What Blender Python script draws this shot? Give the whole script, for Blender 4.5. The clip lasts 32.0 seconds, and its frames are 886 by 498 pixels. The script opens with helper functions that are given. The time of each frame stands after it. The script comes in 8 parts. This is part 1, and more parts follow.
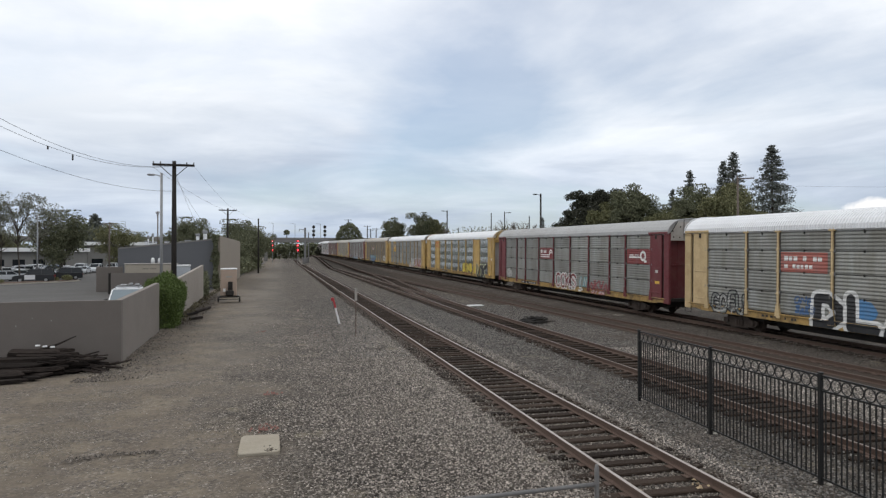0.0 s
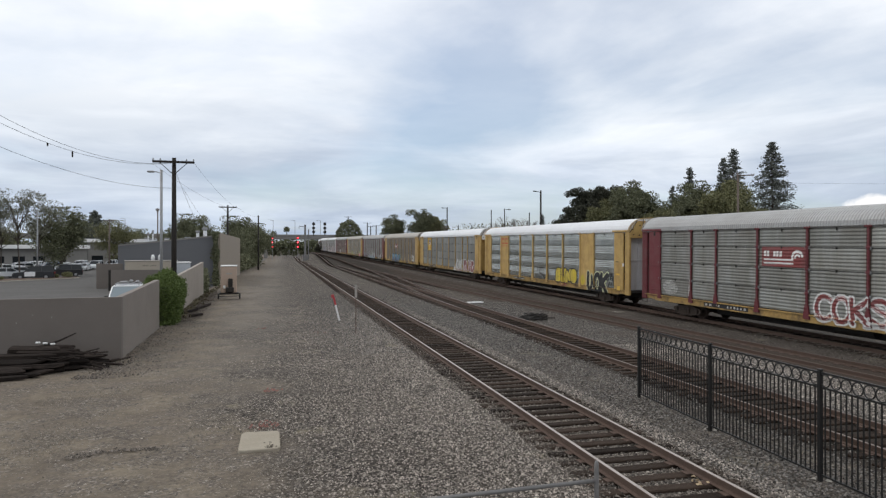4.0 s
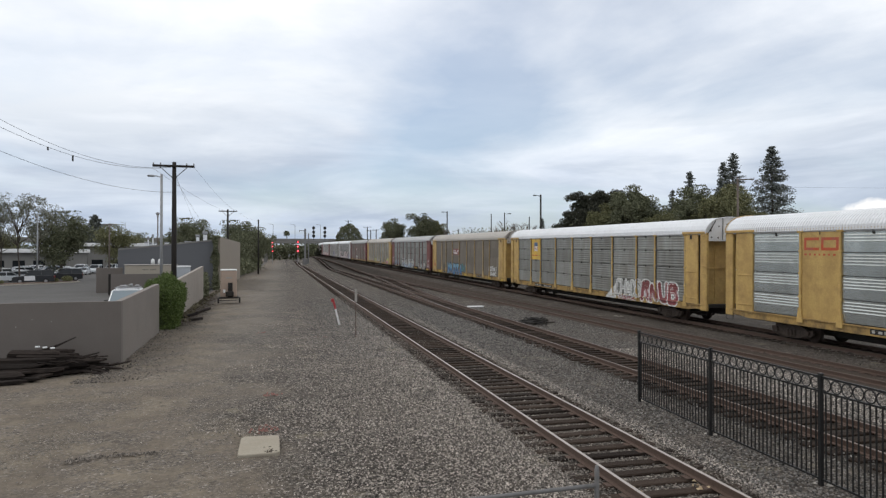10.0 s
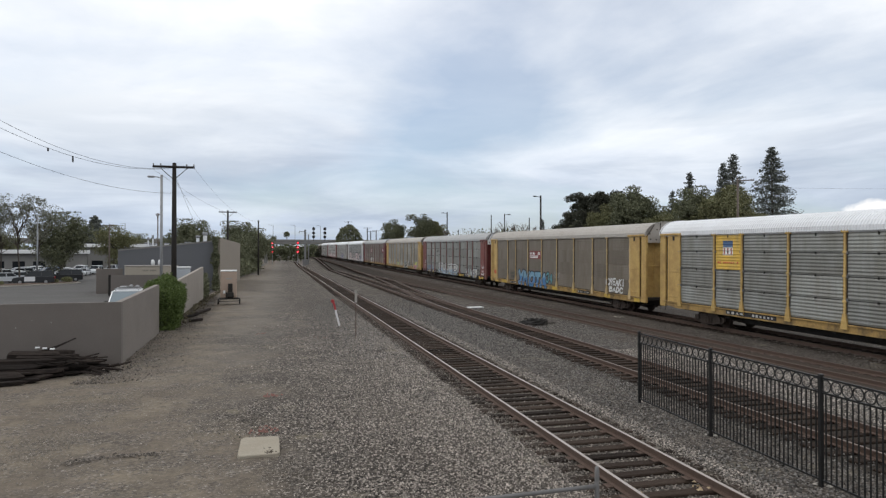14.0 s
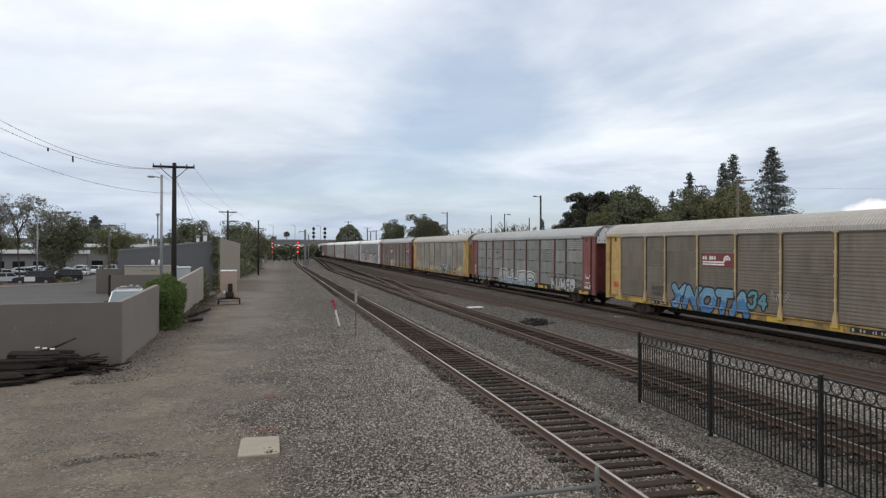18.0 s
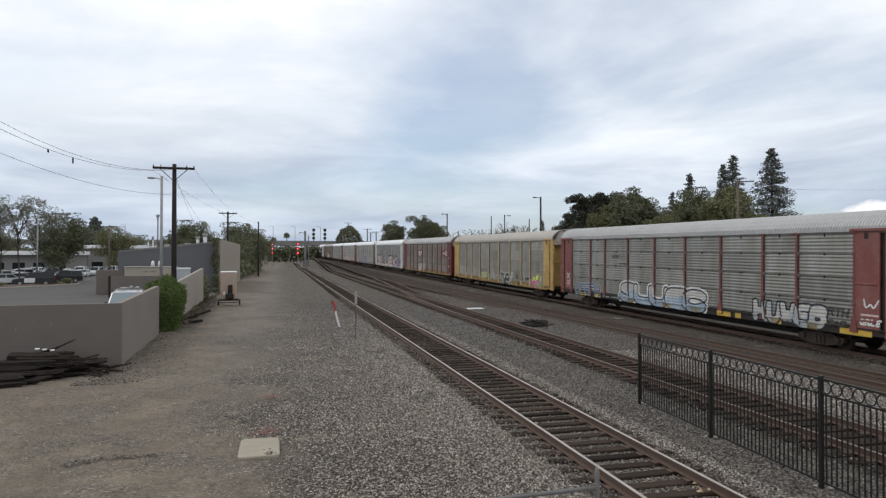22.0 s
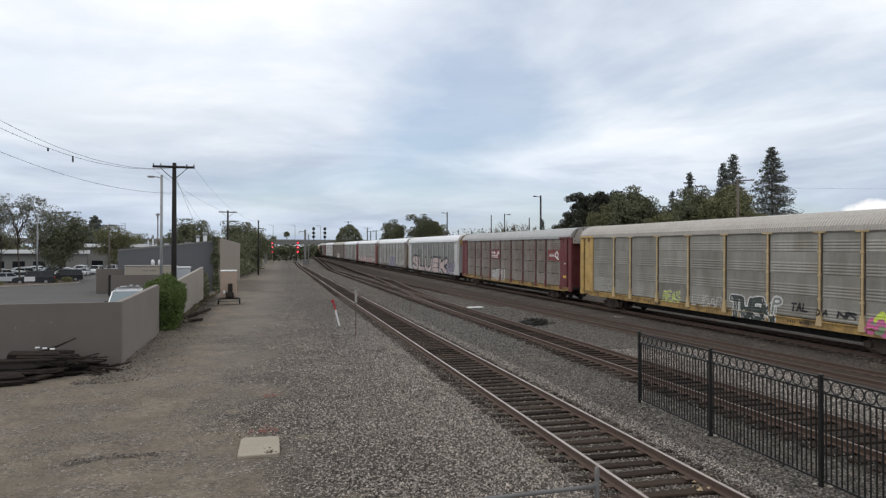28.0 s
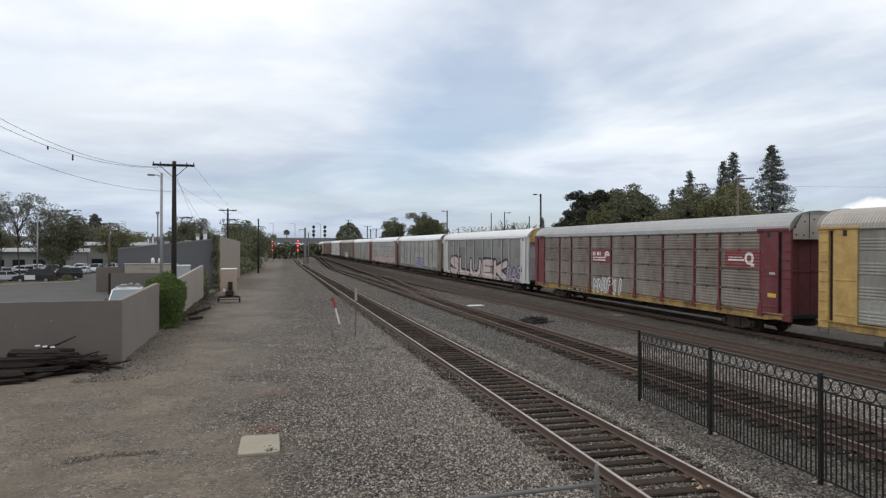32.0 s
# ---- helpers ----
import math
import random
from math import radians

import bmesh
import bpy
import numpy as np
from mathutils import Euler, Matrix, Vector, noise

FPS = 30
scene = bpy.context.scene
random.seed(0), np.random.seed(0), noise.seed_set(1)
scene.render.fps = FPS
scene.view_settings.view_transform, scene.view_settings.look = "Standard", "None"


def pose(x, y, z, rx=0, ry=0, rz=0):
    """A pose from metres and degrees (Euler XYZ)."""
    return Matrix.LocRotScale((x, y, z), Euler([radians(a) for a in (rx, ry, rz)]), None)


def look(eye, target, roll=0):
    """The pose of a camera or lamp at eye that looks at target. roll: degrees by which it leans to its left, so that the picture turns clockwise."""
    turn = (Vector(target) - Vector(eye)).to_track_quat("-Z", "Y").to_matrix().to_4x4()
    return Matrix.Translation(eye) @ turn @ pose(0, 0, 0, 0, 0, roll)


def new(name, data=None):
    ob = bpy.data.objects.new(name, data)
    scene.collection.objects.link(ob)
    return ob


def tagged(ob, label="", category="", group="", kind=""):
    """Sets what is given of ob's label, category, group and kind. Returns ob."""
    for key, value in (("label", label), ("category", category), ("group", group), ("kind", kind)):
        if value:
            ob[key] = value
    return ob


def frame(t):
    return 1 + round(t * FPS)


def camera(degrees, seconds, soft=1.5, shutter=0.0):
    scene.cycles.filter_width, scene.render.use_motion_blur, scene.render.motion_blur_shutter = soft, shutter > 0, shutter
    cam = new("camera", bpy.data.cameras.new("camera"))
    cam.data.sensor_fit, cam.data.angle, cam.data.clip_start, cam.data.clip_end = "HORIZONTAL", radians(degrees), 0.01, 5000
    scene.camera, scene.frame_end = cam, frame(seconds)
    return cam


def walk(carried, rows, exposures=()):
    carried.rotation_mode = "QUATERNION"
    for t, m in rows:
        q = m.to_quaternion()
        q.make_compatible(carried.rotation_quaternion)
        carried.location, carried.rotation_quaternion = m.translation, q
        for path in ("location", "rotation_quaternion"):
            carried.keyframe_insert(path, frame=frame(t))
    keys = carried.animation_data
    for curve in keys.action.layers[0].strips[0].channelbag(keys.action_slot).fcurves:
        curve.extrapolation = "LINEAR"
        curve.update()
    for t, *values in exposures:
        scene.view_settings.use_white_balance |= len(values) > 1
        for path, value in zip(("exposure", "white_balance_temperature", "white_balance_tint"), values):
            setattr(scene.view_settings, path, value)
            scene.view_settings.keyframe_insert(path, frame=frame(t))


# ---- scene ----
# ---- camera ----
FOCAL = 1130.0
cam = camera(2 * math.degrees(math.atan(784 / FOCAL)), 32.0, soft=1.3)
EYE = Vector((0.0, 0.0, 3.9))
HEADING = math.degrees(math.atan(283 / FOCAL))
# seconds and the small nod of the camera, in thousandths of its focal length
NOD = ((0, 5.5), (0.5, 6.6), (1, 5.9), (1.5, 5), (2, 0.4), (2.5, 3.2), (3, 2.5), (3.5, -0.1), (5.5, 0.9), (6, 0.3), (6.5, 3.2), (7, 4.2), (7.5, 5.6), (8, 4.3),
       (8.5, 0.9), (9, 0.3), (9.5, 7.3), (10, 7.3), (10.5, 6.7), (11, 7.3), (11.5, 7.3), (12, 13.1), (12.5, 13.3), (13, 8.8), (13.5, 7), (14, 8.8), (14.5, 10.3), (16.5, 10.3),
       (17, 8.8), (17.5, 8.8), (18, 8.8), (18.5, 8.8), (19, 8.4), (19.5, 8.8), (20, 8.8), (20.5, 7.5), (21, 8.8), (21.5, 9.4), (22, 11), (22.5, 11.3), (23, 11.2), (23.5, 10.8),
       (24, 8.8), (24.5, 8), (25, 9.4), (25.5, 8.8), (27.5, 10.3), (28, 8.8), (28.5, 8.8), (29, 8.8), (29.5, 7.3), (30, 5.9), (30.5, 5.7), (31, 5.7), (31.5, 5.7), (32, 5.7))
walk(cam, [(t, pose(*EYE, 90 + math.degrees(math.atan((2.5 + n) / FOCAL)), 0, -HEADING)) for t, n in NOD])

# ---- world and light ----
SUN_UP, SUN_ROUND = radians(48), radians(-62)
world = bpy.data.worlds.new("sky")
scene.world = world
world.use_nodes = True
wt = world.node_tree
wt.nodes.clear()


def wnode(kind, **sets):
    n = wt.nodes.new(kind)
    for k, v in sets.items():
        if k == "inputs":
            for i, val in v.items():
                n.inputs[i].default_value = val
        elif k == "blend":
            n.blend_type = v
        elif k == "data":
            n.data_type = v
        elif k == "op":
            n.operation = v
    return n


def wlink(a, b):
    wt.links.new(a, b)


sky = wnode("ShaderNodeTexSky")
sky.sky_type = "NISHITA"
sky.sun_disc = False
sky.sun_elevation, sky.sun_rotation = SUN_UP, SUN_ROUND
sky.air_density, sky.dust_density, sky.ozone_density = 1.0, 1.0, 1.6
coord = wnode("ShaderNodeTexCoord")
sep = wnode("ShaderNodeSeparateXYZ")
wlink(coord.outputs["Generated"], sep.inputs[0])
lift = wnode("ShaderNodeMath", op="MAXIMUM", inputs={1: 0.0})
wlink(sep.outputs[2], lift.inputs[0])
lift2 = wnode("ShaderNodeMath", op="ADD", inputs={1: 0.15})
wlink(lift.outputs[0], lift2.inputs[0])
flat = wnode("ShaderNodeVectorMath", op="DIVIDE")
comb = wnode("ShaderNodeCombineXYZ")
for i in range(3):
    wlink(lift2.outputs[0], comb.inputs[i])
wlink(coord.outputs["Generated"], flat.inputs[0])
wlink(comb.outputs[0], flat.inputs[1])
stretch = wnode("ShaderNodeMapping")
stretch.inputs["Location"].default_value = (3.3, 1.7, 0.0)
stretch.inputs["Rotation"].default_value = (0, 0, radians(-22))
stretch.inputs["Scale"].default_value = (0.50, 0.50, 0.0)
wlink(flat.outputs[0], stretch.inputs[0])
big = wnode("ShaderNodeTexNoise", inputs={"Scale": 1.0, "Detail": 9.0, "Roughness": 0.52, "Distortion": 0.35})
wlink(stretch.outputs[0], big.inputs["Vector"])
fine = wnode("ShaderNodeTexNoise", inputs={"Scale": 2.1, "Detail": 10.0, "Roughness": 0.57, "Distortion": 0.3})
wlink(stretch.outputs[0], fine.inputs["Vector"])
# the cloud sheet is thin where the blue shows, low over the far end of the line
thin_at = wnode("ShaderNodeVectorMath", op="DOT_PRODUCT")
THIN = Vector((math.sin(radians(17)) * math.cos(radians(7.5)), math.cos(radians(17)) * math.cos(radians(7.5)), math.sin(radians(7.5))))
thin_at.inputs[1].default_value = THIN
wlink(coord.outputs["Generated"], thin_at.inputs[0])
thin = wnode("ShaderNodeMapRange", inputs={1: 0.976, 2: 0.999, 3: 0.0, 4: 0.15})
thin.interpolation_type = "SMOOTHSTEP"
wlink(thin_at.outputs["Value"], thin.inputs[0])
thick = wnode("ShaderNodeMath", op="SUBTRACT")
wlink(big.outputs[0], thick.inputs[0])
wlink(thin.outputs[0], thick.inputs[1])
cover = wnode("ShaderNodeValToRGB")
cover.color_ramp.elements[0].position, cover.color_ramp.elements[0].color = 0.30, (0.35, 0.35, 0.35, 1)
cover.color_ramp.elements[1].position, cover.color_ramp.elements[1].color = 0.50, (1, 1, 1, 1)
wlink(thick.outputs[0], cover.inputs[0])
body = wnode("ShaderNodeValToRGB")
body.color_ramp.elements[0].position, body.color_ramp.elements[0].color = 0.34, (0.825, 0.86, 0.915, 1)
body.color_ramp.elements[1].position, body.color_ramp.elements[1].color = 0.60, (1.05, 1.05, 1.05, 1)
wlink(fine.outputs[0], body.inputs[0])
# clouds are greyer and bluer towards the horizon, whiter overhead
rise = wnode("ShaderNodeValToRGB")
rise.color_ramp.elements[0].position, rise.color_ramp.elements[0].color = 0.0, (6.5, 7.5, 8.9, 1)
rise.color_ramp.elements[1].position, rise.color_ramp.elements[1].color = 0.34, (13.1, 13.2, 13.3, 1)
wlink(sep.outputs[2], rise.inputs[0])
lit = wnode("ShaderNodeMixRGB", blend="MULTIPLY", inputs={0: 1.0})
wlink(body.outputs[0], lit.inputs[1])
wlink(rise.outputs[0], lit.inputs[2])
# long flat banks of cloud low over the horizon
banks = wnode("ShaderNodeMapping")
banks.inputs["Location"].default_value = (0.4, 0.0, 0.3)
banks.inputs["Scale"].default_value = (2.2, 2.2, 15.0)
wlink(coord.outputs["Generated"], banks.inputs[0])
bank_noise = wnode("ShaderNodeTexNoise", inputs={"Scale": 1.25, "Detail": 8.0, "Roughness": 0.55, "Distortion": 0.5})
wlink(banks.outputs[0], bank_noise.inputs["Vector"])
bank_tone = wnode("ShaderNodeValToRGB")
bank_tone.color_ramp.elements[0].position, bank_tone.color_ramp.elements[0].color = 0.36, (0.78, 0.81, 0.85, 1)
bank_tone.color_ramp.elements[1].position, bank_tone.color_ramp.elements[1].color = 0.64, (1.15, 1.14, 1.13, 1)
wlink(bank_noise.outputs[0], bank_tone.inputs[0])
bank_low = wnode("ShaderNodeMapRange", inputs={1: 0.10, 2: 0.26, 3: 1.0, 4: 0.15})
bank_low.interpolation_type = "SMOOTHSTEP"
wlink(sep.outputs[2], bank_low.inputs[0])
banked = wnode("ShaderNodeMixRGB", blend="MULTIPLY")
wlink(bank_low.outputs[0], banked.inputs[0])
wlink(lit.outputs[0], banked.inputs[1])
wlink(bank_tone.outputs[0], banked.inputs[2])
mix = wnode("ShaderNodeMixRGB", blend="MIX")
wlink(cover.outputs[0], mix.inputs[0])
clear = wnode("ShaderNodeVectorMath", op="SCALE", inputs={3: 1.54})
wlink(sky.outputs[0], clear.inputs[0])
wlink(clear.outputs[0], mix.inputs[1])
wlink(banked.outputs[0], mix.inputs[2])
# one bright heaped cloud low beyond the tall pine
PUFF = Vector((math.sin(radians(49.0)) * math.cos(radians(3.3)), math.cos(radians(49.0)) * math.cos(radians(3.3)), math.sin(radians(3.3))))
puff_off = wnode("ShaderNodeVectorMath", op="SUBTRACT")
puff_off.inputs[1].default_value = PUFF
wlink(coord.outputs["Generated"], puff_off.inputs[0])
puff_flat = wnode("ShaderNodeVectorMath", op="MULTIPLY")
puff_flat.inputs[1].default_value = (1.0, 1.0, 3.2)
wlink(puff_off.outputs[0], puff_flat.inputs[0])
puff_far = wnode("ShaderNodeVectorMath", op="LENGTH")
wlink(puff_flat.outputs[0], puff_far.inputs[0])
puff_noise = wnode("ShaderNodeTexNoise", inputs={"Scale": 26.0, "Detail": 5.0, "Roughness": 0.55})
wlink(coord.outputs["Generated"], puff_noise.inputs["Vector"])
puff_edge = wnode("ShaderNodeMath", op="MULTIPLY_ADD", inputs={1: 0.06, 2: -0.03})
wlink(puff_noise.outputs[0], puff_edge.inputs[0])
puff_sum = wnode("ShaderNodeMath", op="ADD")
wlink(puff_far.outputs["Value"], puff_sum.inputs[0])
wlink(puff_edge.outputs[0], puff_sum.inputs[1])
puff = wnode("ShaderNodeMapRange", inputs={1: 0.036, 2: 0.052, 3: 1.0, 4: 0.0})
wlink(puff_sum.outputs[0], puff.inputs[0])
heaped = wnode("ShaderNodeMixRGB", blend="MIX")
heaped.inputs[2].default_value = (12.2, 12.2, 12.2, 1)
wlink(puff.outputs[0], heaped.inputs[0])
wlink(mix.outputs[0], heaped.inputs[1])
bg = wnode("ShaderNodeBackground", inputs={1: 0.084})
wlink(heaped.outputs[0], bg.inputs[0])
wout = wnode("ShaderNodeOutputWorld")
wlink(bg.outputs[0], wout.inputs[0])

sun = new("sun", bpy.data.lights.new("sun", "SUN"))
sun.data.energy, sun.data.angle, sun.data.color = 0.6, radians(14), (1.0, 0.925, 0.84)
sun_way = Vector((math.sin(SUN_ROUND) * math.cos(SUN_UP), math.cos(SUN_ROUND) * math.cos(SUN_UP), math.sin(SUN_UP)))
sun.matrix_world = look(sun_way * 80, (0, 0, 0))
scene.view_settings.exposure = 0.0

# ---- materials ----


def material(name, color, rough=0.7, metal=0.0, vary=0.12, grain=20.0, stain=1.2, bump=0.15, dirt=None, dirt_amount=0.4,
             coords="Object", island=False, random=0.0, squash=(1, 1, 1), emit=0.0, spec=0.4, bump_scale=None, streak=False):
    """A procedural surface: base colour, varied at two scales, with dirt patches, fine relief and roughness."""
    m = bpy.data.materials.new(name)
    m.use_nodes = True
    t = m.node_tree
    b = t.nodes["Principled BSDF"]
    b.inputs["Roughness"].default_value = rough
    b.inputs["Metallic"].default_value = metal
    b.inputs["Specular IOR Level"].default_value = spec
    tc = t.nodes.new("ShaderNodeTexCoord")
    mp = t.nodes.new("ShaderNodeMapping")
    mp.inputs["Scale"].default_value = squash
    t.links.new(tc.outputs[coords], mp.inputs[0])
    n1 = t.nodes.new("ShaderNodeTexNoise")
    n1.inputs["Scale"].default_value, n1.inputs["Detail"].default_value = grain, 4
    n2 = t.nodes.new("ShaderNodeTexNoise")
    n2.inputs["Scale"].default_value, n2.inputs["Detail"].default_value, n2.inputs["Roughness"].default_value = stain, 6, 0.65
    for n in (n1, n2):
        t.links.new(mp.outputs[0], n.inputs["Vector"])
    lo, hi = 1 - vary, 1 + vary
    r = t.nodes.new("ShaderNodeMapRange")
    r.inputs["From Min"].default_value, r.inputs["From Max"].default_value = 0.3, 0.7
    r.inputs["To Min"].default_value, r.inputs["To Max"].default_value = lo, hi
    t.links.new(n1.outputs[0], r.inputs[0])
    mul = t.nodes.new("ShaderNodeVectorMath")
    mul.operation = "SCALE"
    mul.inputs[0].default_value = color[:3]
    t.links.new(r.outputs[0], mul.inputs["Scale"])
    last = mul.outputs[0]
    if dirt is not None:
        rr = t.nodes.new("ShaderNodeMapRange")
        rr.inputs["From Min"].default_value, rr.inputs["From Max"].default_value = 0.42, 0.72
        rr.inputs["To Max"].default_value = dirt_amount
        t.links.new(n2.outputs[0], rr.inputs[0])
        mx = t.nodes.new("ShaderNodeMixRGB")
        mx.inputs[2].default_value = (*dirt[:3], 1)
        t.links.new(rr.outputs[0], mx.inputs[0])
        t.links.new(last, mx.inputs[1])
        last = mx.outputs[0]
    if streak:
        # rain streaks and grime that run down the sheet
        ms = t.nodes.new("ShaderNodeMapping")
        ms.inputs["Scale"].default_value = (1, 0.8, 0.10)
        t.links.new(tc.outputs[coords], ms.inputs[0])
        oi2 = t.nodes.new("ShaderNodeObjectInfo")
        far_off = t.nodes.new("ShaderNodeMath")
        far_off.operation = "MULTIPLY"
        far_off.inputs[1].default_value = 90.0
        t.links.new(oi2.outputs["Random"], far_off.inputs[0])
        t.links.new(far_off.outputs[0], ms.inputs["Location"])
        ns = t.nodes.new("ShaderNodeTexNoise")
        ns.inputs["Scale"].default_value, ns.inputs["Detail"].default_value, ns.inputs["Roughness"].default_value = 1.6, 6, 0.7
        t.links.new(ms.outputs[0], ns.inputs["Vector"])
        rs_ = t.nodes.new("ShaderNodeMapRange")
        rs_.inputs["From Min"].default_value, rs_.inputs["From Max"].default_value = 0.40, 0.68
        rs_.inputs["To Max"].default_value = 0.6 if streak is True else streak
        t.links.new(ns.outputs[0], rs_.inputs[0])
        sx = t.nodes.new("ShaderNodeMixRGB")
        sx.inputs[2].default_value = (color[0] * 0.52, color[1] * 0.47, color[2] * 0.40, 1)
        t.links.new(rs_.outputs[0], sx.inputs[0])
        t.links.new(last, sx.inputs[1])
        last = sx.outputs[0]
    if random:
        oi = t.nodes.new("ShaderNodeNewGeometry" if island else "ShaderNodeObjectInfo")
        ra = t.nodes.new("ShaderNodeMapRange")
        ra.inputs["To Min"].default_value, ra.inputs["To Max"].default_value = 1 - random, 1 + random
        t.links.new(oi.outputs["Random Per Island" if island else "Random"], ra.inputs[0])
        sc = t.nodes.new("ShaderNodeVectorMath")
        sc.operation = "SCALE"
        t.links.new(last, sc.inputs[0])
        t.links.new(ra.outputs[0], sc.inputs["Scale"])
        last = sc.outputs[0]
    t.links.new(last, b.inputs["Base Color"])
    if bump:
        bp = t.nodes.new("ShaderNodeBump")
        bp.inputs["Strength"].default_value, bp.inputs["Distance"].default_value = bump, 0.02
        if bump_scale:
            n3 = t.nodes.new("ShaderNodeTexNoise")
            n3.inputs["Scale"].default_value, n3.inputs["Detail"].default_value = bump_scale, 5
            t.links.new(mp.outputs[0], n3.inputs["Vector"])
            t.links.new(n3.outputs[0], bp.inputs["Height"])
        else:
            t.links.new(n1.outputs[0], bp.inputs["Height"])
        t.links.new(bp.outputs[0], b.inputs["Normal"])
    if emit:
        b.inputs["Emission Color"].default_value = (*color[:3], 1)
        b.inputs["Emission Strength"].default_value = emit
    return m


def glass(name, tint=(0.012, 0.015, 0.018), spec=0.3):
    m = bpy.data.materials.new(name)
    m.use_nodes = True
    b = m.node_tree.nodes["Principled BSDF"]
    b.inputs["Base Color"].default_value = (*tint, 1)
    b.inputs["Roughness"].default_value = 0.06
    b.inputs["Specular IOR Level"].default_value = spec
    return m


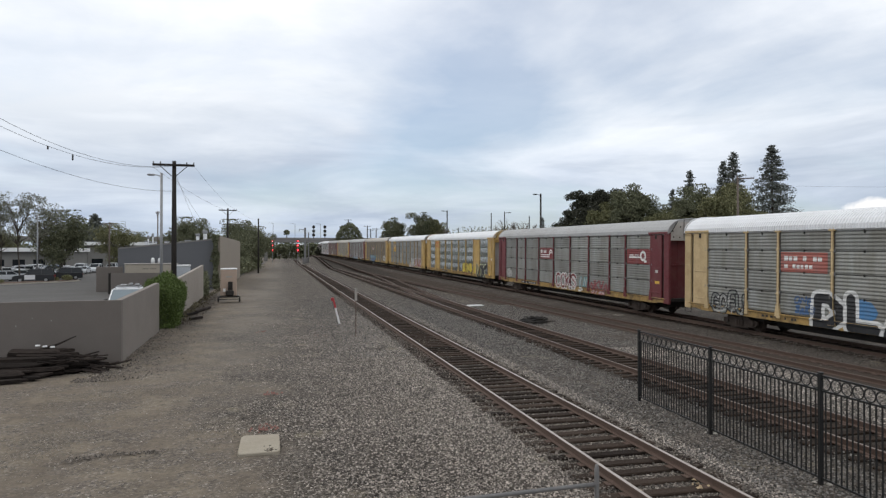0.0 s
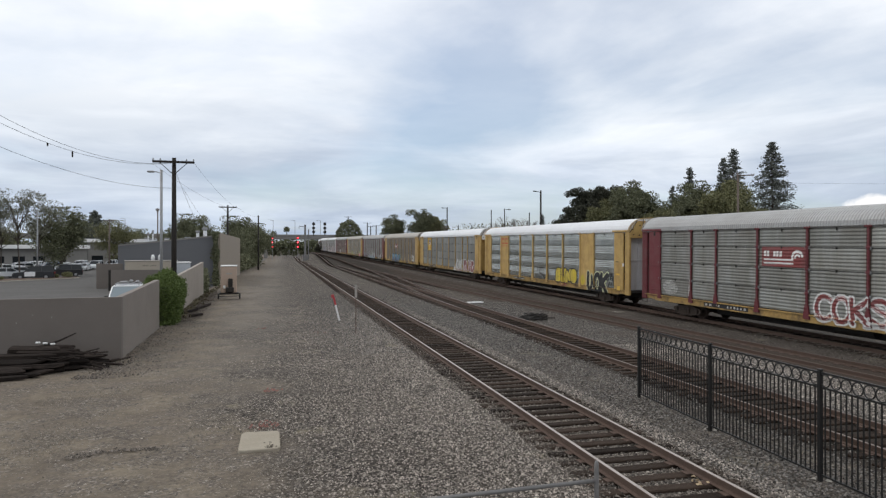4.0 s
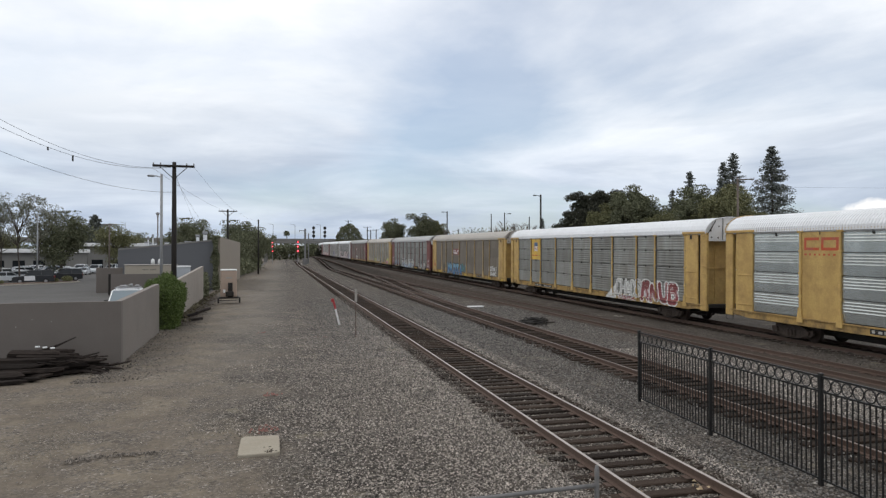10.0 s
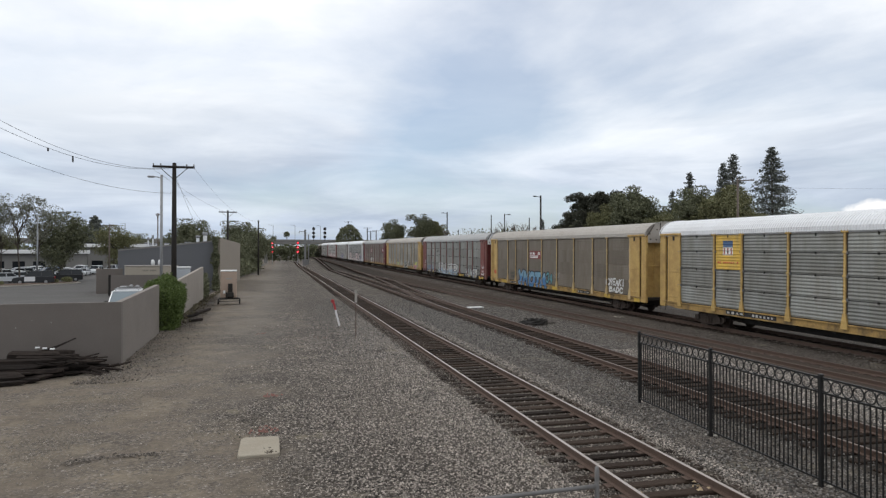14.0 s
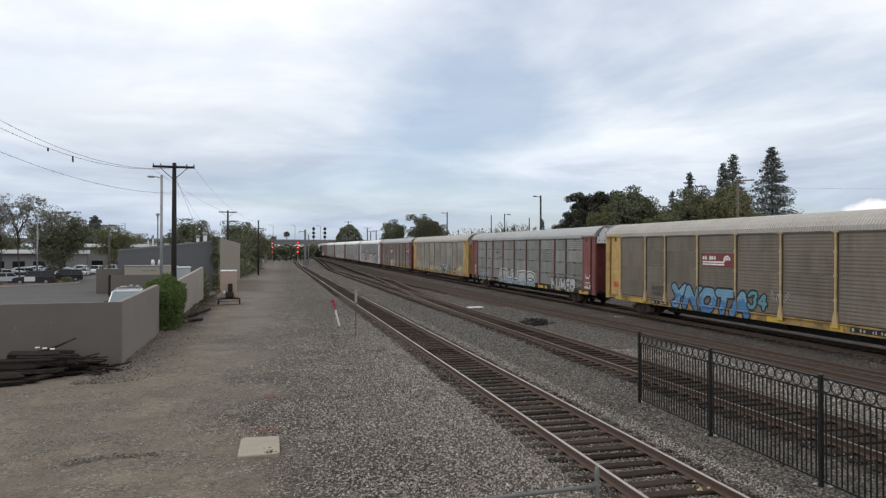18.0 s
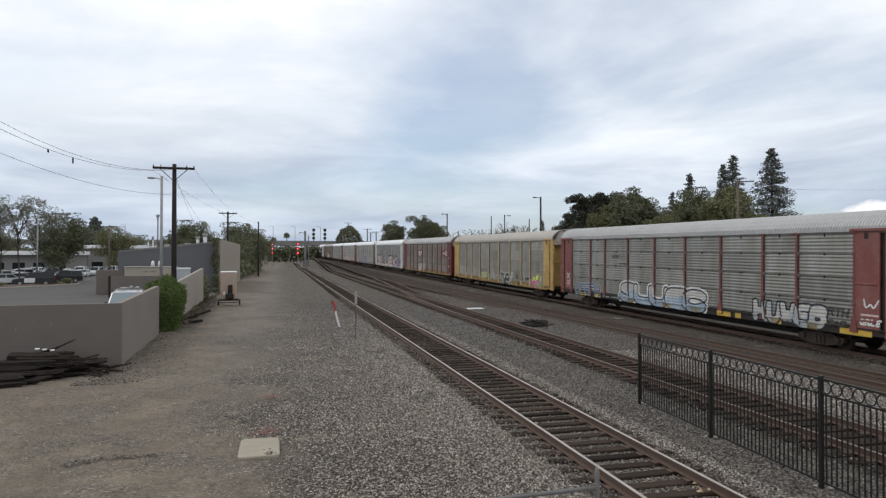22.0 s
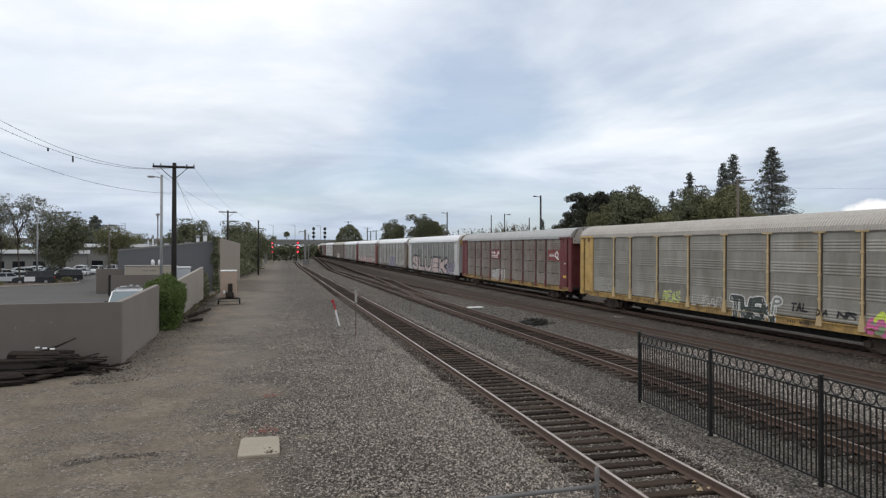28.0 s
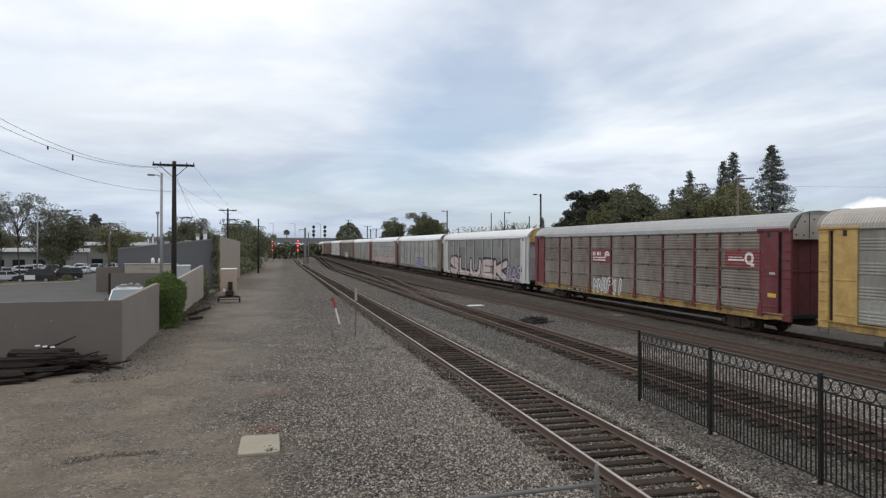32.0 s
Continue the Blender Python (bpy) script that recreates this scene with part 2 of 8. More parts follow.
RUST = (0.10, 0.065, 0.045)
MAT = {
    "rail_side": material("rusty_rail", (0.105, 0.070, 0.054), 0.8, 0.15, 0.2, 30, 3, 0.2, RUST, 0.5, "Object"),
    "rail_top": material("worn_rail_head", (0.41, 0.365, 0.33), 0.45, 0.4, 0.1, 25, 2, 0.05, RUST, 0.35),
    "rail_dull": material("dull_rail_head", (0.175, 0.142, 0.124), 0.6, 0.4, 0.15, 25, 2, 0.05, RUST, 0.5),
    "rail_mud": material("muddy_rail_head", (0.10, 0.075, 0.06), 0.75, 0.2, 0.15, 25, 2, 0.05, RUST, 0.5),
    "tie": material("weathered_tie_wood", (0.034, 0.024, 0.018), 0.94, 0, 0.45, 9, 1.5, 0.8, (0.055, 0.041, 0.032), 0.5, spec=0.15, random=0.5, squash=(1, 9, 9)),
    "steel": material("galvanised_panel", (0.285, 0.29, 0.270), 0.5, 0.45, 0.06, 14, 0.6, 0.04, (0.165, 0.145, 0.12), 0.6, streak=True, random=0.16),
    "steel_brown": material("dirty_galvanised_panel", (0.197, 0.172, 0.139), 0.62, 0.25, 0.08, 14, 0.6, 0.04, (0.15, 0.12, 0.088), 0.5, streak=True, random=0.10),
    "steel_bright": material("clean_galvanised_panel", (0.475, 0.495, 0.475), 0.27, 0.8, 0.05, 14, 0.5, 0.03, (0.26, 0.27, 0.25), 0.55, random=0.08),
    "steel_warm": material("dusty_galvanised_panel", (0.315, 0.305, 0.272), 0.55, 0.35, 0.07, 14, 0.6, 0.04, (0.165, 0.14, 0.108), 0.5, streak=True, random=0.13),
    "steel_pale": material("chalky_galvanised_panel", (0.40, 0.395, 0.375), 0.55, 0.3, 0.06, 14, 0.6, 0.04, (0.24, 0.215, 0.185), 0.6, streak=0.5, random=0.12),
    "steel_rusty": material("rust_stained_panel", (0.252, 0.224, 0.195), 0.6, 0.25, 0.08, 14, 0.5, 0.04, (0.115, 0.078, 0.062), 0.95, streak=True, random=0.13),
    "steel_white": material("white_painted_panel", (0.66, 0.66, 0.66), 0.5, 0.1, 0.04, 14, 0.6, 0.04, (0.4, 0.37, 0.33), 0.35, streak=True, random=0.05),
    "yellow": material("faded_yellow_paint", (0.545, 0.365, 0.125), 0.55, 0, 0.08, 12, 1.6, 0.05, (0.24, 0.13, 0.05), 0.6, random=0.08, streak=0.32),
    "yellow_sill": material("grimy_yellow_sill", (0.40, 0.255, 0.085), 0.65, 0, 0.15, 12, 1.3, 0.08, (0.055, 0.042, 0.032), 1.0),
    "ochre": material("dusty_ochre_paint", (0.53, 0.39, 0.195), 0.65, 0, 0.08, 12, 1.6, 0.05, (0.22, 0.14, 0.075), 0.6, random=0.08, streak=0.3),
    "yellow_pale": material("pale_yellow_paint", (0.57, 0.43, 0.235), 0.6, 0, 0.08, 12, 1.6, 0.05, (0.30, 0.19, 0.09), 0.55, random=0.08, streak=0.3),
    "maroon": material("faded_maroon_paint", (0.15, 0.027, 0.033), 0.55, 0, 0.1, 12, 1.6, 0.05, (0.17, 0.095, 0.085), 0.45, random=0.1, streak=0.3),
    "red": material("faded_red_paint", (0.205, 0.066, 0.056), 0.6, 0, 0.1, 12, 1.6, 0.05, (0.27, 0.17, 0.155), 0.4, random=0.1, streak=0.3),
    "roof_white": material("white_car_roof", (0.74, 0.75, 0.76), 0.55, 0.0, 0.04, 6, 0.5, 0.03, (0.5, 0.49, 0.47), 0.3),
    "roof_grey": material("grey_car_roof", (0.40, 0.40, 0.393), 0.55, 0.3, 0.05, 6, 0.5, 0.03, (0.26, 0.24, 0.22), 0.45),
    "roof_brown": material("dusty_car_roof", (0.43, 0.40, 0.36), 0.6, 0.2, 0.07, 6, 0.5, 0.03, (0.30, 0.26, 0.215), 0.5),
    "truck_iron": material("brown_cast_iron", (0.055, 0.041, 0.033), 0.8, 0.2, 0.25, 12, 3, 0.2, (0.10, 0.075, 0.058), 0.5),
    "joint": material("rusty_joint", (0.06, 0.045, 0.035), 0.9, 0, 0.3, 10, 2, 0.1, (0.12, 0.09, 0.065), 0.6),
    "under": material("black_underframe", (0.020, 0.018, 0.016), 0.8, 0, 0.2, 12, 2, 0.2, (0.05, 0.04, 0.032), 0.5),
    "wheel": material("brown_wheel_steel", (0.07, 0.05, 0.04), 0.6, 0.5, 0.2, 12, 3, 0.1, (0.03, 0.025, 0.02), 0.5),
    "black_iron": material("black_fence_paint", (0.010, 0.010, 0.010), 0.45, 0, 0.1, 30, 3, 0.03, (0.03, 0.028, 0.026), 0.3),
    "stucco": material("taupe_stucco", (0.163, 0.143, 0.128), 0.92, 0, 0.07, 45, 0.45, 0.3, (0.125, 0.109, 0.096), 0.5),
    # lighter copy of the taupe stucco: brighter light on the east face, as colour
    "stucco_lit": material("light_side_taupe_stucco", (0.215, 0.189, 0.168), 0.92, 0, 0.07, 45, 0.45, 0.3, (0.16, 0.14, 0.122), 0.5),
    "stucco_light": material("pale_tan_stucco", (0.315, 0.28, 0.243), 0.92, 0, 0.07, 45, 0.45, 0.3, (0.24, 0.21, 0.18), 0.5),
    "stucco_cap": material("pale_stucco_edge", (0.34, 0.32, 0.29), 0.92, 0, 0.08, 40, 0.8, 0.2, (0.24, 0.22, 0.2), 0.5),
    "blue_wall": material("blue_grey_wall_paint", (0.128, 0.130, 0.137), 0.85, 0, 0.05, 12, 0.4, 0.1, (0.12, 0.125, 0.14), 0.4),
    "grey_wall": material("grey_block_wall", (0.225, 0.218, 0.205), 0.9, 0, 0.07, 12, 0.4, 0.15, (0.18, 0.175, 0.165), 0.5),
    "tan_wall": material("tan_block_wall", (0.29, 0.25, 0.205), 0.9, 0, 0.07, 12, 0.4, 0.15, (0.26, 0.225, 0.185), 0.5),
    "dark_wood": material("creosoted_pole_wood", (0.018, 0.015, 0.013), 0.9, 0, 0.35, 8, 2, 0.4, (0.06, 0.05, 0.042), 0.5, squash=(6, 6, 0.6)),
    "old_timber": material("blackened_old_timber", (0.020, 0.016, 0.014), 0.95, 0, 0.45, 7, 1.3, 0.8, (0.065, 0.051, 0.043), 0.55, spec=0.1, random=0.5, squash=(0.8, 8, 8)),
    "grey_wood": material("weathered_pole_wood", (0.15, 0.12, 0.10), 0.9, 0, 0.3, 8, 2, 0.3, (0.09, 0.075, 0.065), 0.5, squash=(6, 6, 0.6)),
    "grey_metal": material("grey_painted_steel", (0.30, 0.305, 0.31), 0.5, 0.35, 0.06, 20, 2, 0.05, (0.2, 0.19, 0.18), 0.4),
    "pipe": material("galvanised_pipe", (0.20, 0.20, 0.198), 0.55, 0.25, 0.08, 25, 4, 0.05, (0.25, 0.24, 0.23), 0.4),
    "rail_pipe": material("dull_grey_pipe", (0.17, 0.165, 0.16), 0.6, 0.1, 0.1, 25, 4, 0.05, (0.08, 0.076, 0.072), 0.4),
    "concrete": material("pale_concrete", (0.40, 0.37, 0.32), 0.92, 0, 0.08, 30, 1.6, 0.3, (0.29, 0.26, 0.22), 0.5),
    "asphalt": material("grey_asphalt", (0.07, 0.066, 0.062), 0.9, 0, 0.12, 30, 0.25, 0.3, (0.105, 0.10, 0.094), 0.6),
    "white": material("white_paint", (0.78, 0.78, 0.77), 0.5, 0, 0.03, 12, 1.5, 0.02, (0.6, 0.58, 0.55), 0.3),
    "bark": material("grey_bark", (0.085, 0.068, 0.055), 0.95, 0, 0.3, 9, 2, 0.6, (0.05, 0.04, 0.033), 0.5, squash=(3, 3, 0.6)),
    "tyre": material("tyre_rubber", (0.02, 0.02, 0.021), 0.85, 0, 0.1, 20, 3, 0.1),
    "glass": glass("dark_glass"),
    # pale tint paints the sky's reflection into the suv's glass
    "glass_pale": glass("sky_reflecting_windscreen", (0.22, 0.26, 0.28)),
    "pad": material("tan_concrete", (0.315, 0.28, 0.22), 0.92, 0, 0.08, 30, 1.8, 0.3, (0.25, 0.21, 0.155), 0.6),
}


# ---- mesh building ----
class Shape:
    """Collects solids into one mesh."""

    def __init__(self):
        self.v, self.f = [], []

    def add(self, verts, faces):
        k = len(self.v)
        self.v.extend([tuple(p) for p in verts])
        self.f.extend([tuple(i + k for i in f) for f in faces])
        return self

    def box(self, x0, x1, y0, y1, z0, z1, m=None):
        p = [Vector(c) for c in ((x0, y0, z0), (x1, y0, z0), (x1, y1, z0), (x0, y1, z0), (x0, y0, z1), (x1, y0, z1), (x1, y1, z1), (x0, y1, z1))]
        if m is not None:
            p = [m @ c for c in p]
        return self.add(p, ((0, 3, 2, 1), (4, 5, 6, 7), (0, 1, 5, 4), (1, 2, 6, 5), (2, 3, 7, 6), (3, 0, 4, 7)))

    def cbox(self, x0, x1, y0, y1, z0, z1, c=0.02, m=None):
        """A box with all edges chamfered."""
        c = min(c, (x1 - x0) * 0.45, (y1 - y0) * 0.45, (z1 - z0) * 0.45)
        rings = []
        for z, i in ((z0, c), (z0 + c, 0), (z1 - c, 0), (z1, c)):
            a, b2, d, e = x0 + i, x1 - i, y0 + i, y1 - i
            k = c if i == 0 else c * 0.6
            rings.append([(a + k, d, z), (b2 - k, d, z), (b2, d + k, z), (b2, e - k, z), (b2 - k, e, z), (a + k, e, z), (a, e - k, z), (a, d + k, z)])
        p = [Vector(q) for r in rings for q in r]
        if m is not None:
            p = [m @ q for q in p]
        faces = [tuple(range(7, -1, -1)), tuple(range(24, 32))]
        for r in range(3):
            for i in range(8):
                j = (i + 1) % 8
                faces.append((r * 8 + i, r * 8 + j, r * 8 + 8 + j, r * 8 + 8 + i))
        return self.add(p, faces)

    def tube(self, path, radius, n=8, caps=True):
        """A round bar along a path; radius is a number or one per point."""
        path = [Vector(p) for p in path]
        rad = radius if isinstance(radius, (list, tuple)) else [radius] * len(path)
        verts, faces = [], []
        side = None
        for i, p in enumerate(path):
            d = (path[min(i + 1, len(path) - 1)] - path[max(i - 1, 0)]).normalized()
            if side is None:
                side = d.cross(Vector((0.13, 0.27, 1)) if abs(d.z) < 0.9 else Vector((1, 0.1, 0))).normalized()
            side = (side - d * side.dot(d)).normalized()
            up = d.cross(side)
            for k in range(n):
                a = 2 * math.pi * k / n
                verts.append(p + (side * math.cos(a) + up * math.sin(a)) * rad[i])
        for i in range(len(path) - 1):
            for k in range(n):
                j = (k + 1) % n
                faces.append((i * n + k, i * n + j, i * n + n + j, i * n + n + k))
        if caps:
            faces.append(tuple(range(n - 1, -1, -1)))
            e = (len(path) - 1) * n
            faces.append(tuple(range(e, e + n)))
        return self.add(verts, faces)

    def sweep(self, profile, stations, close=True, caps=True):
        """A profile of (a, b) pairs carried through stations, functions (a, b) -> point."""
        n = len(profile)
        verts, faces = [], []
        for st in stations:
            verts.extend(st(a, b) for a, b in profile)
        for i in range(len(stations) - 1):
            for k in range(n if close else n - 1):
                j = (k + 1) % n
                faces.append((i * n + k, i * n + j, i * n + n + j, i * n + n + k))
        if caps and close:
            faces.append(tuple(range(n - 1, -1, -1)))
            e = (len(stations) - 1) * n
            faces.append(tuple(range(e, e + n)))
        return self.add(verts, faces)

    def mesh(self, name, mat, smooth=False):
        me = bpy.data.meshes.new(name)
        me.from_pydata([tuple(p) for p in self.v], [], self.f)
        me.materials.append(mat)
        bm = bmesh.new()
        bm.from_mesh(me)
        bmesh.ops.recalc_face_normals(bm, faces=bm.faces)
        bm.to_mesh(me)
        bm.free()
        if smooth:
            for p in me.polygons:
                p.use_smooth = True
        return me


def part(name, shape, mat, parent=None, label="", smooth=False):
    """One mesh object, from a Shape or a ready mesh, under a thing or a part."""
    me = shape if isinstance(shape, bpy.types.Mesh) else shape.mesh(name, mat, smooth)
    ob = new(name, me)
    if parent is not None:
        ob.parent = parent
    if label:
        ob["label"] = label
    return ob


def thing(name, m, label, category, group="", kind=""):
    ob = new(name)
    ob.empty_display_size = 0.2
    ob.matrix_basis = m
    return tagged(ob, label, category, group, kind)

# ---- ground ----


def ground_material():
    m = bpy.data.materials.new("gravel_and_dirt")
    m.use_nodes = True
    t = m.node_tree
    b = t.nodes["Principled BSDF"]
    b.inputs["Roughness"].default_value = 0.95
    b.inputs["Specular IOR Level"].default_value = 0.2
    tc = t.nodes.new("ShaderNodeTexCoord")

    def nd(kind, **ins):
        n = t.nodes.new(kind)
        for k, v in ins.items():
            n.inputs[k.replace("_", " ")].default_value = v
        return n

    def noise_at(scale, detail=4, rough=0.55):
        n = nd("ShaderNodeTexNoise", Scale=scale, Detail=detail, Roughness=rough)
        t.links.new(tc.outputs["Object"], n.inputs["Vector"])
        return n.outputs[0]

    def rng(src, a, b2, c, d):
        n = nd("ShaderNodeMapRange", From_Min=a, From_Max=b2, To_Min=c, To_Max=d)
        t.links.new(src, n.inputs[0])
        return n.outputs[0]

    def mixed(fac, a, c, blend="MIX"):
        n = t.nodes.new("ShaderNodeMixRGB")
        n.blend_type = blend
        for i, s in ((0, fac), (1, a), (2, c)):
            if isinstance(s, (int, float)):
                n.inputs[i].default_value = s
            elif isinstance(s, tuple):
                n.inputs[i].default_value = (*s, 1)
            else:
                t.links.new(s, n.inputs[i])
        return n.outputs[0]

    def calc(op, a, c):
        n = t.nodes.new("ShaderNodeMath")
        n.operation = op
        for i, s in ((0, a), (1, c)):
            if isinstance(s, (int, float)):
                n.inputs[i].default_value = s
            else:
                t.links.new(s, n.inputs[i])
        return n.outputs[0]

    stones = nd("ShaderNodeTexVoronoi", Scale=24.0)
    t.links.new(tc.outputs["Object"], stones.inputs["Vector"])
    tone = nd("ShaderNodeSeparateColor")
    t.links.new(stones.outputs["Color"], tone.inputs[0])
    ramp = t.nodes.new("ShaderNodeValToRGB")
    e = ramp.color_ramp.elements
    e[0].position, e[0].color = 0.0, (0.026, 0.022, 0.019, 1)
    e[1].position, e[1].color = 1.0, (0.52, 0.465, 0.40, 1)
    mid = e.new(0.55)
    mid.color = (0.125, 0.107, 0.09, 1)
    hi = e.new(0.86)
    hi.color = (0.28, 0.245, 0.21, 1)
    t.links.new(tone.outputs[0], ramp.inputs[0])
    gap = rng(stones.outputs["Distance"], 0.25, 0.75, 1.0, 0.35)
    gravel = mixed(1.0, ramp.outputs[0], gap, "MULTIPLY")
    gravel = mixed(rng(noise_at(0.35, 5), 0.4, 0.7, 0, 0.4), gravel, (0.13, 0.11, 0.09))
    gravel = mixed(rng(noise_at(0.55, 6, 0.6), 0.60, 0.68, 0, 0.6), gravel, (0.27, 0.235, 0.165))
    gravel = mixed(1.0, gravel, rng(noise_at(2.6, 9, 0.85), 0.35, 0.65, 0.55, 1.35), "MULTIPLY")
    # bare earth with fine stones
    earth = mixed(rng(noise_at(2.2, 6, 0.7), 0.35, 0.7, 0, 1), (0.19, 0.155, 0.115), (0.112, 0.091, 0.071))
    earth = mixed(rng(noise_at(0.45, 5), 0.45, 0.65, 0, 0.6), earth, (0.245, 0.204, 0.147))
    earth = mixed(rng(noise_at(30, 3), 0.3, 0.7, 0.0, 0.25), earth, (0.07, 0.062, 0.055))
    # drifts of dark fine stones on the trodden earth
    stony = calc("MULTIPLY", rng(noise_at(0.75, 7, 0.68), 0.43, 0.56, 0, 1), rng(noise_at(5.0, 4, 0.6), 0.3, 0.6, 0.25, 1))
    stony = calc("ADD", calc("MULTIPLY", stony, 0.85), 0.12)
    earth = mixed(calc("MULTIPLY", stony, rng(tone.outputs[1], 0.25, 0.6, 0.3, 1)), earth, mixed(0.45, ramp.outputs[0], (0.088, 0.081, 0.075)))
    earth = mixed(1.0, earth, rng(noise_at(5.5, 7, 0.72), 0.3, 0.7, 0.72, 1.25), "MULTIPLY")
    earth = mixed(1.0, earth, rng(noise_at(1.1, 8, 0.75), 0.32, 0.68, 0.74, 1.22), "MULTIPLY")
    # where the gravel lies: towards the tracks, with a ragged edge
    sp = t.nodes.new("ShaderNodeSeparateXYZ")
    t.links.new(tc.outputs["Object"], sp.inputs[0])
    edge = calc("ADD", sp.outputs[0], rng(noise_at(0.22, 6, 0.6), 0.3, 0.7, -2.6, 2.6))
    edge = calc("ADD", edge, rng(noise_at(3.0, 3), 0.3, 0.7, -0.5, 0.5))
    edge = calc("ADD", edge, rng(sp.outputs[1], 8.0, 24.0, 0.3, 2.1))
    fac = rng(edge, -0.9, 1.5, 0.0, 1.0)
    ground_color = mixed(fac, earth, gravel)
    # worn lane along the yard
    lane = calc("ABSOLUTE", calc("ADD", sp.outputs[0], 1.6), 0.0)
    lane = calc("ADD", lane, rng(noise_at(0.3, 4), 0.3, 0.7, -0.9, 0.9))
    lane = calc("MULTIPLY", rng(lane, 0.6, 2.8, 0.42, 0.0), rng(sp.outputs[1], 16, 34, 0, 1))
    ground_color = mixed(lane, ground_color, (0.178, 0.16, 0.138))
    # darker ground along the foot of the yard wall
    wall_foot = calc("ADD", calc("ADD", sp.outputs[0], calc("MULTIPLY", sp.outputs[1], 0.034)), 4.69)
    wall_foot = calc("ADD", calc("ABSOLUTE", calc("SUBTRACT", wall_foot, 0.35), 0.0), rng(noise_at(0.9, 5), 0.3, 0.7, -0.5, 0.5))
    wall_foot = calc("MULTIPLY", rng(wall_foot, 0.35, 1.5, 0.85, 0.0), calc("MULTIPLY", rng(sp.outputs[1], 35, 41, 0, 1), rng(sp.outputs[1], 60, 72, 1, 0)))
    ground_color = mixed(wall_foot, ground_color, (0.055, 0.045, 0.037))
    # dark oil and fines between the tracks
    far = rng(sp.outputs[0], 13.0, 18.5, 0.32, 0.92)
    far = calc("MULTIPLY", far, rng(sp.outputs[0], 6.6, 8.2, 0.0, 1.0))
    far = calc("MULTIPLY", far, rng(noise_at(0.5, 5), 0.35, 0.65, 0.3, 1))
    ground_color = mixed(far, ground_color, (0.062, 0.051, 0.042))
    # the crossover swings from one bed to the next
    swing = nd("ShaderNodeMapRange", From_Min=38.0, From_Max=129.0)
    swing.interpolation_type = "SMOOTHSTEP"
    t.links.new(sp.outputs[1], swing.inputs[0])
    crossing = calc("SUBTRACT", sp.outputs[0], calc("ADD", calc("ADD", calc("MULTIPLY", sp.outputs[1], 0.006), 11.63), calc("MULTIPLY", swing.outputs[0], calc("ADD", calc("MULTIPLY", sp.outputs[1], -0.024), 6.78))))
    # oily ballast in the two farther track beds; the train's bed holds painted under-car shade
    for x_at, slope, amount in ((18.41, -0.018, 0.95), (23.6, -0.0272, 0.9), (11.63, 0.006, 0.8), (None, 0, 0.8)):
        off = crossing if x_at is None else calc("SUBTRACT", sp.outputs[0], calc("ADD", calc("MULTIPLY", sp.outputs[1], slope), x_at))
        off = calc("ADD", calc("ABSOLUTE", off, 0.0), rng(noise_at(0.8, 4), 0.3, 0.7, -0.35, 0.35))
        ground_color = mixed(rng(off, 1.2, 1.75, amount, 0.0), ground_color, (0.052, 0.038, 0.029) if x_at == 18.41 else (0.036, 0.029, 0.023))
    t.links.new(ground_color, b.inputs["Base Color"])
    bp = nd("ShaderNodeBump", Strength=0.7, Distance=0.03)
    hgt = calc("ADD", calc("MULTIPLY", rng(stones.outputs["Distance"], 0.0, 0.8, 1, 0), fac), calc("MULTIPLY", noise_at(12, 5), 0.5))
    t.links.new(hgt, bp.inputs["Height"])
    t.links.new(bp.outputs[0], b.inputs["Normal"])
    return m


def climb(u):
    """The train's line climbs gently away into the distance."""
    return 0.0127 * (min(max(u, -60), 270) - 29)


def bank(x, y):
    """The ground rises with the train's line, on a low bank."""
    middle = 23.6 - 0.0272 * y + max(0.0, y - 249.5) ** 2 / 1400
    wide = 5.2 + max(0.0, y - 130) * 0.06
    k = min(max((x - middle + wide) / (wide - 1.8), 0), 1) if x < middle else min(max((middle + 8 - x) / 4, 0), 1)
    return climb(y) * k * k * (3 - 2 * k)


def spread(lo, hi, fine_lo, fine_hi, step, grow=1.35):
    """Grid lines, close together in the near part and wider and wider beyond."""
    out = list(np.arange(fine_lo, fine_hi + 1e-6, step))
    s, v = step, fine_hi
    while v < hi:
        s *= grow
        v += s
        out.append(min(v, hi))
    s, v = step, fine_lo
    while v > lo:
        s *= grow
        v -= s
        out.insert(0, max(v, lo))
    return out


def lay_ground():
    xs, ys = spread(-2600, 2600, -12, 30, 0.35), spread(-2600, 2600, 4, 48, 0.4, 1.1)
    verts = []
    for y in ys:
        for x in xs:
            near = max(0.0, 1 - (abs(x - 4) + abs(y - 25)) / 90)
            z = (noise.noise((x * 0.35, y * 0.3, 2.0)) * 0.05 + noise.noise((x * 1.1, y * 0.9, 7.0)) * 0.03 + noise.noise((x * 2.6, y * 2.3, 4.0)) * 0.022) * near
            for c in (6.18, 11.63 + 0.006 * y, 18.05 - 0.018 * (y - 20), 23.6 - 0.0272 * y):
                k = max(0.0, 1 - abs(x - c) / 2.2)
                z *= 1 - k
            z += bank(x, y)
            verts.append((x, y, z - 0.03))
    nx = len(xs)
    faces = [(j * nx + i, j * nx + i + 1, j * nx + nx + i + 1, j * nx + nx + i) for j in range(len(ys) - 1) for i in range(nx - 1)]
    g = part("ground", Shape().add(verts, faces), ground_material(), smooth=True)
    tagged(g, "grey ballast gravel and brown trodden dirt of a rail yard", "ground", kind="structure")


lay_ground()

# ---- tracks ----
TILT = radians(1.56)
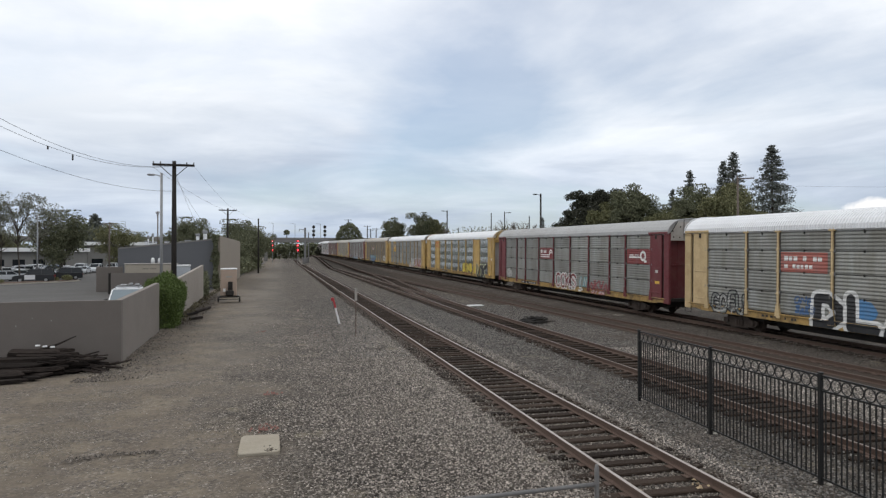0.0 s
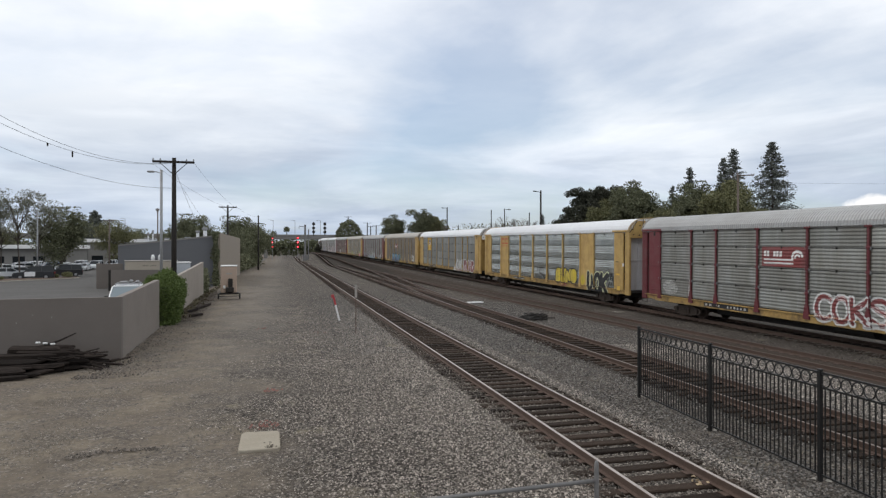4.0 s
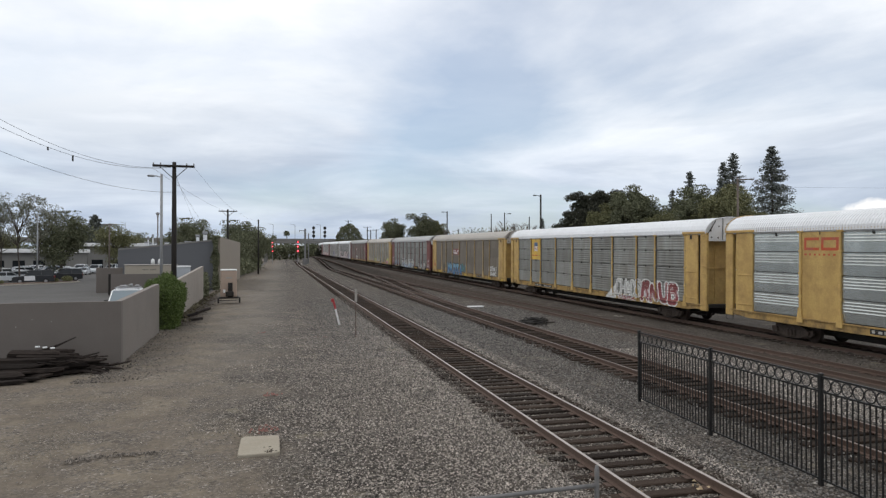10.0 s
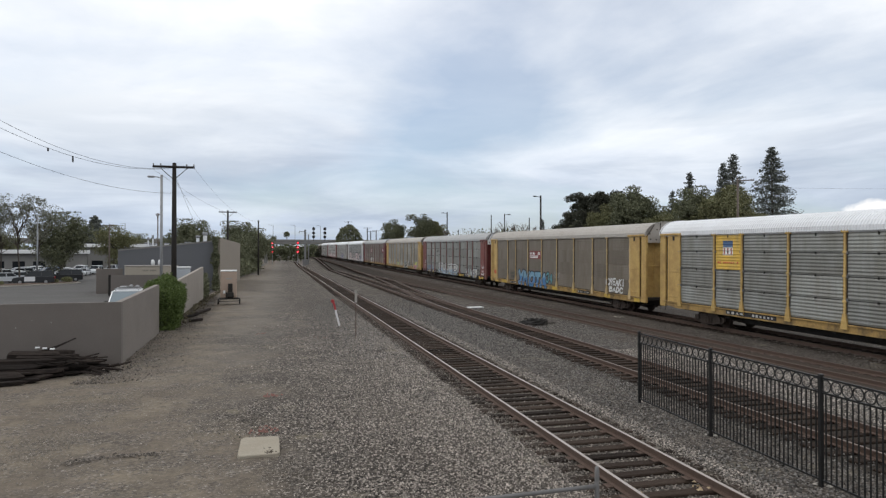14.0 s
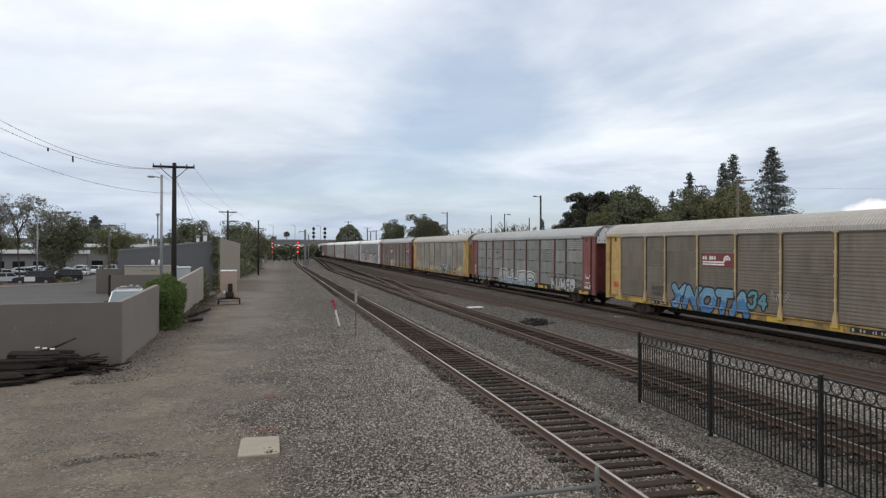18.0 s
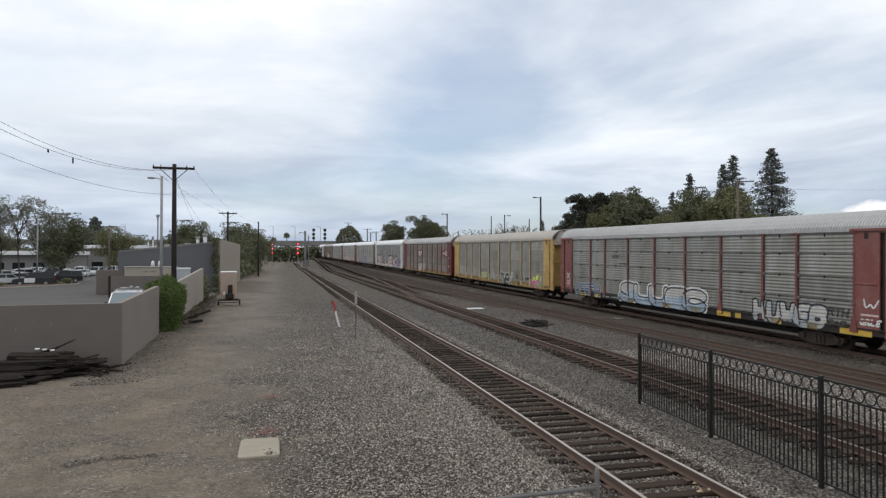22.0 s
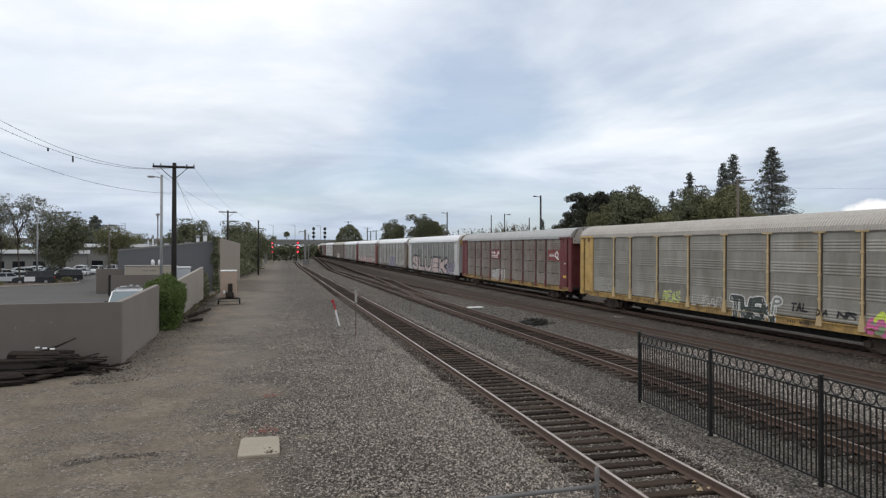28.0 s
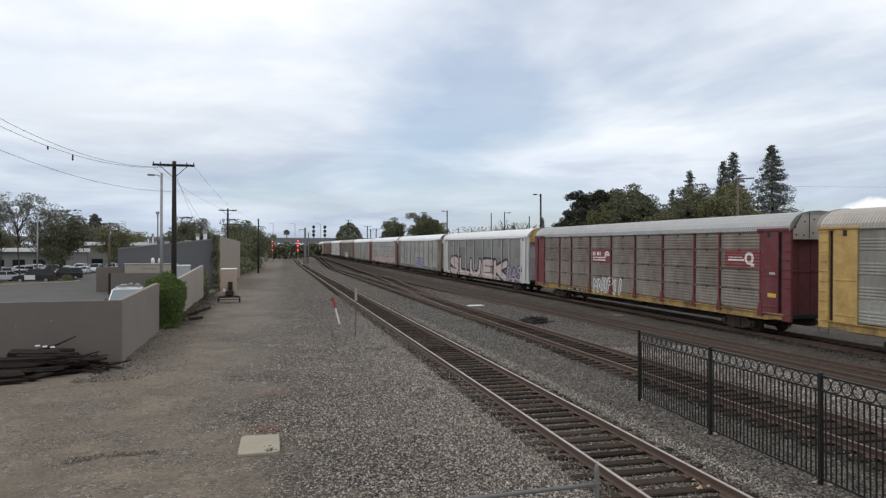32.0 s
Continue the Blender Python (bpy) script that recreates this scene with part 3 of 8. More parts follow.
ALONG, RIGHT = Vector((-math.sin(TILT), math.cos(TILT), 0)), Vector((math.cos(TILT), math.sin(TILT), 0))
BEND_FROM, BEND_RADIUS, OFF = 249.5, 700.0, 23.6


def train_line(u):
    """The place and the heading (radians from +y, to the left) at u metres along the train's track."""
    if u <= BEND_FROM:
        return RIGHT * OFF + ALONG * u + Vector((0, 0, climb(u))), TILT
    a = (u - BEND_FROM) / BEND_RADIUS
    p = RIGHT * OFF + ALONG * BEND_FROM + (RIGHT * (1 - math.cos(a)) + ALONG * math.sin(a)) * BEND_RADIUS
    return p + Vector((0, 0, climb(u))), TILT - a


def straight_line(x_at, y_at, slope):
    a = math.atan(-slope)

    def line(u):
        return Vector((x_at + slope * (u - y_at), u, 0)), a
    return line


def crossing_line(u):
    """The crossover: leaves the second track and swings over to the third."""
    y0, y1 = 38.0, 129.0
    k = min(max((u - y0) / (y1 - y0), 0), 1)
    s = k * k * (3 - 2 * k)
    ds = 6 * k * (1 - k) / (y1 - y0)
    a, b = 11.63 + 0.006 * u, 18.41 - 0.018 * u
    return Vector((a + (b - a) * s, u, 0)), -math.atan((b - a) * ds + 0.006 - 0.024 * s)


RAIL = ((-0.07, 0), (0.07, 0), (0.07, 0.012), (0.012, 0.03), (0.012, 0.105), (0.035, 0.115), (0.035, 0.148), (-0.035, 0.148), (-0.035, 0.115), (-0.012, 0.105), (-0.012, 0.03), (-0.07, 0.012))
HEAD = ((-0.032, 0.1485), (-0.024, 0.155), (0.024, 0.155), (0.032, 0.1485))


def on_ground(line, u):
    p, a = line(u)
    return Vector((p.x, p.y, bank(p.x, p.y))), a


def lay_track(label, line, u0, u1, parts_from, parts_to, tie_z=0.02, seed=1, ties=True, head="rail_top"):
    rnd = random.Random(seed)
    track = thing("railway_track", Matrix(), label, "railway track", "tracks of the yard")
    us = [u0 + i * (u1 - u0) / max(2, int((u1 - u0) / 6)) for i in range(max(2, int((u1 - u0) / 6)) + 1)]
    for side in (-0.7525, 0.7525):
        def station(u):
            p, a = on_ground(line, u)
            r = Vector((math.cos(a), math.sin(a), 0))
            return lambda x, z: p + r * (x + side) + Vector((0, 0, z + tie_z + 0.012))
        st = [station(u) for u in us]
        rail = part("rail", Shape().sweep(RAIL, st), MAT["rail_side"], track, "rusty steel rail")
        part("running_surface", Shape().sweep(HEAD, st), MAT[head], rail, "worn running surface")
    if not ties:
        return track
    tie_mesh = [Shape().cbox(-1.29 - k * 0.02, 1.29 + k * 0.03, -0.115, 0.115, -0.16, 0, 0.018).mesh("tie", MAT["tie"]) for k in range(3)]
    rest = Shape()
    plates = Shape()
    u = u0 + 0.3
    while u < u1:
        p, a = on_ground(line, u)
        m = Matrix.Translation(p + Vector((rnd.uniform(-0.05, 0.05), 0, tie_z + rnd.uniform(-0.012, 0.004)))) @ Matrix.Rotation(a + rnd.uniform(-0.03, 0.03), 4, "Z")
        if parts_from < u < parts_to:
            o = part("tie", rnd.choice(tie_mesh), None, track)
            o.matrix_basis = m
        else:
            rest.box(-1.29, 1.29, -0.115, 0.115, -0.16, 0, m)
        if u < 70:
            for side in (-0.7525, 0.7525):
                plates.box(side - 0.17, side + 0.17, -0.09, 0.09, 0.001, 0.013, Matrix.Translation((p.x, p.y, p.z + tie_z)) @ Matrix.Rotation(a, 4, "Z"))
        u += 0.5 + rnd.uniform(-0.025, 0.025)
    if rest.v:
        tagged(part("far_tie", rest, MAT["tie"], track), kind="stuff")
    if plates.v:
        tagged(part("tie_plate", plates, MAT["rail_side"], track), kind="stuff")
    return track


# ---- the train ----
PITCH = 28.67
BAYS = (-11.84, -9.05, -7.09, -4.26, -1.42, 1.42, 4.26, 7.09, 9.05, 11.84)


def travel(t):
    """How far the train has rolled by t seconds; it slows down a little."""
    k = t / 32
    return 198.3 * k - 11.03 * k ** 2 - 13.86 * k ** 3 + 7.31 * k ** 4


def car_pose(n, t):
    u = 73.73 + PITCH * n - travel(t)
    (a, _), (b, _) = train_line(u - 9.0), train_line(u + 9.0)
    h = math.degrees(math.atan2(-(b - a).x, (b - a).y))
    p = (a + b) / 2
    return pose(p.x, p.y, 0.187 + p.z, math.degrees(math.atan2(b.z - a.z, 18.0)), 0, h)


W = 1.5
EAVE, SILL, FLOOR = 4.93, 0.76, 1.10
ROOF = ((-1.57, 4.81), (-1.555, 5.02), (-1.43, 5.22), (-1.21, 5.42), (-0.95, 5.56), (-0.5, 5.65), (0, 5.68))
ROOF = ROOF + tuple((-x, z) for x, z in reversed(ROOF[:-1]))


def roof_mesh(mat, pitch):
    """Flat pans with narrow grooves between them, across the arched roof."""
    prof = ROOF + tuple((x * 0.95, z - 0.07) for x, z in reversed(ROOF[::4]))
    st = []
    for i in range(int(27.2 / pitch) + 1):
        for off, g in ((0.0, 0.0), (0.63, 0.0), (0.82, -0.025)):
            y = -13.58 + (i + off) * pitch
            if y <= 13.58:
                st.append(lambda x, z, y=y, g=g: (x * (1 + g * 0.55), y, z + g * (0.35 + z - 4.81)))
    return Shape().sweep(prof, st).mesh("roof", mat)


TIER = (EAVE - 0.06 - FLOOR - 0.04) / 4


def sheet_profile(style, k):
    """Heights and depths up one sheet of the k-th tier."""
    z0 = FLOOR + 0.04 + k * TIER
    out = [(z0, 0.0)]
    if style == "grouped":
        # four soft ribs low in each tier, then a plain band
        for r in range(4):
            z = z0 + 0.02 + r * 0.125
            out += [(z, 0.0), (z + 0.022, 0.011), (z + 0.055, 0.012), (z + 0.105, 0.0)]
    elif style == "banded":
        # four strong ribs high in each tier, the rest flat
        for r in range(4):
            z = z0 + TIER - 0.53 + r * 0.122
            out += [(z, 0.0), (z + 0.006, 0.018), (z + 0.012, 0.020), (z + 0.056, 0.0)]
    else:
        for r in range(6):
            z = z0 + 0.03 + r * 0.147
            d = 0.015 if style == "ribbed" else 0.007
            out += [(z, 0.0), (z + 0.022, d * 0.9), (z + 0.055, d), (z + 0.115, 0.0)]
    gap = 0.018 if style in ("ribbed", "banded") else 0.004
    out += [(z0 + TIER - gap, 0.0), (z0 + TIER - gap + 0.002, -0.04), (z0 + TIER - 0.001, -0.04)]
    return out


def sheet_mesh(width, style, k, mat):
    prof = sheet_profile(style, k)
    n = len(prof)
    v, f = [], []
    for y in (-width / 2, width / 2):
        v += [(-W + 0.03 - d, y, z) for z, d in prof]
    for y in (-width / 2, width / 2):
        v += [(-W + 0.075, y, z) for z, d in prof]
    for i in range(n - 1):
        f += [(i, i + 1, n + i + 1, n + i), (2 * n + i, 2 * n + i + 1, 3 * n + i + 1, 3 * n + i)]
    return Shape().add(v, f).mesh("side_sheet", mat)


PANELS, POSTS, ROOFS, WHEELS, STYLES = {}, {}, {}, [], {}


def truck(car, y):
    """A four-wheeled truck under a car's end."""
    frame_shape = Shape()
    for sx in (-1, 1):
        a, b = sorted((sx * 0.99, sx * 1.12))
        side = ((-1.14, 0.36), (-0.98, 0.22), (-0.62, 0.22), (-0.34, 0.12), (0.34, 0.12), (0.62, 0.22), (0.98, 0.22), (1.14, 0.36), (1.14, 0.52), (0.7, 0.58), (0.36, 0.74), (-0.36, 0.74), (-0.7, 0.58), (-1.14, 0.52))
        frame_shape.sweep(side, [lambda p, q, x=a: (x, p, q), lambda p, q, x=b: (x, p, q)])
        for dy in (-0.85, 0.85):
            frame_shape.tube([(sx * 1.0, dy, 0.42), (sx * 1.2, dy, 0.42)], [0.15, 0.12], 10)
        for dy in (-0.18, 0.0, 0.18):
            frame_shape.tube([(sx * 1.14, dy, 0.2), (sx * 1.14, dy, 0.5)], 0.07, 8)
    frame_shape.cbox(-1.15, 1.15, -0.22, 0.22, 0.4, 0.66, 0.04)
    tr = part("truck_frame", frame_shape, MAT["truck_iron"], car, "brown cast steel truck frame with springs")
    tr.location = (0, y, 0)
    for dy in (-0.85, 0.85):
        s = Shape()
        for sx in (-1, 1):
            s.tube([(sx * 0.69, 0, 0), (sx * 0.725, 0, 0), (sx * 0.73, 0, 0), (sx * 0.82, 0, 0)], [0.445, 0.445, 0.42, 0.41], 20)
            s.tube([(sx * 0.82, 0, 0), (sx * 1.16, 0, 0)], 0.09, 10)
        s.tube([(-0.7, 0, 0), (0.7, 0, 0)], 0.08, 8)
        w = part("wheelset", s, MAT["wheel"], tr, "brown steel wheels on their axle")
        w.location = (0, dy, 0.42)
        WHEELS.append((car, w, dy))
    return tr


def autorack(n, label, steel, post, end, sill, roof, style="ribbed", solid=(), hood=None, pale_end=None):
    STYLES[n] = (style, solid)
    car = thing("autorack_car", car_pose(n, 0), label, "rail car", "autorack cars of the train")
    # underframe with its side sill
    deck = Shape().cbox(-1.46, 1.46, -13.55, 13.55, 0.92, 1.10, 0.02).cbox(-0.3, 0.3, -13.2, 13.2, 0.55, 0.92, 0.02).cbox(-0.55, 0.55, -8.2, 8.2, 0.34, 0.7, 0.05)
    for k in range(-5, 6):
        deck.cbox(-1.36, 1.36, k * 2.05 - 0.09, k * 2.05 + 0.09, 0.66, 0.92, 0.02)
    part("underframe", deck, MAT["under"], car, "black steel underframe")
    part("air_reservoir", Shape().tube([(-0.75, -1.2, 0.62), (-0.75, 0.6, 0.62)], 0.2, 12), MAT["under"], car)
    part("brake_rod", Shape().tube([(-0.5, -8.6, 0.5), (-0.5, 8.6, 0.5)], 0.025, 6), MAT["under"], car)
    for sx in (-1, 1):
        sill_shape = Shape()
        a, b = sorted((sx * 1.50, sx * 1.42))
        prof = ((-13.6, 0.84), (-12.7, 0.84), (-12.2, SILL), (12.2, SILL), (12.7, 0.84), (13.6, 0.84), (13.6, FLOOR), (-13.6, FLOOR))
        sill_shape.sweep(prof, [lambda y, z, x=a: (x, y, z), lambda y, z, x=b: (x, y, z)])
        sill_shape.cbox(min(sx * 1.50, sx * 1.56), max(sx * 1.50, sx * 1.56), -13.3, 13.3, FLOOR - 0.06, FLOOR, 0.01)
        part("side_sill", sill_shape, MAT[sill], car)
    pitch = 0.139 if n < 7 else 0.417
    if (roof, pitch) not in ROOFS:
        ROOFS[(roof, pitch)] = roof_mesh(MAT[roof], pitch)
    part("roof", ROOFS[(roof, pitch)], None, car)
    # end frames: corner posts, arch and recessed door leaves
    for e in (-1, 1):
        y = e * 13.62
        arch = Shape()
        low = ((1.50, 4.42), (-1.50, 4.42))
        arch.sweep(tuple((x * 0.985, z - 0.02) for x, z in ROOF) + low, [lambda a, c, q=y - e * 0.04: (a, q, c), lambda a, c, q=y - e * 0.10: (a, q, c)])
        part("end_bulkhead", arch, MAT[hood or ("roof_brown" if roof == "roof_brown" or end == "maroon" else "roof_white")], car, "pale end bulkhead under the roof")
        part("roof_edge", Shape().tube([(x * 1.012, y - e * 0.02, z + 0.01) for x, z in ROOF], 0.022, 6), MAT[hood or roof], car, "rolled roof edge")
        part("end_strut", Shape().tube([(-1.52, y + e * 0.01, 4.75), (-1.30, y + e * 0.01, 5.02), (-0.98, y + e * 0.01, 5.5)], 0.02, 5).tube([(-0.55, y + e * 0.01, 4.5), (-0.55, y + e * 0.01, 5.62)], 0.018, 5), MAT["under"], car, "black end strut")
        holes = Shape()
        for hx, hz in ((-1.2, 4.62), (-1.25, 4.95), (-0.8, 4.6), (-0.75, 5.2), (-0.3, 4.7), (-0.25, 5.3), (0.5, 4.7), (0.9, 5.1)):
            holes.tube([(hx, y - e * 0.05, hz), (hx, y - e * 0.034, hz)], 0.045, 8)
        tagged(part("bulkhead_hole", holes, MAT["under"], car, "black drain holes in the bulkhead"), kind="stuff")
        for sx in (-1, 1):
            a, b = sorted((sx * 1.545, sx * 1.38))
            c = sorted((y, y - e * 0.50))
            post_ = part("corner_post", Shape().cbox(a, b, c[0], c[1], 0.78, 4.86, 0.03), MAT[end], car)
            for zz in np.arange(1.1, 4.8, 0.4) if style != "banded" else ():
                part("rung", Shape().tube([(sx * 1.545, c[0] + 0.08, zz), (sx * 1.585, c[0] + 0.09, zz), (sx * 1.585, c[1] - 0.09, zz), (sx * 1.545, c[1] - 0.08, zz)], 0.013, 5), MAT[end], post_)
            a, b = sorted((sx * 1.535, sx * 1.44))
            q = sorted((y - e * 0.70, y - e * 1.81))
            leaf = part("end_door", Shape().cbox(a, b, q[0], q[1], 1.0, 4.86, 0.02), MAT[end], car, "painted sliding end door")
            if style != "banded":
                part("door_slot", Shape().box(min(sx * 1.40, sx * 1.43), max(sx * 1.40, sx * 1.43), min(y - e * 0.44, y - e * 0.76), max(y - e * 0.44, y - e * 0.76), 1.0, 4.86), MAT["under"], car, "dark slot beside the door")
            part("door_header", Shape().cbox(min(sx * 1.50, sx * 1.60), max(sx * 1.50, sx * 1.60), min(y - e * 0.05, y - e * 1.95), max(y - e * 0.05, y - e * 1.95), 4.80, 4.92, 0.015), MAT[end], car)
            if style != "banded":
                part("door_notch", Shape().box(min(sx * 1.5, sx * 1.542), max(sx * 1.5, sx * 1.542), (q[0] + q[1]) / 2 - 0.09, (q[0] + q[1]) / 2 + 0.09, 4.52, 4.76), MAT["under"], leaf, "black notch at the door head")
            for zz in (1.35, 2.75):
                part("door_rib", Shape().cbox(min(sx * 1.535, sx * 1.56), max(sx * 1.535, sx * 1.56), q[0] + 0.1, q[1] - 0.1, zz, zz + 0.07, 0.01), MAT[end], leaf)
            inner_q = sorted((y - e * 0.46, y - e * 0.52))
            dm = MAT[pale_end] if pale_end else MAT[end]
            fold = Shape()
            for k in range(2):
                x0 = sx * (0.01 + k * 0.66)
                x1 = sx * (0.01 + (k + 1) * 0.66 - 0.012)
                fold.cbox(min(x0, x1), max(x0, x1), inner_q[0], inner_q[1], 1.0, 4.44, 0.012)
            fold.cbox(min(sx * 0.05, sx * 1.3), max(sx * 0.05, sx * 1.3), y - 0.46 if e > 0 else y + 0.40, y - 0.40 if e > 0 else y + 0.46, 2.95, 3.05, 0.01)
            part("folding_door", fold, dm, car)
        # coupler and steps
        cp = sorted((y - e * 0.3, y + e * 0.70))
        part("coupler", Shape().cbox(-0.09, 0.09, cp[0], cp[1], 0.66, 0.86, 0.03).cbox(-0.17, 0.17, min(y + e * 0.47, y + e * 0.71), max(y + e * 0.47, y + e * 0.71), 0.6, 0.92, 0.05), MAT["wheel"], car, "rusty knuckle coupler")
        step = sorted((y - e * 0.5, y - e * 0.02))
        for sx in (-1, 1):
            part("stirrup_step", Shape().tube([(sx * 1.5, step[0], 0.95), (sx * 1.5, step[0], 0.58), (sx * 1.5, step[1], 0.58), (sx * 1.5, step[1], 0.95)], 0.016, 6), MAT["under"], car)
    # side panels and posts between the end doors
    for i in range(9):
        w = BAYS[i + 1] - BAYS[i]
        mid = (BAYS[i] + BAYS[i + 1]) / 2
        if i in solid:
            key = (post, "plate", round(w, 2))
            if key not in PANELS:
                PANELS[key] = Shape().cbox(-W - 0.005, -W + 0.08, -w / 2, w / 2, FLOOR, EAVE - 0.05, 0.01).mesh("plate_panel", MAT[post])
            o = part("plate_panel", PANELS[key], None, car)
            o.location = (0, mid, 0)
            continue
        for k in range(4):
            key = (steel, style, round(w, 2), k)
            if key not in PANELS:
                PANELS[key] = sheet_mesh(w, style, k, MAT[steel])
            o = part("side_sheet", PANELS[key], None, car)
            o.location = (0, mid, 0)
    cap = 0.30 if style == "grouped" else 0.17
    if (post, cap) not in POSTS:
        sh = Shape().cbox(-W - 0.05, -W + 0.06, -0.055, 0.055, FLOOR - 0.02, EAVE - 0.12, 0.015)
        sh.sweep(((-0.17, FLOOR - 0.2), (0.17, FLOOR - 0.2), (0.07, FLOOR + 0.42), (-0.07, FLOOR + 0.42)), [lambda y, z: (-W - 0.062, y, z), lambda y, z: (-W + 0.02, y, z)])
        sh.cbox(-W - 0.06, -W + 0.02, -cap, cap, EAVE - 0.2, EAVE - 0.08, 0.015)
        for zz in (2.0, 3.0, 3.95):
            sh.cbox(-W - 0.058, -W + 0.02, -0.085, 0.085, zz - 0.05, zz + 0.05, 0.01)
        POSTS[(post, cap)] = sh.mesh("side_post", MAT[post])
    if (style, "joint") not in PANELS and style != "banded":
        gaps = Shape()
        for y in BAYS[1:-1]:
            for o in (-0.085, 0.085):
                gaps.box(-W - 0.008, -W + 0.06, y + o - 0.014, y + o + 0.014, FLOOR + 0.45, EAVE - 0.2)
        PANELS[(style, "joint")] = gaps.mesh("post_joint", MAT["joint"])
    if style != "banded":
        tagged(part("post_joint", PANELS[(style, "joint")], None, car), kind="stuff")
    for y in BAYS[1:-1] if style in ("grouped", "banded") else BAYS:
        o = part("side_post", POSTS[(post, cap)], None, car)
        o.location = (0, y, 0)
    if style not in ("fine", "grouped"):
        seams(car, style)
    lo, hi = -12.0, 12.0
    far = Shape().cbox(W - 0.06, W + 0.02, lo, hi, FLOOR, EAVE, 0.02)
    part("far_side", far, MAT[steel], car)
    part("top_chord", Shape().cbox(-W - 0.05, -W + 0.05, -13.2, 13.2, EAVE - 0.12, EAVE + 0.0, 0.015), MAT[roof if style != "banded" else post], car)
    for y in (-9.9, 9.9):
        truck(car, y)
    return car


def seam_meshes(style):
    """Dark joints between the tiers of sheets, with their hooks, and the clips that hold the sheets to the posts."""
    h = (EAVE - 0.06 - FLOOR - 0.04) / 4
    dark, clips, hooks, rnd = [], Shape(), Shape(), random.Random(6)
    for k in range(4):
        z = FLOOR + 0.04 + (k + 1) * h - 0.02
        if k < 3:
            wavy = [(BAYS[0] + (BAYS[-1] - BAYS[0]) * i / 40, rnd.uniform(-0.006, 0.006)) for i in range(41)]
            dark.append(Shape().sweep(((0, -0.01), (0.06, -0.01), (0.06, 0.011), (0, 0.011)), [lambda a, b, y=y, o=o: (-W + 0.018 + a, y, z + b + o) for y, o in wavy]).mesh("seam", MAT["under"]))
            for y in BAYS:
                for o in (-0.1, 0.1):
                    clips.box(-W - 0.035, -W + 0.05, y + o - 0.035, y + o + 0.035, z - 0.05, z + 0.07)
        for a, b in zip(BAYS, BAYS[1:]):
            if k == 3:
                hooks.box(-W - 0.02, -W + 0.05, (a + b) / 2 - 0.018, (a + b) / 2 + 0.018, z - 0.22, z - 0.06)
            elif style != "banded":
                hooks.box(-W - 0.02, -W + 0.05, (a + b) / 2 - 0.02, (a + b) / 2 + 0.02, z - 0.05, z + 0.04)
    return dark, clips.mesh("sheet_clip", MAT["pipe"]), hooks.mesh("sheet_hook", MAT["under"])


SEAMS = {}


def seams(car, style):
    if style not in SEAMS:
        SEAMS[style] = seam_meshes(style)
    dark, clips, hooks = SEAMS[style]
    tagged(part("sheet_hook", hooks, None, car), kind="stuff")
    for me in dark:
        part("seam", me, None, car)
    if style != "banded":
        tagged(part("sheet_clip", clips, None, car), kind="stuff")


CARS = {}


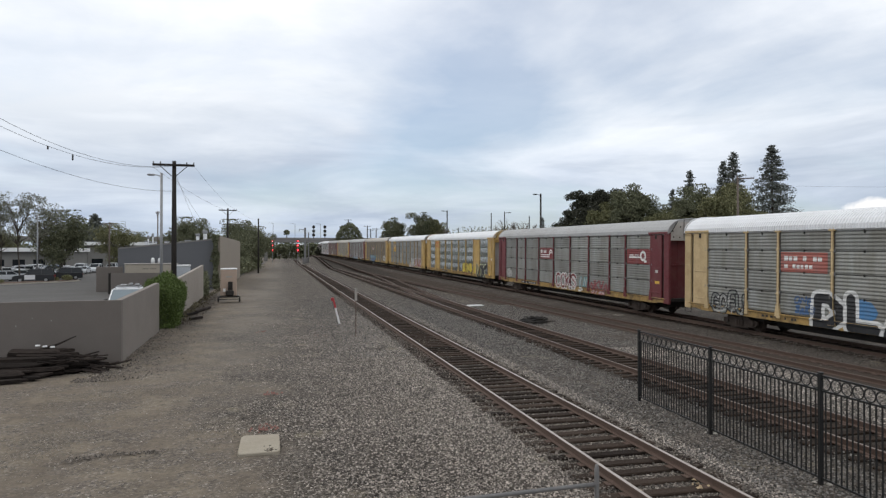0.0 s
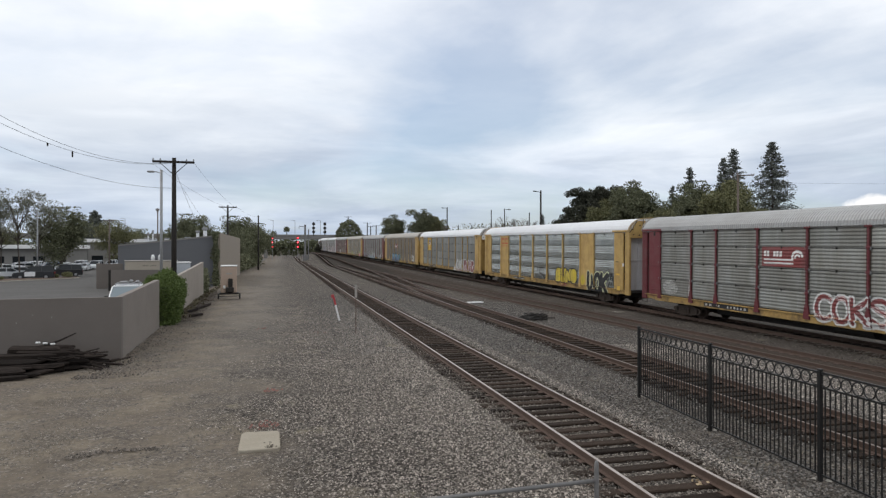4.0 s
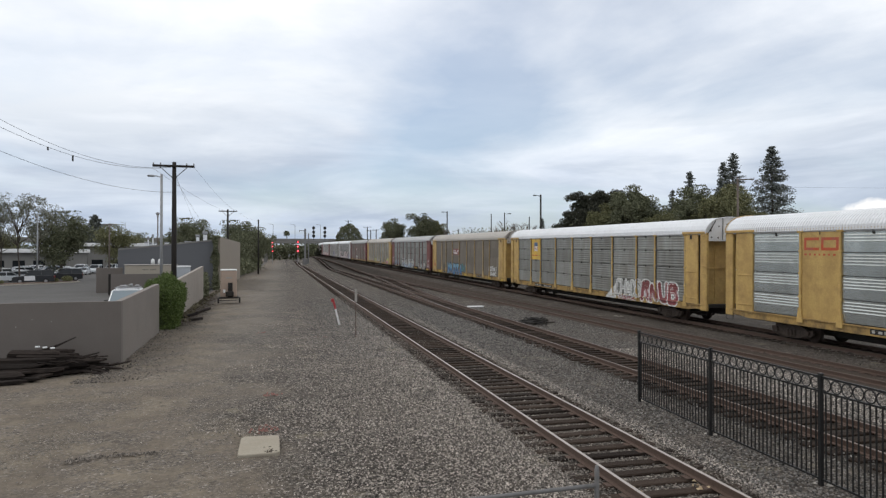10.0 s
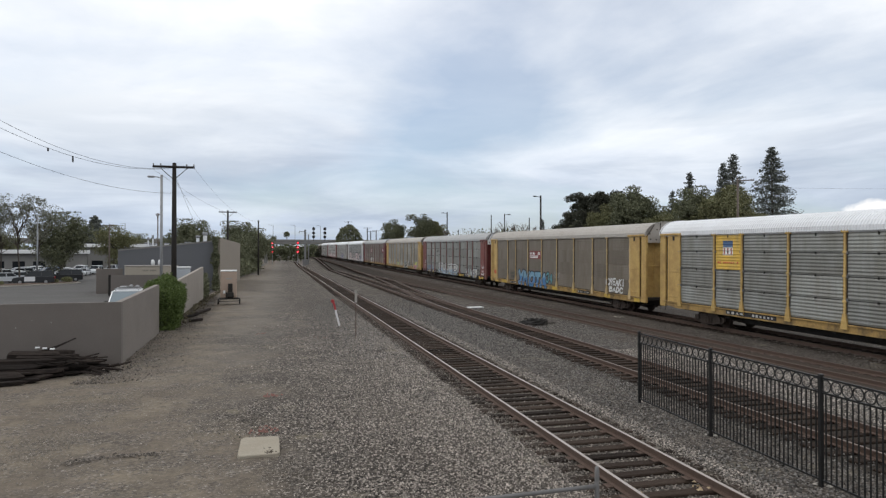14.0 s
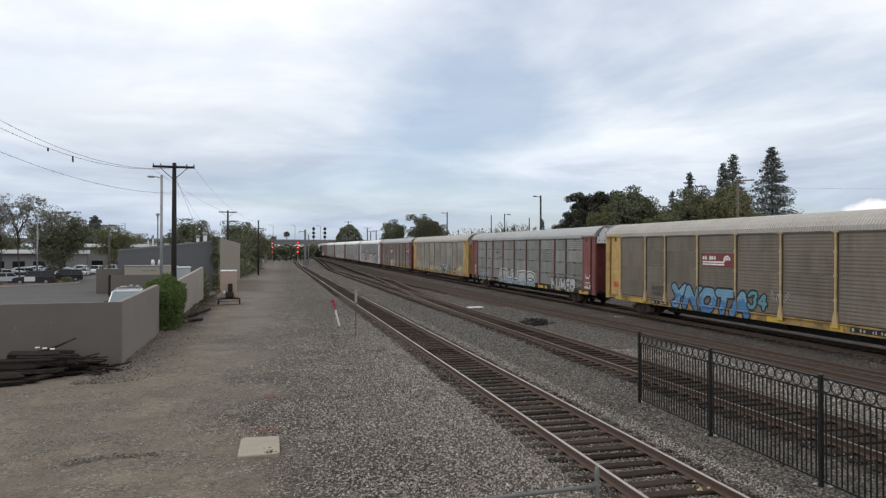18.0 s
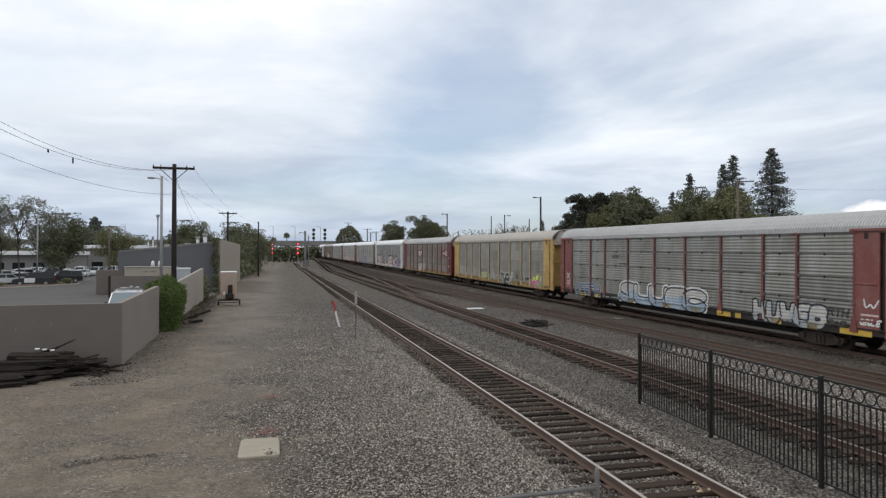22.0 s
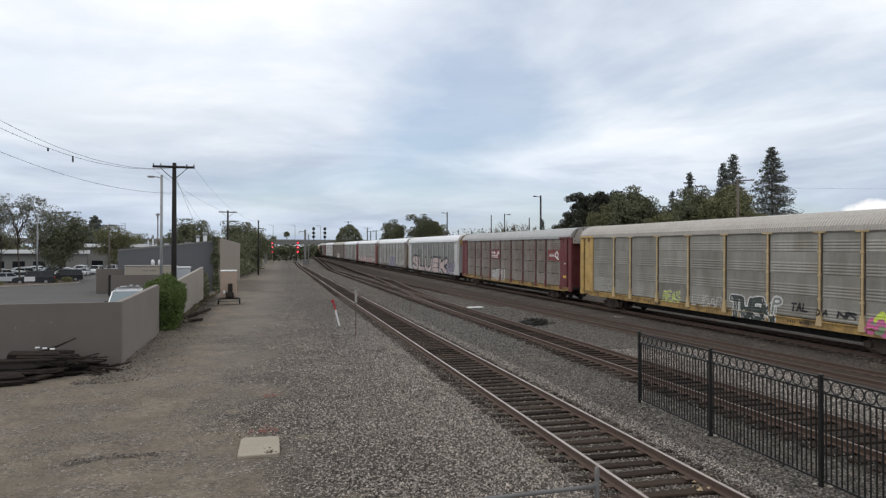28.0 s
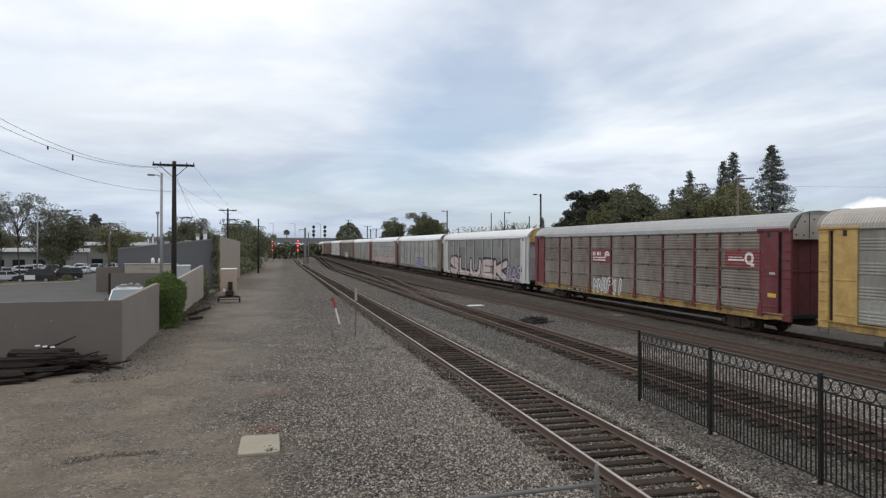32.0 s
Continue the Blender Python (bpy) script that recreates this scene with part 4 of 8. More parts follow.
def build_train():
    spec = (
        (-2, "grey autorack car with pale yellow posts and a red logo panel", "steel", "yellow_pale", "yellow_pale", "yellow_sill", "roof_white", "ribbed", ()),
        (-1, "grey autorack car with maroon posts and maroon end doors", "steel", "maroon", "maroon", "yellow_sill", "roof_grey", "ribbed", ()),
        (0, "yellow autorack car with bright ribbed steel panels and a white roof", "steel_bright", "yellow", "yellow", "yellow_sill", "roof_white", "banded", (1, 7)),
        (1, "grey autorack car with yellow posts and a white roof", "steel", "yellow", "yellow", "yellow_sill", "roof_white", "ribbed", ()),
        (2, "brownish grey autorack car with yellow posts and blue graffiti", "steel_brown", "ochre", "yellow", "yellow_sill", "roof_brown", "fine", ()),
        (3, "grey autorack car with faded red posts and pale graffiti", "steel", "red", "red", "under", "roof_grey", "ribbed", ()),
        (4, "grey autorack car with yellow posts and a grey roof", "steel_warm", "yellow_pale", "yellow", "yellow_sill", "roof_brown", "grouped", ()),
        (5, "weathered grey autorack car with maroon posts and ends", "steel_rusty", "maroon", "maroon", "yellow_sill", "roof_grey", "ribbed", ()),
        (6, "silver and white autorack car with pink and black graffiti", "steel", "steel_white", "steel_white", "steel_white", "roof_white", "fine", ()),
        (7, "pale grey autorack car with rusty ends and a white roof", "steel_pale", "steel_pale", "steel_rusty", "steel_rusty", "roof_white", "fine", ()),
        (8, "pale grey autorack car with white posts and red sill and ends", "steel_pale", "steel_white", "red", "red", "roof_white", "ribbed", ()),
        (9, "grey autorack car with red ends and a pale roof", "steel_pale", "steel", "red", "steel_rusty", "roof_white", "fine", ()),
        (10, "brownish grey autorack car with grey posts", "steel_brown", "steel_brown", "steel_brown", "under", "roof_brown", "fine", ()),
        (11, "white autorack car with a bright roof", "steel_white", "steel_white", "maroon", "under", "roof_white", "ribbed", ()),
        (12, "weathered autorack car with maroon ends", "steel_brown", "maroon", "maroon", "under", "roof_brown", "ribbed", ()),
        (13, "grey autorack car with yellow ends", "steel", "yellow_pale", "yellow", "yellow_sill", "roof_white", "ribbed", ()),
        (14, "grey autorack car with red ends", "steel", "red", "red", "under", "roof_grey", "ribbed", ()),
        (15, "pale autorack car with a white roof", "steel_white", "steel", "yellow", "yellow_sill", "roof_white", "ribbed", ()),
        (16, "brownish autorack car with yellow ends", "steel_brown", "yellow_pale", "yellow", "yellow_sill", "roof_brown", "ribbed", ()),
    )
    for n, label, steel, post, end, sill, roof, style, solid in spec:
        # car 3's folding doors: maroon instead of red puts the recess's shade into colour
        CARS[n] = autorack(n, label, steel, post, end, sill, roof, style, solid, hood="yellow" if n in (0, 6) else None, pale_end={-1: "maroon", 7: "yellow", 0: "steel_white", 3: "maroon"}.get(n))


build_train()


def motions():
    for n, car in CARS.items():
        walk(car, [(t, car_pose(n, t)) for t in range(0, 33)])
    # the wheels of the cars that come near turn with the train
    near = [CARS[n] for n in range(-2, 8)]
    for car, wheel, dy in WHEELS:
        if car in near:
            walk(wheel, [(k / 10, pose(0, dy, 0.42, math.degrees(travel(k / 10) / 0.42))) for k in range(0, 321)])

# ---- walls, lot and buildings ----


def wall_run(name, a, b, thick, z0, z1a, z1b, mat, label):
    """An upright wall from a to b, whose top runs from z1a to z1b; its thickness lies to the left of the way."""
    a, b = Vector((*a, 0)), Vector((*b, 0))
    d = (b - a).normalized()
    n = Vector((-d.y, d.x, 0)) * thick
    w = Shape().add([a + Vector((0, 0, z0)), b + Vector((0, 0, z0)), b + n + Vector((0, 0, z0)), a + n + Vector((0, 0, z0)),
                     a + Vector((0, 0, z1a)), b + Vector((0, 0, z1b)), b + n + Vector((0, 0, z1b)), a + n + Vector((0, 0, z1a))],
                    ((0, 3, 2, 1), (4, 5, 6, 7), (0, 1, 5, 4), (1, 2, 6, 5), (2, 3, 7, 6), (3, 0, 4, 7)))
    ob = tagged(part(name, w, MAT[mat]), label, "wall", kind="structure")
    return ob


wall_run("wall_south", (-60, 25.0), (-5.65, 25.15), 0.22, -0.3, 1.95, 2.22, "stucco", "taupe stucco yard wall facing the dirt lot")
wall_run("wall_east", (-5.65, 25.16), (-6.05, 34.7), 0.22, -0.3, 2.22, 2.42, "stucco_lit", "taupe stucco wall beside the dirt track")
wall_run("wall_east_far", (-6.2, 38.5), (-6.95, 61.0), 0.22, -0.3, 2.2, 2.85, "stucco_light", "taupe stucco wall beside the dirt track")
for sx, sz, sh in ((-9.6, 1.42, 0.10), (-10.3, 1.36, 0.13), (-9.0, 1.35, 0.05), (-7.9, 1.52, 0.04), (-10.9, 1.55, 0.05), (-8.5, 1.62, 0.03), (-11.5, 1.3, 0.06)):
    tagged(part("paint_scuff", Shape().box(sx - 0.012, sx + 0.012, 25.0 + 0.00276 * (sx + 60) - 0.006, 25.0 + 0.00276 * (sx + 60) + 0.03, sz, sz + sh), MAT["stucco_cap"]), "small pale scuff on the yard wall", "scuff", "scuffs on the wall")
lot = Shape().sweep(((-400, 25.4), (-6.0, 25.4), (-7.3, 62), (-7.3, 300), (-400, 300)), [lambda x, y: (x, y, -0.2), lambda x, y: (x, y, 0.03)])
tagged(part("pavement", lot, MAT["asphalt"]), "grey asphalt of a parking lot behind the wall", "pavement", kind="structure")


def shed_building():
    b = thing("building", pose(-7.0, 75, 0), "blue-grey low commercial building with a sloping parapet", "building")
    x0, x1, y1 = -10.2, 0.0, 33.0
    body_ = Shape().add([(x0, 0, 0), (x1, 0, 0), (x1, y1, 0), (x0, y1, 0), (x0, 0, 4.4), (x1, 0, 5.5), (x1, y1, 5.5), (x0, y1, 4.4)],
                        ((0, 3, 2, 1), (4, 5, 6, 7), (0, 1, 5, 4), (1, 2, 6, 5), (2, 3, 7, 6), (3, 0, 4, 7)))
    part("wall", body_, MAT["blue_wall"], b, "blue-grey painted wall")
    part("side_wall", Shape().box(0.0, 0.25, -0.4, y1 + 0.3, 0, 5.85), MAT["tan_wall"], b, "tan block side wall")
    trim_ = Shape().add([(x0, -0.06, 4.36), (x1, -0.06, 5.46), (x1, -0.06, 5.62), (x0, -0.06, 4.52), (x0, 0.2, 4.36), (x1, 0.2, 5.46), (x1, 0.2, 5.62), (x0, 0.2, 4.52)],
                        ((0, 1, 2, 3), (7, 6, 5, 4), (0, 4, 5, 1), (3, 2, 6, 7), (0, 3, 7, 4), (1, 5, 6, 2)))
    part("parapet_trim", trim_, MAT["grey_wall"], b)


shed_building()


def utility_pole(x, y, top, arm, label, mat="dark_wood", r=0.15, arm_turn=0.0, shift=0.0):
    p = thing("utility_pole", pose(x, y, 0, 0, 0, arm_turn), label, "utility pole", "utility poles")
    part("pole", Shape().tube([(0, 0, -0.2), (0, 0, top * 0.5), (0, 0, top)], [r * 1.15, r, r * 0.8], 12), MAT[mat], p, smooth=True)
    z = top - 0.28
    part("crossarm", Shape().cbox(shift - arm / 2, shift + arm / 2, -r - 0.12, -r, z - 0.07, z + 0.07, 0.015), MAT[mat], p)
    for sx in (-1, 1):
        part("brace", Shape().tube([(sx * arm * 0.33, -r - 0.05, z - 0.05), (0, -r - 0.02, z - 0.8)], 0.022, 6), MAT[mat], p)
        for k in (0.96, 0.62):
            part("insulator", Shape().tube([(shift + sx * arm / 2 * k, -r - 0.06, z + 0.06), (shift + sx * arm / 2 * k, -r - 0.06, z + 0.12), (shift + sx * arm / 2 * k, -r - 0.06, z + 0.2)], [0.025, 0.045, 0.03], 8), MAT["grey_metal"], p)
    return p


utility_pole(-6.63, 42.9, 9.7, 2.45, "dark creosoted utility pole with a crossarm")
utility_pole(-7.74, 96.8, 10.4, 2.45, "dark creosoted utility pole with a crossarm", arm_turn=4)


# ---- black fence ----
def iron_fence():
    f = thing("iron_fence", Matrix(), "black iron picket fence with a row of rings", "fence")
    pts = [Vector((9.19, 15.22, 0)), Vector((9.0, 12.05, 0)), Vector((8.85, 8.97, 0)), Vector((8.7, 5.9, 0)), Vector((8.55, 2.8, 0))]
    H_ = 1.86
    post = Shape().cbox(-0.034, 0.034, -0.034, 0.034, -0.1, H_, 0.006).cbox(-0.04, 0.04, -0.04, 0.04, H_, H_ + 0.03, 0.01).mesh("post", MAT["black_iron"])
    picket = Shape().box(-0.0095, 0.0095, -0.0095, 0.0095, 0.08, H_ - 0.27).mesh("picket", MAT["black_iron"])
    ring = Shape()
    r = 0.104
    ring.tube([(0, r * math.cos(a), r * math.sin(a)) for a in [2 * math.pi * k / 20 for k in range(21)]], 0.011, 6, caps=False)
    ring = ring.mesh("ring", MAT["black_iron"])
    for p in pts:
        o = part("post", post, None, f)
        o.location = p
    for a, b in zip(pts, pts[1:]):
        d = b - a
        L = d.length
        turn = Matrix.Translation(a) @ Matrix.Rotation(math.atan2(d.y, d.x) - math.pi / 2, 4, "Z")
        for z in (0.1, H_ - 0.28, H_ - 0.03):
            o = part("fence_rail", Shape().box(-0.016, 0.016, 0.04, L - 0.04, z - 0.016, z + 0.016), MAT["black_iron"], f)
            o.matrix_basis = turn
        n = 28
        for k in range(1, n):
            o = part("picket", picket, None, f)
            o.matrix_basis = turn @ Matrix.Translation((0, L * k / n, 0))
        for k in range(14):
            o = part("ring", ring, None, f)
            o.matrix_basis = turn @ Matrix.Translation((0, L * (k + 0.5) / 14, H_ - 0.155))


iron_fence()

lay_track("rusty railway track with old dark wooden ties in gravel", straight_line(6.18, 0, 0.0), 1.0, 330, 4, 130, seed=3)
lay_track("rusty railway track with old wooden ties beyond the fence", straight_line(11.75, 20, 0.006), 1.0, 330, 6, 110, seed=5, head="rail_dull")
lay_track("rusty railway track half sunk in dirty ballast", straight_line(18.05, 20, -0.018), 1.0, 330, 8, 90, tie_z=-0.05, seed=7, head="rail_mud")
lay_track("rusty railway track under the rolling line of autoracks", train_line, -60, 520, 10, 90, seed=9, head="rail_mud")
lay_track("crossover track between two yard tracks", crossing_line, 38.2, 128, 50, 120, tie_z=0.012, seed=11, head="rail_dull")

# ---- paint on the cars: logo panels, stencilled bars and graffiti ----


def flat_paint(name, color, rough=0.6):
    # thin spray: the grimy steel shows through in patches
    return material(name, color, rough, 0, 0.08, 18, 2.2, 0.0, tuple(c * 0.4 + 0.08 for c in color), 0.65, squash=(1, 1, 0.5))


PAINT = {
    "white": flat_paint("white_spray", (0.66, 0.66, 0.64)), "black": material("black_spray", (0.016, 0.016, 0.018), 0.6, 0, 0.1, 18, 2.2, 0.0, (0.05, 0.05, 0.05), 0.5),
    "blue": flat_paint("blue_spray", (0.06, 0.19, 0.38)), "sky": flat_paint("pale_blue_spray", (0.33, 0.41, 0.49)),
    "yellow": flat_paint("yellow_spray", (0.60, 0.46, 0.045)), "pink": flat_paint("pale_pink_spray", (0.60, 0.47, 0.45)),
    "magenta": flat_paint("magenta_spray", (0.62, 0.14, 0.33)), "lime": flat_paint("lime_spray", (0.62, 0.74, 0.10)),
    "green": flat_paint("green_spray", (0.25, 0.42, 0.20)), "red": flat_paint("dull_red_spray", (0.27, 0.06, 0.065)),
    "grey": flat_paint("grey_spray", (0.20, 0.21, 0.19)), "navy": flat_paint("dark_blue_spray", (0.06, 0.12, 0.24)),
    "panel_red": flat_paint("red_logo_panel", (0.36, 0.11, 0.085)), "panel_maroon": flat_paint("maroon_logo_panel", (0.20, 0.04, 0.038)),
    "sign_white": flat_paint("white_stencil", (0.74, 0.73, 0.70)), "orange_red": flat_paint("orange_red_mark", (0.50, 0.09, 0.035)),
    "ink": material("blue_black_spray", (0.014, 0.019, 0.03), 0.6, 0, 0.1, 18, 2.2, 0.0, (0.035, 0.04, 0.05), 0.4), "azure": flat_paint("light_blue_spray", (0.16, 0.33, 0.45)), "olive": material("faded_dark_spray", (0.045, 0.042, 0.036), 0.6, 0, 0.1, 18, 2.2, 0.0, (0.08, 0.075, 0.065), 0.5),
    "cream": flat_paint("cream_spray", (0.62, 0.62, 0.38)), "stencil": flat_paint("worn_white_stencil", (0.47, 0.46, 0.43)), "sill_yellow": flat_paint("bright_sill_yellow", (0.60, 0.40, 0.06)),
    "pine": flat_paint("dark_green_spray", (0.045, 0.06, 0.05)), "lilac": flat_paint("lilac_spray", (0.36, 0.29, 0.42)),
    "panel_yellow": flat_paint("yellow_logo_panel", (0.66, 0.42, 0.07)), "teal": flat_paint("teal_spray", (0.10, 0.28, 0.30)),
}
# strokes on a grid four wide and six high: capitals for words that can be read, small letters for plain bars
STROKES = {
    "A": "00-26-40 12-32", "B": "00-06-36-45-34-04 34-42-30-00", "C": "45-36-16-04-02-10-30-41", "D": "00-06-26-44-42-20-00", "E": "40-00-06-46 03-33",
    "H": "00-06 40-46 03-43", "I": "20-26", "K": "00-06 03-46 13-40", "L": "06-00-40", "M": "00-06-22-46-40", "N": "00-06-40-46", "O": "10-02-04-16-36-44-42-30-10",
    "P": "00-06-36-45-34-04", "R": "00-06-36-45-34-04 24-40", "S": "45-36-16-05-14-33-42-30-10-01", "T": "20-26 06-46", "U": "06-02-10-30-42-46",
    "a": "10-14-26", "b": "30-22-16", "c": "10-23-36", "d": "26-13-20 03-43", "e": "00-16 20-36", "f": "06-12-30 30-46", "g": "01-10-32-45-16",
    "h": "06-02-10-20-32-35 32-30-40", "G": "45-36-16-04-02-10-30-42-43-23", "X": "00-46 06-40", "F": "00-06-46 03-33", "V": "06-20-46", "Y": "06-23-46 23-20-10", "W": "06-10-24-30-46", "3": "05-16-36-45-33-42-30-10-01", "4": "30-36-02-42", "!": "22-26 20-21", "?": "05-16-36-45-23-22 20-21",
}


def ripple(y, z, seed, scale=1.0):
    """A cheap smooth noise between about -1 and 1."""
    a = seed * 1.7
    y, z = y * scale, z * scale
    return (np.sin(y * 3.1 + a + 1.3 * np.sin(z * 2.3 + a)) + np.sin(z * 5.3 - y * 1.9 + 2 * a) + 0.7 * np.sin(y * 9.7 + z * 7.1 + a * 3) + 0.5 * np.sin(y * 17.3 - z * 13.9 + a)) / 3.2


class Mural:
    """Paint on a car's side: it lies on the ribs, posts, doors and sill as sprayed or stencilled paint does."""

    def __init__(self, n, y0, y1, z0, z1, cell=0.025):
        self.n, self.cell = n, cell
        self.y0, self.y1 = max(y0, y1), min(y0, y1)
        self.z0, self.z1 = max(z0, 0.765), z1
        self.ys = np.arange(self.y1, self.y0, cell) + cell / 2
        self.zs = np.arange(self.z0, self.z1, cell) + cell / 2
        self.Y, self.Z = np.meshgrid(self.ys, self.zs)
        self.cls = np.zeros(self.Y.shape, int)
        self.cols = [None]

    def index(self, col):
        if col not in self.cols:
            self.cols.append(col)
        return self.cols.index(col)

    def lay(self, mask, col):
        self.cls[mask] = 0 if col is None else self.index(col)
        return self

    def rect(self, y0, y1, z0, z1, col):
        a, b = sorted((y0, y1))
        return self.lay((self.Y > a) & (self.Y < b) & (self.Z > z0) & (self.Z < z1), col)

    def ring(self, y, z, r, w, col, a0=0, a1=360):
        d = np.hypot(self.Y - y, self.Z - z)
        ang = np.degrees(np.arctan2(self.Z - z, y - self.Y)) % 360
        return self.lay((np.abs(d - r) < w / 2) & ((ang - a0) % 360 <= (a1 - a0)), col)

    def bars(self, y0, y1, z0, z1, col, n, seed, gap=0.3):
        """Lettering that cannot be read, as upright bars."""
        rnd = random.Random(seed)
        step = (y1 - y0) / n
        for i in range(n):
            if rnd.random() > 0.1:
                k = rnd.uniform(0.8, 1.1) * (1 - gap)
                self.rect(y0 + step * i, y0 + step * (i + k), z0, z0 + (z1 - z0) * rnd.uniform(0.85, 1.0), col)
        return self

    def blob(self, y, z, ry, rz, col, seed=1):
        d = ((self.Y - y) / ry) ** 2 + ((self.Z - z) / rz) ** 2 + 0.3 * ripple(self.Y, self.Z, seed, 1.5)
        return self.lay(d < 1, col)

    def reach(self, path):
        """How far each cell lies from a path."""
        best = np.full(self.Y.shape, 9.0)
        for (ay, az), (by, bz) in zip(path, path[1:]):
            dy, dz = by - ay, bz - az
            k = np.clip(((self.Y - ay) * dy + (self.Z - az) * dz) / max(dy * dy + dz * dz, 1e-9), 0, 1)
            best = np.minimum(best, np.hypot(self.Y - ay - k * dy, self.Z - az - k * dz))
        return best

    def word(self, text, y0, y1, z0, z1, fill, line=None, glow=None, fat=0.12, edge=0.04, halo=0.07, seed=1, soft=2, slant=0.12, top=None, shine=None, bounce=0.06, tight=0.98, hollow=False, drips=0):
        """Letters from y0 to y1: a filled body with an outline and an outer line."""
        rnd = random.Random(seed)
        step = (y1 - y0) / len(text)
        h = z1 - z0
        wob = ripple(self.Y, self.Z, seed, 2.2) * 0.014
        edge, halo = edge * 1.6, halo * 1.3
        if fat < 0.06 and not line:
            fat *= 1.35
        letters = []
        for i, ch in enumerate(text):
            if ch == " ":
                continue
            lift, tall, lean = rnd.uniform(-bounce, bounce) * h, h * rnd.uniform(1 - bounce, 1.0), slant + rnd.uniform(-0.08, 0.08)
            w = abs(step) * tight - 2 * fat
            d = None
            for s in STROKES[ch].split():
                pts = [(int(q[0]) / 4, int(q[1]) / 6) for q in s.split("-")]
                if soft:
                    dense = []
                    for a, b in zip(pts, pts[1:]):
                        dense += [(a[0] + (b[0] - a[0]) * k / 5, a[1] + (b[1] - a[1]) * k / 5) for k in range(5)]
                    dense.append(pts[-1])
                    for _ in range(soft * 2):
                        dense = [dense[0]] + [tuple((dense[k - 1][j] + 2 * dense[k][j] + dense[k + 1][j]) / 4 for j in (0, 1)) for k in range(1, len(dense) - 1)] + [dense[-1]]
                    pts = dense
                way = 1 if step > 0 else -1
                path = [(y0 + step * (i + 0.5) + way * (w * (a - 0.5) + lean * h * (b - 0.5)), z0 + fat + lift + (tall - 2 * fat) * b) for a, b in pts]
                e = self.reach(path)
                d = e if d is None else np.minimum(d, e)
            letters.append(d + wob)
        reach_line = fat + (edge if line else 0)
        if glow:
            for d in letters:
                self.lay(d < reach_line + halo, glow)
        for d in letters:
            if line:
                self.lay(d < reach_line, line)
            if hollow:
                self.lay(d < fat, None)
            elif fill:
                body = d < fat
                self.lay(body, fill)
                if top:
                    mid = z0 + h * 0.55 + 0.16 * h * ripple(self.Y, self.Z, seed + 5, 1.2)
                    self.lay(body & (self.Z > mid), top)
                if shine:
                    self.lay(body & (np.abs(d - fat * 0.55) < 0.02) & (ripple(self.Y, self.Z, seed + 9, 0.9) > 0.25), shine)
        for _ in range(drips):
            y = rnd.uniform(min(y0, y1), max(y0, y1))
            self.lay((np.abs(self.Y - y) < 0.018) & (self.Z > z0 - rnd.uniform(0.05, 0.3)) & (self.Z < z0 + 0.3) & (self.cls == 0), line or fill)
        return self

    def wear(self, amount, seed=1):
        """Paint lost in patches and along the ribs."""
        n = ripple(self.Y, self.Z * 2.2, seed, 2.6) * 0.6 + 0.75 * np.random.RandomState(seed).uniform(-1, 1, self.Y.shape)
        self.cls[n > 1.15 - 1.5 * amount] = 0
        return self

    def depth(self, y, z, style, solid):
        """Where the car's skin lies at one column, for the heights z."""
        if abs(y) > 11.84:
            x = np.full(z.shape, -1.543)
        else:
            bay = max(i for i in range(9) if BAYS[i] <= y)
            if bay in solid:
                x = np.full(z.shape, -1.509)
            else:
                prof = [p for k in range(4) for p in sheet_profile(style, k)]
                x = -W + (0.006 if style == "banded" else 0.016) - np.interp(z, [p[0] for p in prof], [max(p[1], 0.0) for p in prof])
            near = min(abs(y - b) for b in BAYS[1:-1])
            flare = np.where(z < FLOOR + 0.42, 0.07 + (FLOOR + 0.42 - z) / 0.62 * 0.10, 0.0) + 0.012
            x = np.where(near < flare, -1.567, np.where((near < 0.062) & (z < EAVE - 0.1), -1.567, x))
            knee = (near < flare) & (z > FLOOR - 0.21)
        sill = np.where(z > FLOOR - 0.065, -1.566, -1.506)
        if abs(y) <= 11.84:
            sill = np.where(knee, -1.568, sill)
        return np.where(z < FLOOR + 0.01, sill, x)

    def put(self, label="sprayed graffiti lettering", name="graffiti", parent=None):
        style, solid = STYLES[self.n]
        c = self.cell
        edges_z = np.append(self.zs - c / 2, self.zs[-1] + c / 2)
        cols_x = {}
        keys = []
        # columns on the same kind of skin share a depth
        for y in self.ys:
            near = min(abs(y - b) for b in BAYS[1:-1])
            bay = 9 if abs(y) > 11.84 else (8 if any(BAYS[i] <= y < BAYS[i + 1] for i in solid) else 0)
            key = (bay, round(near, 2) if near < 0.2 and bay != 9 else 1)
            if key not in cols_x:
                cols_x[key] = self.depth(y, edges_z, style, solid)
            keys.append(key)
        ids = {k: i for i, k in enumerate(cols_x)}
        col_id = np.array([ids[k] for k in keys])
        depth_of = list(cols_x.values())
        shapes = {}
        for r in range(len(self.zs)):
            row = self.cls[r] * 1000 + col_id
            cuts = np.flatnonzero(np.diff(row)) + 1
            for a, b in zip(np.append(0, cuts), np.append(cuts, len(row))):
                k = self.cls[r, a]
                if k:
                    x0, x1 = depth_of[col_id[a]][r], depth_of[col_id[a]][r + 1]
                    ya, yb = self.ys[a] - c / 2, self.ys[b - 1] + c / 2
                    v, f = shapes.setdefault(k, ([], []))
                    i = len(v)
                    v += [(x0, ya, edges_z[r]), (x0, yb, edges_z[r]), (x1, yb, edges_z[r + 1]), (x1, ya, edges_z[r + 1])]
                    f.append((i, i + 1, i + 2, i + 3))
        holder = parent
